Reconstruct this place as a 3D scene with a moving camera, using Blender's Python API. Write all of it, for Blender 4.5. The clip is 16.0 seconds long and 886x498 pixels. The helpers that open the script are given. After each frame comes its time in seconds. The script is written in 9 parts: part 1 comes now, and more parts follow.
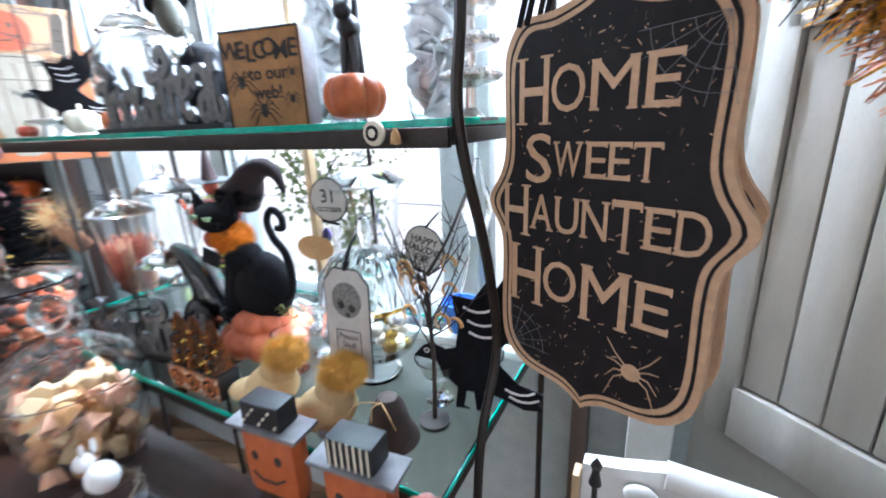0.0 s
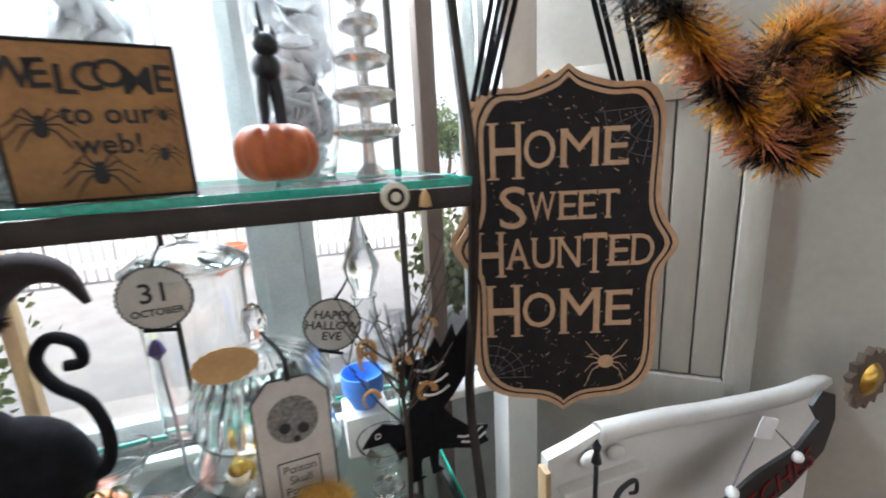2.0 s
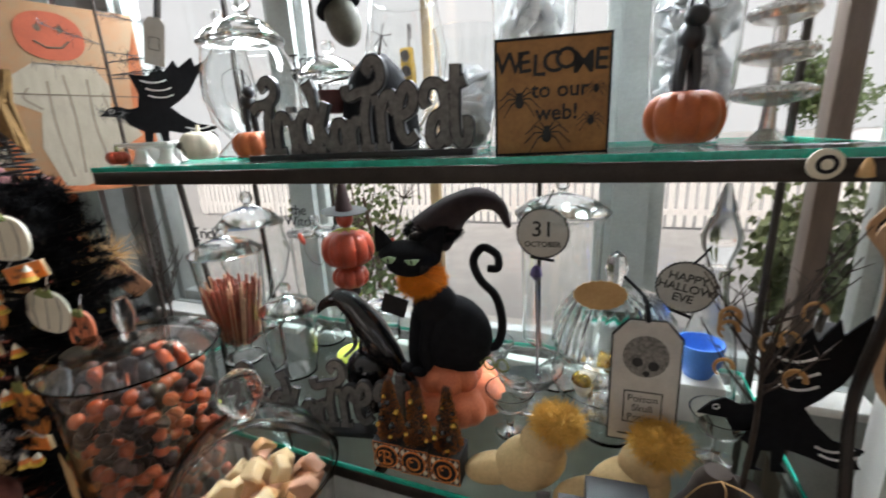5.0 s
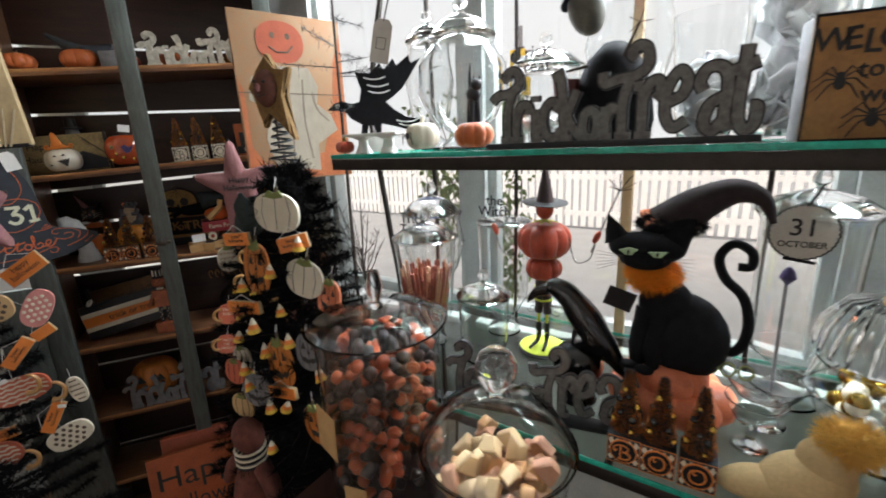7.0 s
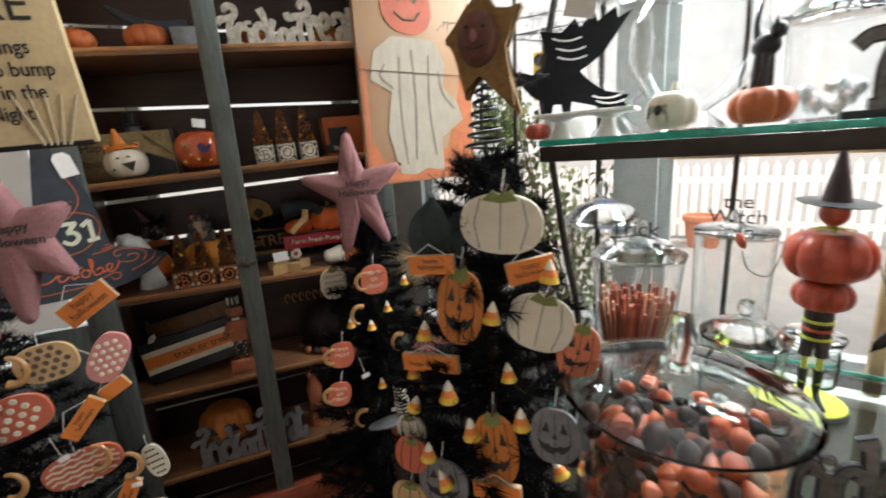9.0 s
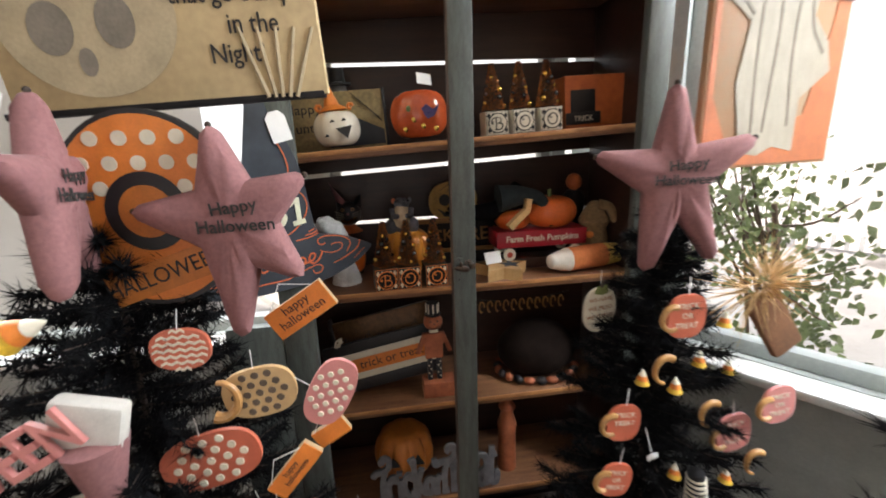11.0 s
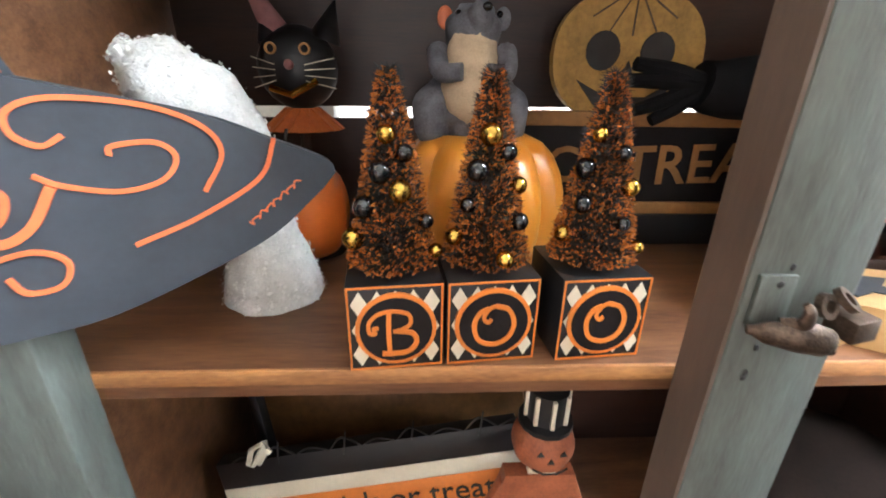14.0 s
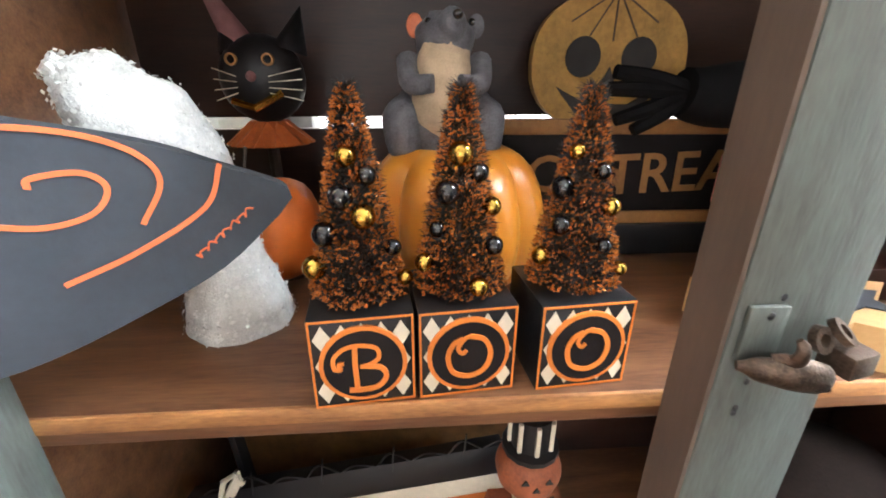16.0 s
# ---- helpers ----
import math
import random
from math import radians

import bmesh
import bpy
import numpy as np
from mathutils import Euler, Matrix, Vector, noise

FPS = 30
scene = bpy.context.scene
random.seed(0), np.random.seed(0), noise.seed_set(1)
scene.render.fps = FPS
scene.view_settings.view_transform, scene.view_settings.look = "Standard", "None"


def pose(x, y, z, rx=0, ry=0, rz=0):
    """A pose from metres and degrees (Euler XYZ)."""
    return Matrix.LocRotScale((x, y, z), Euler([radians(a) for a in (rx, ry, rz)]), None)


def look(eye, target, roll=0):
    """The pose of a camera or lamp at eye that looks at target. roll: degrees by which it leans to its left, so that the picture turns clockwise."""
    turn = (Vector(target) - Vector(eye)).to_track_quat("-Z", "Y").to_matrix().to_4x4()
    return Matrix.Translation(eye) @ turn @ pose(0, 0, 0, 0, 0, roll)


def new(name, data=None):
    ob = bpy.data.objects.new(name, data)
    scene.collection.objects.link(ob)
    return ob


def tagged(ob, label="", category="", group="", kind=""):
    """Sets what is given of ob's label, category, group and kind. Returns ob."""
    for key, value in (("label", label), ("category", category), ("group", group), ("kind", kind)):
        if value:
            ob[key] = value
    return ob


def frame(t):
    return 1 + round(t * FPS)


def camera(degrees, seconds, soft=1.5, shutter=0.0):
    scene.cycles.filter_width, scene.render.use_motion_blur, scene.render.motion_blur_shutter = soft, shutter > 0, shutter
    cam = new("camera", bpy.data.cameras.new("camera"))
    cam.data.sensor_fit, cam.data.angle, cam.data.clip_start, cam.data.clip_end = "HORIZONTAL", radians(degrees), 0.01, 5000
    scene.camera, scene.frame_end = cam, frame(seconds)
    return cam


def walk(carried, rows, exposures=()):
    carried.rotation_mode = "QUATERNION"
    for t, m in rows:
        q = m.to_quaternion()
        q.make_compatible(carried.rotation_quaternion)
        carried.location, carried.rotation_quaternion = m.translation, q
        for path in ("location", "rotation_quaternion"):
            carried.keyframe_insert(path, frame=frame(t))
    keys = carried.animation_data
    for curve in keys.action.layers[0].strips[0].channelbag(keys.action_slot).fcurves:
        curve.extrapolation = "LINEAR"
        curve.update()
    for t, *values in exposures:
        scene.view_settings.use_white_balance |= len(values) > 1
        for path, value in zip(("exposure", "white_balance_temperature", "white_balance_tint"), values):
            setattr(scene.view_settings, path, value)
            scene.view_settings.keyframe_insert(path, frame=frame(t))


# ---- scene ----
cam = camera(93.2, 16.0, 1.8, 0.5)
EXPOSURES = [(0.0, 1.5, 5400, 10), (1.0, 1.35, 5700, 10), (2.0, 1.05, 6000, 10), (2.5, 0.75, 6200, 10), (3.0, 0.25, 6300, 10), (5.0, 0.3, 6500, 10), (7.5, 0.45, 6500, 10), (9.0, 0.7, 6700, 10),
             (10.0, 0.95, 7000, 12), (12.5, 2.0, 6000, 10), (13.5, 2.75, 6200, 9), (14.0, 3.0, 6300, 9), (15.0, 3.12, 6300, 9), (16.0, 3.12, 6300, 9)]
PATH = [
    (0, (0.39, 0.161, 1.605), (0.157, 2.063, 1.032), -2.3),
    (0.5, (0.296, 0.282, 1.596), (0.45, 2.197, 1.04), -1.1),
    (1, (0.212, 0.355, 1.619), (0.866, 2.193, 1.18), -1.7),
    (1.5, (0.092, 0.367, 1.627), (1.319, 1.883, 1.185), -3.7),
    (2, (-0.043, 0.324, 1.643), (1.194, 1.831, 1.198), -3.0),
    (2.5, (-0.13, 0.322, 1.673), (0.819, 2.031, 1.246), -5.1),
    (3, (-0.133, 0.317, 1.689), (0.547, 2.15, 1.269), -5.4),
    (3.5, (-0.131, 0.303, 1.684), (0.441, 2.171, 1.256), -4.4),
    (4, (-0.147, 0.283, 1.658), (0.291, 2.183, 1.21), -3.0),
    (4.5, (-0.175, 0.27, 1.655), (0.028, 2.2, 1.172), -2.8),
    (5, (-0.19, 0.269, 1.647), (-0.216, 2.199, 1.122), -2.8),
    (5.2, (-0.204, 0.266, 1.644), (-0.318, 2.189, 1.106), -3.0),
    (7.3, (-0.553, 0.224, 1.626), (-0.986, 2.115, 1.139), -2.3),
    (7.5, (-0.604, 0.228, 1.615), (-1.034, 2.12, 1.131), -2.0),
    (8, (-0.743, 0.291, 1.6), (-1.21, 2.178, 1.132), -1.9),
    (8.5, (-0.89, 0.389, 1.594), (-1.3, 2.298, 1.162), -4.2),
    (9, (-0.991, 0.44, 1.605), (-1.439, 2.336, 1.15), -3.6),
    (9.5, (-1.109, 0.456, 1.598), (-1.882, 2.243, 1.143), -2.5),
    (10, (-1.287, 0.487, 1.602), (-2.15, 2.243, 1.185), -2.9),
    (10.2, (-1.325, 0.516, 1.604), (-2.201, 2.249, 1.13), -2.6),
    (12.3, (-1.749, 0.962, 1.536), (-2.624, 2.69, 1.04), -1.5),
    (12.5, (-1.766, 1.018, 1.532), (-2.675, 2.719, 1.002), -1.0),
    (13, (-1.82, 1.168, 1.48), (-2.724, 2.86, 0.915), 1.5),
    (13.5, (-1.895, 1.256, 1.419), (-2.825, 2.87, 0.69), 1.3),
    (14, (-1.929, 1.311, 1.398), (-2.92, 2.878, 0.65), 1.0),
    (14.5, (-1.938, 1.329, 1.399), (-2.9, 2.928, 0.679), 1.6),
    (15, (-1.937, 1.34, 1.399), (-2.899, 2.941, 0.686), 1.5),
    (15.5, (-1.94, 1.343, 1.401), (-2.896, 2.941, 0.672), 1.0),
    (16, (-1.93, 1.335, 1.405), (-2.888, 2.925, 0.66), 0.3),
]
walk(cam, [(t, look(eye, target, roll)) for t, eye, target, roll in PATH], EXPOSURES)

# window side (a along the glass shelf, b towards the window) and cabinet side (along its front, inwards)
FW = pose(-0.99, 1.231, 0, 0, 0, -21.17)
FC = pose(-2.2, 1.378, 0, 0, 0, 35.23)

# ---- light ----
world = bpy.data.worlds.new("sky")
scene.world = world
world.use_nodes = True
wn = world.node_tree.nodes
sky = wn.new("ShaderNodeTexSky")
sky.sky_type, sky.sun_disc = "NISHITA", False
sky.sun_elevation, sky.sun_rotation = radians(52), radians(200)
sky.air_density, sky.dust_density = 0.6, 8.0
world.node_tree.links.new(sky.outputs[0], wn["Background"].inputs[0])
wn["Background"].inputs[1].default_value = 0.15
sun = new("sun", bpy.data.lights.new("sun", "SUN"))
sun.data.energy, sun.data.angle, sun.data.color = 2.4, radians(0.6), (1.0, 0.95, 0.87)
sun.matrix_world = look((4, -3, 11), (0, 0, 0))


def opening_light(m, sx, sy, watts, col=(0.9, 0.95, 1.0)):
    """Area lamp in an opening: sky light at the bay and cabinet, added fill behind."""
    d = bpy.data.lights.new("sky_or_fill_light", "AREA")
    d.shape, d.size, d.size_y, d.energy, d.color = "RECTANGLE", sx, sy, watts, col
    new("sky_or_fill_light", d).matrix_world = m


# ---- materials ----
def mat(name, col, rough=0.5, metal=0.0, var=0.25, scale=25.0, bump=0.15, col2=None, fine=8.0, stretch=(1, 1, 1), spec=0.5, coat=0.0):
    m = bpy.data.materials.new(name)
    m.use_nodes = True
    nt = m.node_tree
    n, L = nt.nodes, nt.links
    p = n["Principled BSDF"]
    p.inputs["Roughness"].default_value, p.inputs["Metallic"].default_value = rough, metal
    p.inputs["Specular IOR Level"].default_value, p.inputs["Coat Weight"].default_value = spec, coat
    tc, mp = n.new("ShaderNodeTexCoord"), n.new("ShaderNodeMapping")
    mp.inputs["Scale"].default_value = stretch
    L.new(tc.outputs["Object"], mp.inputs[0])
    a, b = n.new("ShaderNodeTexNoise"), n.new("ShaderNodeTexNoise")
    a.inputs["Scale"].default_value, b.inputs["Scale"].default_value = scale, scale * fine
    a.inputs["Detail"].default_value, b.inputs["Detail"].default_value = 5, 3
    L.new(mp.outputs[0], a.inputs[0]), L.new(mp.outputs[0], b.inputs[0])
    r = n.new("ShaderNodeValToRGB")
    dark = col2 if col2 else tuple(c * (1 - 2 * var) if var < 0.45 else c * 0.15 for c in col)
    r.color_ramp.elements[0].position, r.color_ramp.elements[1].position = 0.32, 0.68
    r.color_ramp.elements[0].color, r.color_ramp.elements[1].color = (*dark, 1), (*col, 1)
    mix = n.new("ShaderNodeMath")
    mix.operation = "MULTIPLY_ADD"
    mix.inputs[1].default_value = 0.35
    L.new(b.outputs[0], mix.inputs[0])
    sc = n.new("ShaderNodeMath")
    sc.operation = "MULTIPLY"
    sc.inputs[1].default_value = 0.65
    L.new(a.outputs[0], sc.inputs[0]), L.new(sc.outputs[0], mix.inputs[2])
    L.new(mix.outputs[0], r.inputs[0]), L.new(r.outputs[0], p.inputs["Base Color"])
    rr = n.new("ShaderNodeMapRange")
    rr.inputs[3].default_value, rr.inputs[4].default_value = max(rough - 0.1, 0.02), min(rough + 0.12, 1)
    L.new(b.outputs[0], rr.inputs[0]), L.new(rr.outputs[0], p.inputs["Roughness"])
    if bump:
        bu = n.new("ShaderNodeBump")
        bu.inputs["Strength"].default_value, bu.inputs["Distance"].default_value = bump, 0.002
        L.new(mix.outputs[0], bu.inputs["Height"]), L.new(bu.outputs[0], p.inputs["Normal"])
    return m


def glass(name, col=(1, 1, 1), rough=0.0, ior=1.45):
    m = bpy.data.materials.new(name)
    m.use_nodes = True
    p = m.node_tree.nodes["Principled BSDF"]
    p.inputs["Base Color"].default_value = (*col, 1)
    p.inputs["Transmission Weight"].default_value, p.inputs["Roughness"].default_value, p.inputs["IOR"].default_value = 1, rough, ior
    return m


def thin_glass(name, tint=(1, 1, 1)):
    m = bpy.data.materials.new(name)
    m.use_nodes = True
    n, L = m.node_tree.nodes, m.node_tree.links
    n.remove(n["Principled BSDF"])
    tr, gl, lw, mx = n.new("ShaderNodeBsdfTransparent"), n.new("ShaderNodeBsdfGlossy"), n.new("ShaderNodeLayerWeight"), n.new("ShaderNodeMixShader")
    fr = n.new("ShaderNodeMapRange")
    pw = n.new("ShaderNodeMath")
    pw.operation, pw.inputs[1].default_value = "POWER", 3.2
    fr.inputs[3].default_value, fr.inputs[4].default_value = 0.025, 0.5
    L.new(lw.outputs["Facing"], pw.inputs[0]), L.new(pw.outputs[0], fr.inputs[0])
    tr.inputs[0].default_value, gl.inputs["Roughness"].default_value = (*tint, 1), 0.02
    L.new(fr.outputs[0], mx.inputs[0]), L.new(tr.outputs[0], mx.inputs[1]), L.new(gl.outputs[0], mx.inputs[2])
    L.new(mx.outputs[0], n["Material Output"].inputs[0])
    return m


M_BLACK = mat("black_paint", (0.012, 0.012, 0.014), 0.45, scale=40)
M_BLACKGLOSS = mat("black_gloss", (0.008, 0.008, 0.009), 0.14, scale=30, bump=0.05, coat=0.4)
M_BLACKFELT = mat("black_felt", (0.012, 0.012, 0.014), 0.95, scale=60, bump=0.6, spec=0.15)
M_IRON = mat("dark_iron", (0.045, 0.036, 0.03), 0.45, 0.6, scale=30)
M_LETTER = mat("antiqued_letter", (0.19, 0.18, 0.17), 0.45, 0.2, scale=80, var=0.42, bump=0.4, col2=(0.07, 0.065, 0.06))
M_ORANGE = mat("orange_clay", (0.52, 0.13, 0.03), 0.5, scale=45, bump=0.25, col2=(0.34, 0.075, 0.02))
M_SALMON = mat("salmon_clay", (0.72, 0.22, 0.1), 0.4, scale=30, bump=0.15, col2=(0.5, 0.12, 0.05))
M_RED = mat("red_pumpkin", (0.5, 0.075, 0.035), 0.35, scale=30, bump=0.15)
M_CREAM = mat("cream_paint", (0.72, 0.66, 0.52), 0.45, scale=30, var=0.08)
M_WHITE = mat("white_paint", (0.70, 0.69, 0.65), 0.5, scale=12, var=0.06, bump=0.1)
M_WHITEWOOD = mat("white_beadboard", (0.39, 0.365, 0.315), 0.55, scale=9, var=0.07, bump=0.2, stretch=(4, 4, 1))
M_GREYGREEN = mat("grey_green_paint", (0.115, 0.135, 0.122), 0.5, scale=14, var=0.2, bump=0.2, col2=(0.06, 0.062, 0.055), stretch=(6, 6, 1))
M_MULLION = mat("window_frame_paint", (0.42, 0.45, 0.43), 0.5, scale=14, var=0.12, bump=0.2)
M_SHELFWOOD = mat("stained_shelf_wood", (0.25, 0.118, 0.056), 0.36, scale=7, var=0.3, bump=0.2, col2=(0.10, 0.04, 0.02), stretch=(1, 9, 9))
# dark mahogany, deepened further to carry the shade inside the cabinet
M_DARKWOOD = mat("shaded_dark_mahogany", (0.045, 0.017, 0.010), 0.4, scale=6, bump=0.15, col2=(0.018, 0.007, 0.005), stretch=(1, 9, 9))
M_TANWOOD = mat("tan_wood", (0.5, 0.35, 0.19), 0.5, scale=10, var=0.15, stretch=(5, 5, 1))
M_BROWNPOST = mat("brown_post", (0.12, 0.085, 0.065), 0.6, scale=10, var=0.2, stretch=(5, 5, 1))
M_FLOORWOOD = mat("floor_boards", (0.22, 0.12, 0.06), 0.4, scale=5, stretch=(1, 8, 1))
M_CEIL = mat("ceiling_paint", (0.78, 0.77, 0.74), 0.7, scale=10, var=0.04)
M_WALL = mat("wall_paint", (0.64, 0.61, 0.56), 0.65, scale=8, var=0.05)
M_PINK = mat("dusty_pink_cloth", (0.29, 0.13, 0.13), 0.95, scale=160, var=0.14, bump=0.5)
M_SLATE = mat("slate_board", (0.036, 0.044, 0.056), 0.7, scale=30, var=0.2, bump=0.2)
M_CHALK = mat("cream_chalk", (0.75, 0.75, 0.55), 0.8, scale=80, var=0.1)
M_ORCHALK = mat("orange_chalk", (0.68, 0.15, 0.05), 0.8, scale=80, var=0.1)
M_KRAFT = mat("kraft_tan", (0.56, 0.36, 0.16), 0.7, scale=25, var=0.15, col2=(0.42, 0.24, 0.09))
M_OCHRE = mat("ochre_board", (0.40, 0.2, 0.06), 0.6, scale=22, bump=0.15, col2=(0.24, 0.11, 0.035))
M_SIGNBLK = mat("worn_black_sign", (0.014, 0.011, 0.012), 0.6, scale=45, var=0.3, bump=0.2, spec=0.25)
M_SIGNTAN = mat("sign_tan", (0.60, 0.38, 0.22), 0.6, scale=70, var=0.14)
M_PAPER = mat("grey_paper", (0.56, 0.53, 0.48), 0.8, scale=40, var=0.1)
M_INK = mat("ink", (0.03, 0.028, 0.026), 0.7, scale=60)
M_TAGPAPER = mat("white_tag", (0.8, 0.79, 0.77), 0.7, scale=40, var=0.04)
M_ORSIGN = mat("orange_sign", (0.75, 0.22, 0.035), 0.5, scale=40, var=0.1)
M_YELLOW = mat("yellow_fur", (0.80, 0.47, 0.10), 0.9, scale=140, var=0.15, bump=0.7)
M_PLUSH = mat("cream_plush", (0.66, 0.48, 0.24), 0.95, scale=160, var=0.1, bump=0.5)
M_ORFUR = mat("orange_fur", (0.9, 0.30, 0.015), 0.9, scale=140, var=0.15, bump=0.7)
M_GOLD = mat("gold_ball", (0.75, 0.48, 0.1), 0.18, 1.0, scale=60, bump=0.1)
M_SILVER = mat("silver_glass", (0.9, 0.89, 0.87), 0.2, 0.85, scale=30, bump=0.3)
M_GLITTER = mat("orange_glitter", (0.75, 0.25, 0.055), 0.28, 0.7, scale=200, var=0.3, bump=0.8)
M_LIME = mat("lime_paint", (0.5, 0.58, 0.05), 0.45, scale=30, var=0.1)
M_GREENLEAF = mat("felt_green", (0.23, 0.26, 0.08), 0.8, scale=50)
M_TWIG = mat("dark_twig", (0.05, 0.032, 0.022), 0.8, scale=80)
M_CARAMEL = mat("caramel_resin", (0.5, 0.26, 0.09), 0.35, scale=40)
M_EDGE = mat("green_glass_edge", (0.02, 0.42, 0.30), 0.15, scale=20, var=0.25, bump=0.1)
M_GREY = mat("pewter_grey", (0.22, 0.22, 0.23), 0.6, scale=40)
M_BLUE = mat("blue_plastic", (0.08, 0.25, 0.75), 0.4, scale=20, var=0.1)
M_GLASS = glass("jar_glass")
M_PANE = thin_glass("window_pane")
M_JAR = glass("clear_jar_glass", (0.97, 0.985, 0.985), 0.0, 1.47)
M_NEEDLE = mat("black_needles", (0.007, 0.007, 0.008), 0.9, scale=60, bump=0, spec=0.12)
M_GLOWHAZE = bpy.data.materials.new("glowing_sky_backdrop")
M_SHELFGLASS = thin_glass("shelf_glass", (0.88, 0.96, 0.93))


# ---- builders ----
def box(bm, c, s, bev=0.0, rot=(0, 0, 0)):
    r = bmesh.ops.create_cube(bm, size=1)
    vs = r["verts"]
    bmesh.ops.transform(bm, matrix=pose(*c, *rot) @ Matrix.Diagonal((*s, 1)), verts=vs)
    if bev:
        bmesh.ops.bevel(bm, geom=list({e for v in vs for e in v.link_edges}), offset=bev, segments=2, affect="EDGES", profile=0.5)
    return bm


def lathe(bm, prof, seg=32, m=None, closed=False):
    m = m or Matrix()
    rings = []
    for r, z in prof:
        if r < 1e-5:
            rings.append([bm.verts.new(m @ Vector((0, 0, z)))])
        else:
            rings.append([bm.verts.new(m @ Vector((r * math.cos(2 * math.pi * i / seg), r * math.sin(2 * math.pi * i / seg), z))) for i in range(seg)])
    pairs = list(zip(rings, rings[1:])) + ([(rings[-1], rings[0])] if closed else [])
    for p, q in pairs:
        for i in range(seg):
            j = (i + 1) % seg
            vs = [p[i % len(p)], p[j % len(p)], q[j % len(q)], q[i % len(q)]]
            vs = list(dict.fromkeys(vs))
            if len(vs) > 2:
                bm.faces.new(vs)
    return bm


def tube(bm, pts, r0, r1=None, seg=8, cap=True):
    pts = [Vector(p) for p in pts]
    r1 = r0 if r1 is None else r1
    n = len(pts)
    rings = []
    side = None
    for i, p in enumerate(pts):
        d = (pts[min(i + 1, n - 1)] - pts[max(i - 1, 0)]).normalized()
        if side is None:
            side = d.orthogonal().normalized()
        side = (side - d * side.dot(d)).normalized()
        up = d.cross(side)
        r = r0 + (r1 - r0) * i / max(n - 1, 1)
        rings.append([bm.verts.new(p + (side * math.cos(2 * math.pi * k / seg) + up * math.sin(2 * math.pi * k / seg)) * r) for k in range(seg)])
    for p, q in zip(rings, rings[1:]):
        for k in range(seg):
            bm.faces.new([p[k], p[(k + 1) % seg], q[(k + 1) % seg], q[k]])
    if cap:
        bm.faces.new(rings[0][::-1]), bm.faces.new(rings[-1])
    return bm


def swell(bm, pts, radii, seg=14, flat=1.0):
    """A closed body along a line, its radius passing through the given values, pressed flat across."""
    pts = [Vector(p) for p in pts]
    n, rings = len(pts), []
    for i, p in enumerate(pts):
        d = (pts[min(i + 1, n - 1)] - pts[max(i - 1, 0)]).normalized()
        side = Vector((0, 1, 0)).cross(d).normalized()
        up = d.cross(side)
        q = i / (n - 1) * (len(radii) - 1)
        k = min(int(q), len(radii) - 2)
        u = q - k
        u = u * u * (3 - 2 * u)
        r = radii[k] * (1 - u) + radii[k + 1] * u
        rings.append([bm.verts.new(p + side * math.cos(6.28319 * j / seg) * r + up * math.sin(6.28319 * j / seg) * r * flat) for j in range(seg)])
    for p, q in zip(rings, rings[1:]):
        for j in range(seg):
            bm.faces.new([p[j], p[(j + 1) % seg], q[(j + 1) % seg], q[j]])
    bm.faces.new(rings[0][::-1]), bm.faces.new(rings[-1])
    return bm


def curve_pts(ctrl, n=16):
    """A smooth line through the given places."""
    P = [Vector(c) for c in ctrl]
    P = [2 * P[0] - P[1]] + P + [2 * P[-1] - P[-2]]
    out = []
    for i in range(1, len(P) - 2):
        for k in range(n):
            t = k / n
            a, b, c, d = P[i - 1], P[i], P[i + 1], P[i + 2]
            out.append(0.5 * (2 * b + (c - a) * t + (2 * a - 5 * b + 4 * c - d) * t * t + (3 * b - a - 3 * c + d) * t ** 3))
    return out + [P[-2]]


def slab(bm, poly, th, y=0.0, m=None):
    """A cut-out board in the x-z plane, its front at y."""
    m = m or Matrix()
    f = [bm.verts.new(m @ Vector((x, y, z))) for x, z in poly]
    b = [bm.verts.new(m @ Vector((x, y + th, z))) for x, z in poly]
    area = sum(p[0] * q[1] - q[0] * p[1] for p, q in zip(poly, poly[1:] + poly[:1]))
    if area < 0:
        f.reverse(), b.reverse()
    bm.faces.new(f), bm.faces.new(b[::-1])
    for i in range(len(f)):
        j = (i + 1) % len(f)
        bm.faces.new([f[j], f[i], b[i], b[j]])
    return bm


def oval(rx, rz, n=28, p=2.4):
    return [(rx * math.copysign(abs(math.cos(k * 6.2832 / n)) ** (2 / p), math.cos(k * 6.2832 / n)), rz * math.copysign(abs(math.sin(k * 6.2832 / n)) ** (2 / p), math.sin(k * 6.2832 / n))) for k in range(n)]


def blob(bm, c, r, rot=(0, 0, 0), u=20, v=12):
    r = r if isinstance(r, tuple) else (r, r, r)
    s = bmesh.ops.create_uvsphere(bm, u_segments=u, v_segments=v, radius=1)
    bmesh.ops.transform(bm, matrix=pose(*c, *rot) @ Matrix.Diagonal((*r, 1)), verts=s["verts"])
    return bm


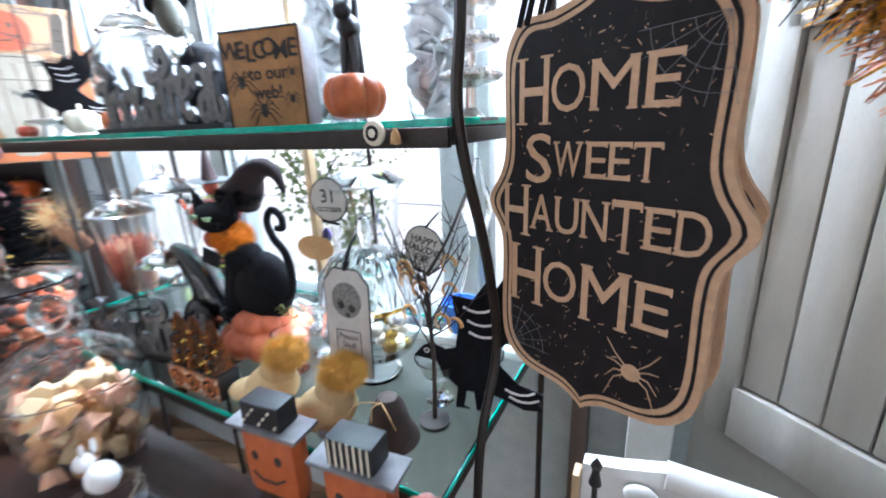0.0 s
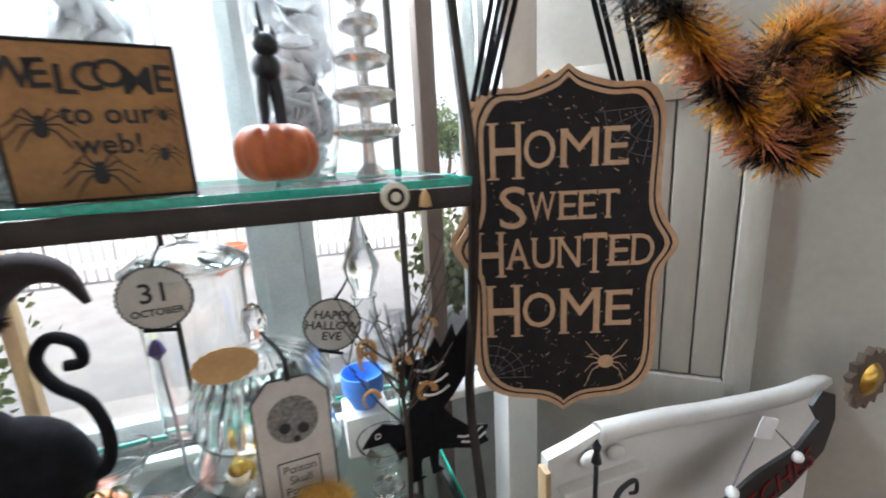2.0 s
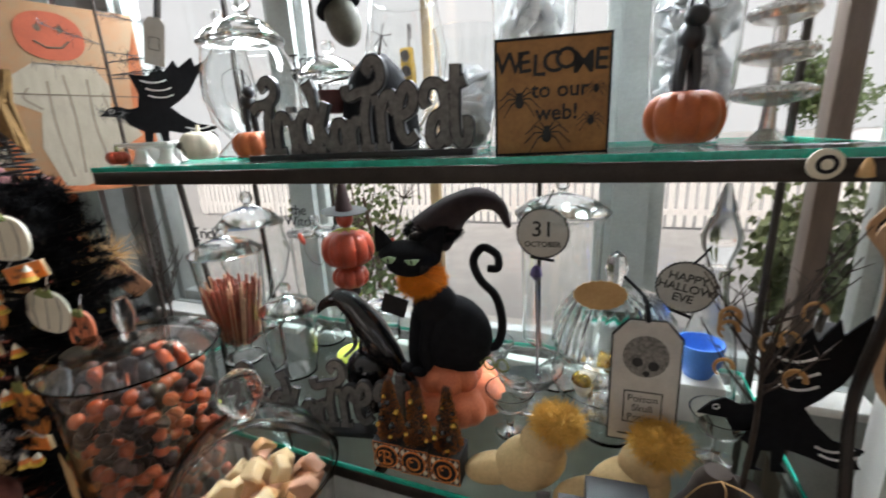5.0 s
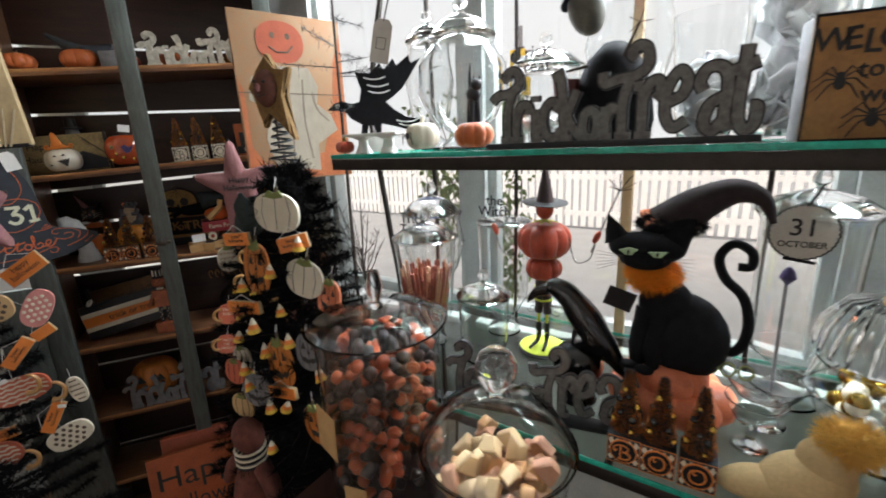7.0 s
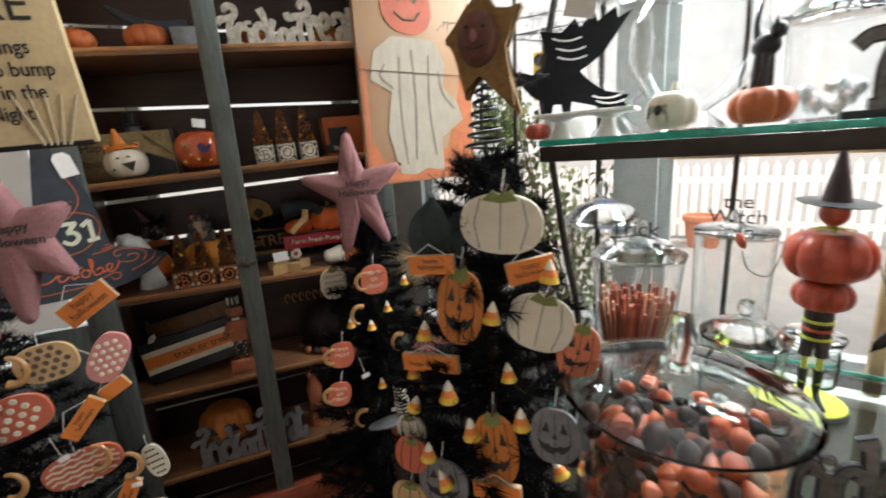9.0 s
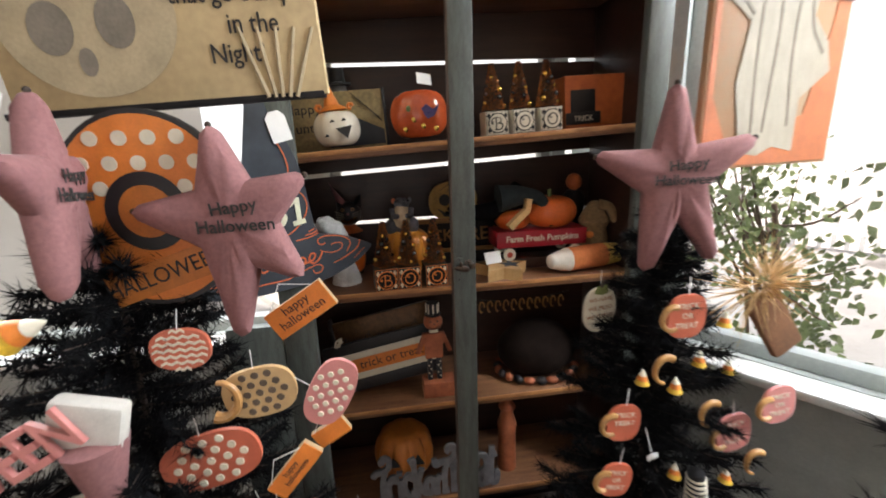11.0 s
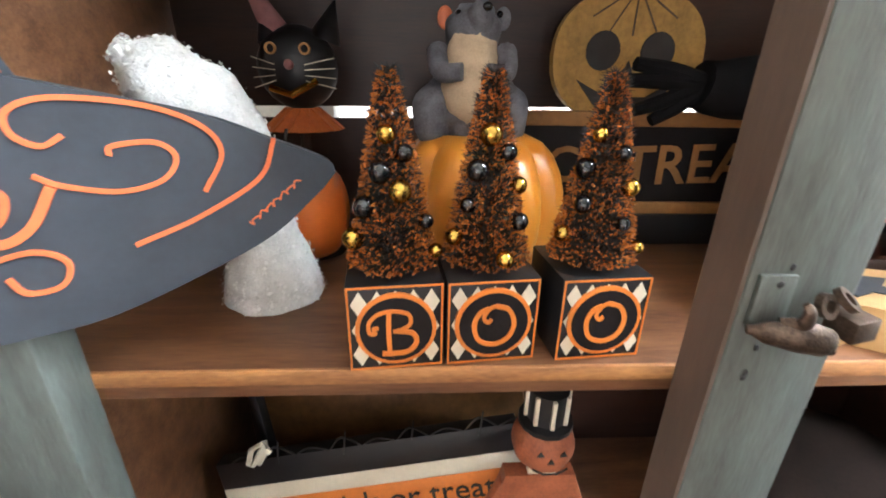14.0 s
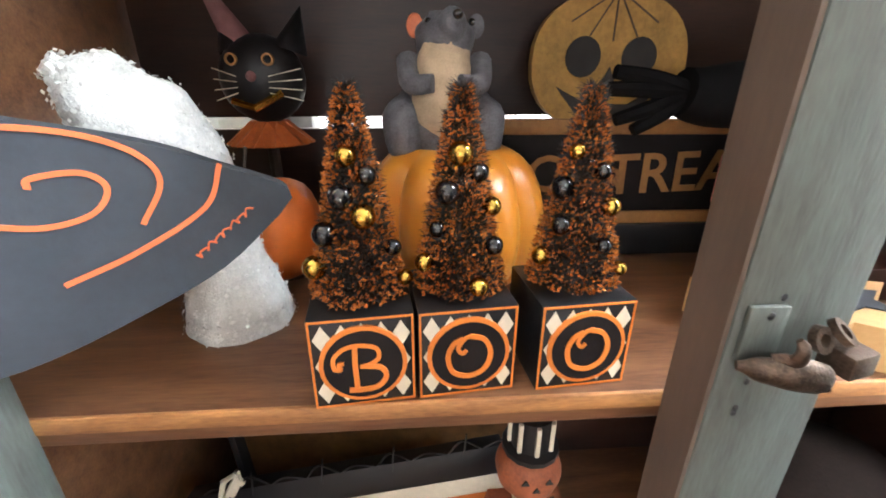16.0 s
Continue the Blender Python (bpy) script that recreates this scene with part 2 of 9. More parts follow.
def gourd(bm, r, h, lobes=9, c=(0, 0, 0), deep=0.13, seg=6, rings=14, dent=0.25):
    """A ribbed pumpkin standing on c."""
    n = lobes * seg
    rows = []
    for j in range(rings + 1):
        t = math.pi * j / rings
        row = []
        for i in range(n):
            p = 2 * math.pi * i / n
            w = 1 - deep * (1 - abs(math.sin(lobes * p / 2)) ** 0.6) * (0.25 + 0.75 * math.sin(t))
            rr = r * math.sin(t) ** 0.75 * w
            z = h * 0.5 * (1 + math.cos(t) * (1 - dent * (1 - math.sin(t)) ** 2))
            row.append(bm.verts.new((c[0] + rr * math.cos(p), c[1] + rr * math.sin(p), c[2] + z)) if 0 < j < rings else None)
        if j in (0, rings):
            row = [bm.verts.new((c[0], c[1], c[2] + h * 0.5 * (1 + (1 - dent) * math.cos(t))))] * n
        rows.append(row)
    for p, q in zip(rows, rows[1:]):
        for i in range(n):
            k = (i + 1) % n
            vs = list(dict.fromkeys([p[i], q[i], q[k], p[k]]))
            if len(vs) > 2:
                bm.faces.new(vs)
    return bm


def part(name, bm, material, parent=None, label="", m=None, smooth=True, clean=True):
    if isinstance(bm, bmesh.types.BMesh):
        if clean:
            bmesh.ops.recalc_face_normals(bm, faces=bm.faces[:])
        me = bpy.data.meshes.new(name)
        bm.to_mesh(me)
        bm.free()
    else:
        me = bm
    me.materials.clear()
    me.materials.append(material)
    if smooth and len(me.polygons):
        me.shade_smooth()
        me.set_sharp_from_angle(angle=radians(38))
    ob = new(name, me)
    if parent:
        ob.parent = parent
    if m is not None:
        ob.matrix_basis = m
    if label:
        ob["label"] = label
    return ob


def thing(name, m, label, category, group=""):
    ob = new(name)
    ob.empty_display_size = 0.05
    ob.matrix_world = m
    return tagged(ob, label, category, group)


def BM():
    return bmesh.new()


def lettering(text, size, depth=0.001, align="CENTER", bold=0.0, bevel=0.0):
    c = bpy.data.curves.new("lettering", "FONT")
    c.body, c.size, c.extrude, c.align_x, c.offset, c.bevel_depth, c.resolution_u = text, size, depth, align, bold, bevel, 3
    ob = bpy.data.objects.new("lettering", c)
    scene.collection.objects.link(ob)
    bpy.context.view_layer.update()
    me = bpy.data.meshes.new_from_object(ob.evaluated_get(bpy.context.evaluated_depsgraph_get()))
    bpy.data.objects.remove(ob), bpy.data.curves.remove(c)
    return me


def write(text, size, material, parent, x=0.0, y=0.0, z=0.0, depth=0.001, rot=0.0, sx=1.0, bold=0.0, name="lettering", align="CENTER", face=None):
    """Letters that stand upright and face -y."""
    return part(name, lettering(text, size, depth, align, bold), material, parent, m=(face or Matrix()) @ pose(x, y, z, 90, 0, 0) @ pose(0, 0, 0, 0, 0, rot) @ Matrix.Diagonal((sx, 1, 1, 1)), smooth=False)


def setting(name, bm, material, m, label, cat="", smooth=True):
    ob = part(name, bm, material, smooth=smooth)
    ob.matrix_world = m
    return tagged(ob, label, cat or name.split("_")[0], kind="structure")


def wall_with_holes(length, height, thick, holes, x0=0.0):
    """A wall along x, its inner face at y = 0, with openings (x0, x1, z0, z1) side by side."""
    bm = BM()
    x = x0
    for a, b, lo, hi in sorted(holes):
        if a > x:
            box(bm, ((x + a) / 2, thick / 2, height / 2), (a - x, thick, height))
        if lo > 0:
            box(bm, ((a + b) / 2, thick / 2, lo / 2), (b - a, thick, lo))
        box(bm, ((a + b) / 2, thick / 2, (hi + height) / 2), (b - a, thick, height - hi))
        x = b
    end = x0 + length
    if end > x:
        box(bm, ((x + end) / 2, thick / 2, height / 2), (end - x, thick, height))
    return bm


# ---- the room ----
H = 2.75
bm = BM()
for i in range(44):
    box(bm, (0, -3.2 + i * 0.14, -0.011), (9.0, 0.134, 0.022), 0.002)
setting("floor", bm, M_FLOORWOOD, pose(-0.6, -0.3, 0), "worn brown wooden floorboards", "floor")
bm = BM()
box(bm, (0, 0, 0.05), (9.0, 7.0, 0.1))
setting("ceiling", bm, M_CEIL, pose(-0.6, -0.6, H), "plain white painted ceiling", "ceiling")
WB = 0.60
WHOLES = [(-0.72, 0.03, 0.98, 2.45), (0.12, 1.105, 0.98, 2.45), (1.195, 1.70, 0.98, 2.45)]
setting("wall_window", wall_with_holes(2.85, H, 0.12, WHOLES, -1.05), M_MULLION, FW @ pose(0, WB, 0), "grey-green painted window wall of the bay", "wall")
RW = FW @ pose(1.80, WB, 0, 0, 0, -40)
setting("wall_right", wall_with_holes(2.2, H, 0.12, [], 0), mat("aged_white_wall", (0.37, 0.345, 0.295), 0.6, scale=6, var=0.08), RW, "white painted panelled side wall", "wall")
CW = FC @ pose(0, 0.50, 0)
setting("wall_cabinet", wall_with_holes(3.25, H, 0.12, [(-1.5, -0.10, 0.95, 2.45), (0.0, 0.80, 1.0, 2.45)], -2.4), M_MULLION, CW, "grey-green window wall behind the cabinet", "wall")
# unseen back wall; its two openings are added to let in fill light
bm = wall_with_holes(9.0, H, 0.12, [(1.0, 3.6, 0.5, 2.4), (4.6, 7.6, 0.5, 2.4)])
setting("wall_back", bm, M_WALL, pose(3.9, -2.6, 0, 0, 0, 180), "unseen beige shop wall with two added openings for fill lamps", "wall")
for nm, m, ln in (("wall_east", pose(3.9, 2.9, 0, 0, 0, -90), 5.6), ("wall_west", pose(-4.7, -2.7, 0, 0, 0, 90), 5.6)):
    setting(nm, wall_with_holes(ln, H, 0.12, []), M_WALL, m, "plain beige shop wall", "wall")
# added fill lamps in the back wall's openings, brightening the room side
opening_light(pose(1.6, -2.66, 1.45, -90, 0, 180) @ pose(0, 0, 0, 180, 0, 0), 2.5, 1.8, 26, (1.0, 0.98, 0.95))
opening_light(pose(-2.2, -2.66, 1.45, -90, 0, 180) @ pose(0, 0, 0, 180, 0, 0), 2.9, 1.8, 170, (1.0, 0.93, 0.84))


def window(m, w, z0, z1, label):
    w_ob = new("window_1")
    w_ob.matrix_world = m
    tagged(w_ob, label, "window", kind="structure")
    for x, s in ((0.018, 1), (w - 0.018, 1)):
        part("window_frame", box(BM(), (x, 0.05, (z0 + z1) / 2), (0.036, 0.05, z1 - z0), 0.004), M_MULLION, w_ob)
    for z in (z0 + 0.022, z1 - 0.022):
        part("window_frame", box(BM(), (w / 2, 0.05, z), (w - 0.074, 0.05, 0.044), 0.004), M_MULLION, w_ob)
    pane = part("pane", box(BM(), (w / 2, 0.055, (z0 + z1) / 2), (w - 0.08, 0.003, z1 - z0 - 0.095)), M_PANE, w_ob)
    pane.visible_shadow = False
    part("window_sill", box(BM(), (w / 2, -0.02, z0 - 0.016), (w + 0.02, 0.13, 0.026), 0.005), M_WHITE, w_ob, "white painted window sill")


for a, b in ((-0.70, 0.02), (0.13, 1.10), (1.20, 1.69)):
    opening_light(FW @ pose((a + b) / 2, WB + 0.08, 2.32, -36, 0, 0), b - a, 0.2, (44 if a > 0 else 20) * (b - a), (0.87, 0.94, 1.0))
opening_light(CW @ pose(-0.8, 0.08, 2.32, -40, 0, 0), 1.3, 0.2, 34)
for a, b, lo, hi in WHOLES:
    window(FW @ pose(a, WB, 0), b - a, lo, hi, "large window pane in a grey-green painted frame")
window(CW @ pose(-1.5, 0, 0), 1.4, 0.95, 2.45, "bright window beside the cabinet")
window(CW @ pose(0, 0, 0), 0.8, 1.0, 2.45, "window behind the cabinet")

# beadboard panel on the side wall
bm = BM()
pan = new("trim")
pan.matrix_world = RW @ pose(0, 0, 0)
tagged(pan, "aged white beadboard shutter panel with cracks", "panel", kind="structure")
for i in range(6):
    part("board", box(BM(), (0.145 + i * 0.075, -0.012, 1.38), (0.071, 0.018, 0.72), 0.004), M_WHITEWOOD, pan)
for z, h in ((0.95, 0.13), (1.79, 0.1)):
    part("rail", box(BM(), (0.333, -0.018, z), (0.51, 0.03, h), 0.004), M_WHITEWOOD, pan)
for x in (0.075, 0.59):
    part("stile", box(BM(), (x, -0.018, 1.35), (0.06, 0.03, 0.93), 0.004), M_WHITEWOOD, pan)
bm = BM()
box(bm, (0, 0, H / 2), (0.09, 0.09, H - 0.01), 0.006)
tagged(part("post", bm, M_WHITE), "square white painted post", "post", kind="structure").matrix_world = FW @ pose(1.70, 0.42, 0)
bm = BM()
box(bm, (0, 0, H / 2), (0.045, 0.06, H - 0.01), 0.006)
tagged(part("post", bm, M_BROWNPOST), "brown painted window post", "post", kind="structure").matrix_world = FW @ pose(1.53, 0.55, 0)
bm = BM()
box(bm, (0, 0, 1.55), (0.028, 0.03, 1.14), 0.003)
box(bm, (-0.24, 0, 1.56), (0.45, 0.028, 0.03), 0.003)
tagged(part("trim_screen", bm, M_TANWOOD), "tan wooden screen frame in the window", "window frame", kind="structure").matrix_world = FW @ pose(0.61, 0.56, 0)

# ---- outside ----
M_ASPHALT = mat("pale_asphalt", (0.30, 0.30, 0.295), 0.85, scale=3, var=0.12)
M_FENCE = mat("fence_white", (0.8, 0.8, 0.78), 0.6, scale=6, var=0.05)
M_TERRA = mat("terracotta", (0.5, 0.2, 0.11), 0.8, scale=20, var=0.15)
M_LEAF = mat("leaves", (0.09, 0.15, 0.035), 0.6, scale=4, var=0.3)
M_LEAF2 = mat("pale_leaves", (0.17, 0.22, 0.08), 0.6, scale=4, var=0.3)
M_BARK = mat("bark", (0.14, 0.1, 0.07), 0.9, scale=12, var=0.3)
bm = BM()
box(bm, (0, 0, -0.05), (600, 600, 0.1))
setting("ground", bm, M_ASPHALT, pose(0, 0, -0.12), "pale grey asphalt street and car park", "ground")
bm = BM()
box(bm, (0, 0, 0), (16, 2.2, 0.14), 0.02)
setting("pavement", bm, mat("concrete", (0.42, 0.41, 0.38), 0.8, scale=5, var=0.1), FW @ pose(0, 1.9, -0.11), "light concrete pavement with a kerb", "pavement")

fence = thing("picket_fence", FW @ pose(0, 7.4, -0.12), "white painted picket fence along the street", "fence")
pk = BM()
slab(pk, [(-0.045, 0), (0.045, 0), (0.045, 1.16), (0, 1.23), (-0.045, 1.16)], 0.02)
first = part("picket", pk, M_FENCE, fence, m=pose(-9, 0, 0.05), smooth=False)
for i in range(1, 130):
    ob = new("picket", first.data)
    ob.parent, ob.matrix_basis = fence, pose(-9 + i * 0.15, 0, 0.05)
for z in (0.3, 1.0):
    part("rail", box(BM(), (0.7, 0.045, z), (19.6, 0.04, 0.09)), M_FENCE, fence)
for i in range(9):
    part("post", box(BM(), (-9 + i * 2.4, 0.1, 0.68), (0.11, 0.11, 1.36), 0.01), M_FENCE, fence)


def foliage(name, m, height, crown, n, leaf, material, label, trunk=0.05, seed=1, base=0.2):
    """A trunk with limbs and a ragged crown of single leaves."""
    rnd = random.Random(seed)
    t = thing(name, m, label, "tree" if height > 1.6 else "shrub")
    bm = BM()
    tube(bm, curve_pts([(0, 0, 0), (0.04 * height, 0.02, height * 0.3), (0, 0, height * 0.62)], 5), trunk, trunk * 0.5, 7)
    tips = []
    for i in range(16):
        a, r = rnd.uniform(0, 6.28), crown * rnd.uniform(0.4, 1.0)
        z0 = height * rnd.uniform(base, 0.6)
        tip = Vector((r * math.cos(a), r * math.sin(a), height * rnd.uniform(base + 0.15, 1.0)))
        tube(bm, curve_pts([(0, 0, z0), tip * 0.55 + Vector((0, 0, z0 * 0.4)), tip], 4), trunk * 0.4, trunk * 0.08, 5)
        tips.append(tip)
    part("trunk", bm, M_BARK, t)
    v, f = [], []
    for i in range(n):
        c = rnd.choice(tips) * rnd.uniform(0.6, 1.05) + Vector([rnd.gauss(0, crown * 0.17) for _ in range(3)])
        if c.z < 0.03:
            continue
        d = Vector([rnd.gauss(0, 1) for _ in range(3)]).normalized()
        e = d.orthogonal().normalized() * leaf * 0.4
        k = len(v)
        v += [c, c + d * leaf * 0.5 + e, c + d * leaf + Vector((0, 0, -leaf * 0.25)), c + d * leaf * 0.5 - e]
        f.append((k, k + 1, k + 2, k + 3))
    me = bpy.data.meshes.new("crown")
    me.from_pydata([tuple(p) for p in v], [], f)
    part("crown", me, material, t, smooth=False)
    return t


foliage("shrub", FW @ pose(-0.75, 2.3, -0.05), 2.0, 0.6, 1100, 0.055, M_LEAF2, "leafy green shrub outside the window", 0.03, 3, 0.1)
foliage("shrub", FW @ pose(2.75, 3.4, -0.05), 1.15, 0.6, 1800, 0.1, M_LEAF2, "broad-leaved green shrub on the pavement", 0.03, 4, 0.1)
for i, (a, b, h) in enumerate([(12, 30, 5.5), (22, 34, 7), (-16, 32, 6)]):
    foliage("tree", FW @ pose(a, b, -0.12), h, h * 0.36, 2600, 0.3, M_LEAF, "hazy green street tree across the road", 0.16, 10 + i, 0.35)
pot = thing("flower_pot", FW @ pose(0.0, 6.9, -0.12), "terracotta flower pot on the street by the fence", "flower pot")
part("pot", lathe(BM(), [(0, 0), (0.17, 0), (0.24, 0.42), (0.27, 0.42), (0.27, 0.5), (0.23, 0.5), (0.22, 0.45), (0, 0.45)], 20), M_TERRA, pot)
# traffic light and parked car
tl = thing("traffic_light", FW @ pose(-3.3, 8.9, -0.12), "yellow traffic light on a grey pole", "traffic light")
part("pole", tube(BM(), [(0, 0, 0), (0, 0, 4.2)], 0.06, 0.05), M_GREY, tl)
part("housing", box(BM(), (0, -0.12, 3.2), (0.34, 0.2, 1.0), 0.03), mat("signal_yellow", (0.6, 0.4, 0.02), 0.5), tl)
for z in (2.88, 3.2, 3.52):
    part("lens", lathe(BM(), [(0, 0), (0.11, 0), (0.13, 0.06), (0.12, 0.06), (0.1, 0.02), (0, 0.02)], 16, pose(0, -0.22, z, 90, 0, 0)), M_BLACK, tl)
car = thing("car", FW @ pose(8.2, 13.5, -0.12, 0, 0, 8), "white parked saloon car in the distance", "car")
M_CAR = mat("car_white", (0.7, 0.71, 0.73), 0.25, scale=3, var=0.04, coat=0.5)
bm = BM()
slab(bm, [(-2.2, 0.3), (2.2, 0.3), (2.25, 0.75), (1.2, 0.9), (0.6, 1.38), (-0.9, 1.4), (-1.6, 0.95), (-2.2, 0.88)], 1.7, -0.85)
bmesh.ops.bevel(bm, geom=bm.edges[:], offset=0.06, segments=2, affect="EDGES")
part("body", bm, M_CAR, car)
part("window", slab(BM(), [(1.0, 0.92), (0.52, 1.3), (-0.85, 1.32), (-1.4, 0.95)], 0.02, -0.88), M_BLACKGLOSS, car)
for x in (-1.4, 1.4):
    for y in (-0.8, 0.8):
        part("wheel", lathe(BM(), [(0, -0.1), (0.3, -0.1), (0.33, -0.05), (0.33, 0.05), (0.3, 0.1), (0, 0.1)], 20, pose(x, y, 0.33, 90, 0, 0)), M_BLACK, car)

# added glowing backdrop far beyond the street, in place of pale overcast sky
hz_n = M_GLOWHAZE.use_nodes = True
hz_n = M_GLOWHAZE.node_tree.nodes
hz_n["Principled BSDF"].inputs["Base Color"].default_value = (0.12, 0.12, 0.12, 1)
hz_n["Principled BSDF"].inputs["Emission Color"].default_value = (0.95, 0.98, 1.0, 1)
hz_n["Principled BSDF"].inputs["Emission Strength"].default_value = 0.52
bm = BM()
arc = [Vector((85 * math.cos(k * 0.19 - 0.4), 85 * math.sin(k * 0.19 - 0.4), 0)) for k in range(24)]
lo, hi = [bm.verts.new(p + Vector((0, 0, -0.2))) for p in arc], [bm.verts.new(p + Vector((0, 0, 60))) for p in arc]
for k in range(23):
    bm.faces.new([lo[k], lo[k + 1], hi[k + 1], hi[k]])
setting("backdrop", bm, M_GLOWHAZE, pose(0, 0, 0), "glowing backdrop standing in for pale overcast sky", "sky")

# ---- the display stand with two glass shelves ----
ZU, ZL = 1.612, 1.05
A0, A1 = 0.0, 1.42
stand = thing("display_stand", FW, "dark iron display stand with two glass shelves", "display stand")


def glass_shelf(z, a0, a1, b0, b1):
    g = part("glass_shelf", box(BM(), ((a0 + a1) / 2, (b0 + b1) / 2, z - 0.005), (a1 - a0 - 0.004, b1 - b0 - 0.004, 0.009)), M_SHELFGLASS, stand, "clear glass shelf with green edges")
    g.visible_shadow = False
    for yy in (b0, b1):
        part("glass_edge", box(BM(), ((a0 + a1) / 2, yy, z - 0.005), (a1 - a0, 0.0035, 0.0105), 0.001), M_EDGE, g, "bright green polished glass edge")
    for xx in (a0, a1):
        part("glass_edge", box(BM(), (xx, (b0 + b1) / 2, z - 0.005), (0.0035, b1 - b0 - 0.004, 0.0105), 0.001), M_EDGE, g)
    zz = z - 0.0245
    for yy in (b0 + 0.006, b1 - 0.006):
        part("bar", box(BM(), ((a0 + a1) / 2, yy, zz), (a1 - a0, 0.012, 0.027), 0.002), M_IRON, stand)
    for xx in (a0 + 0.006, a1 - 0.006, a0 + (a1 - a0) * 0.5):
        part("bar", box(BM(), (xx, (b0 + b1) / 2, zz), (0.012, b1 - b0 - 0.026, 0.022), 0.002), M_IRON, stand)


glass_shelf(ZU, A0, A1, 0.0, 0.46)
glass_shelf(ZL, 0.0, 1.42, -0.065, 0.5)
part("pole", tube(BM(), curve_pts([(1.44, 0.0, 0.0), (1.44, 0.02, 0.8), (1.438, 0.047, 1.067), (1.446, 0.105, 1.227), (1.444, 0.073, 1.398), (1.428, 0.016, 1.602), (1.424, 0.04, 1.75), (1.41, 0.1, 2.1), (1.40, 0.2, 2.3)], 6), 0.0085), M_IRON, stand)
part("pole", tube(BM(), curve_pts([(0.03, 0.2, 0.0), (0.02, 0.22, 1.05), (-0.03, 0.24, 1.37), (-0.07, 0.25, 1.6), (-0.09, 0.26, 1.75), (-0.05, 0.28, 2.0), (0.0, 0.32, 2.3)], 6), 0.0085), M_IRON, stand)
for a in (A0 - 0.012, A1 + 0.012):
    part("pole", tube(BM(), [(a, 0.49, 0), (a, 0.47, 2.3)], 0.0085), M_IRON, stand)
for a in (0.30, 0.93):
    part("rod", tube(BM(), [(a, 0.47, ZL), (a, 0.47, 2.3)], 0.006), M_IRON, stand)

# front table, seen under the jars
tab = thing("table", FW @ pose(0.84, -0.21, 0), "dark wooden display table under the candy jars", "table")
part("tabletop", box(BM(), (0, 0, 0.86), (1.46, 0.32, 0.035), 0.005), M_DARKWOOD, tab)
for x in (-0.68, 0.68):
    for y in (-0.09, 0.09):
        part("leg", box(BM(), (x, y, 0.42), (0.05, 0.05, 0.84), 0.005), M_DARKWOOD, tab)
ZT = 0.8775

# ---- the cabinet ----
cab = thing("cabinet", FC, "old open cabinet with mahogany shelves and grey-green stiles", "cabinet")
CL, CR, CB = -0.06, 0.82, 0.255
# worn orange lip, its colour raised to paint in the front edge's highlight
M_WORN_HIGHLIGHT = mat("worn_highlit_shelf_edge", (0.52, 0.25, 0.09), 0.5, scale=18, var=0.3, bump=0.3, col2=(0.2, 0.08, 0.035), stretch=(1, 5, 5))
# the upper two shelves sag towards the window end
SH = [(0.29, 0), (0.60, 0), (0.905, 0), (1.235, 0), (1.575, -3.15), (1.925, -3.3), (2.30, 0)]
for z, tip in SH:
    lie = pose(0, 0, z, 0, tip, 0)
    part("shelf", box(BM(), ((CL + CR) / 2, CB / 2 + 0.0, -0.011), (CR - CL, CB, 0.022), 0.003), M_SHELFWOOD, cab, m=lie)
    part("worn_highlit_edge", box(BM(), ((CL + CR) / 2, -0.0012, -0.005), (CR - CL - 0.004, 0.003, 0.011), 0.001), M_WORN_HIGHLIGHT, cab, "worn front edge, paler still for a painted highlight", m=lie)
S4, S5 = (FC @ pose(0, 0, SH[k][0], 0, SH[k][1], 0) for k in (4, 5))
# right side gets the shade-deepened wood, left side the lighter shelf wood
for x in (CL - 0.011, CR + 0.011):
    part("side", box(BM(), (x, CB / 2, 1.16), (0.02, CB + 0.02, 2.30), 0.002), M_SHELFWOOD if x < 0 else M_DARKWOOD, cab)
gaps = [(0.3, 0.3), (0.72, 0.73), (1.145, 1.16), (1.363, 1.37), (1.503, 1.552), (1.80, 1.815), (2.05, 2.055)]
lo = (0.0, 0.0)
for g0, g1 in gaps + [(2.31, 2.31)]:
    w = 0.0055 if g0 not in (1.503, 1.363) else 0.006
    bm = BM()
    slab(bm, [(CL - 0.018, lo[0]), (CR + 0.018, lo[1]), (CR + 0.018, g1 - w), (CL - 0.018, g0 - w)], 0.012, CB + 0.011)
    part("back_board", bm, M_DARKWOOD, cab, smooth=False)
    lo = (g0 + w, g1 + w)
for x, w in ((-0.048, 0.074), (0.353, 0.054), (0.815, 0.06)):
    part("stile", box(BM(), (x, -0.037 if x > 0 else -0.015, 1.16), (w, 0.028, 2.32), 0.003), M_GREYGREEN, cab, "worn grey-green painted stile")
part("stile_side", box(BM(), (0.3249, -0.037, 1.16), (0.0022, 0.026, 2.31)), M_BROWNPOST, cab, "bare dark wood on the stile's side")
part("base_panel", box(BM(), (-0.15, -0.012, 0.59), (0.128, 0.026, 1.18), 0.003), M_GREYGREEN, cab)
part("cornice", box(BM(), (0.4, -0.02, 2.35), (0.98, 0.09, 0.06), 0.01), M_GREYGREEN, cab)


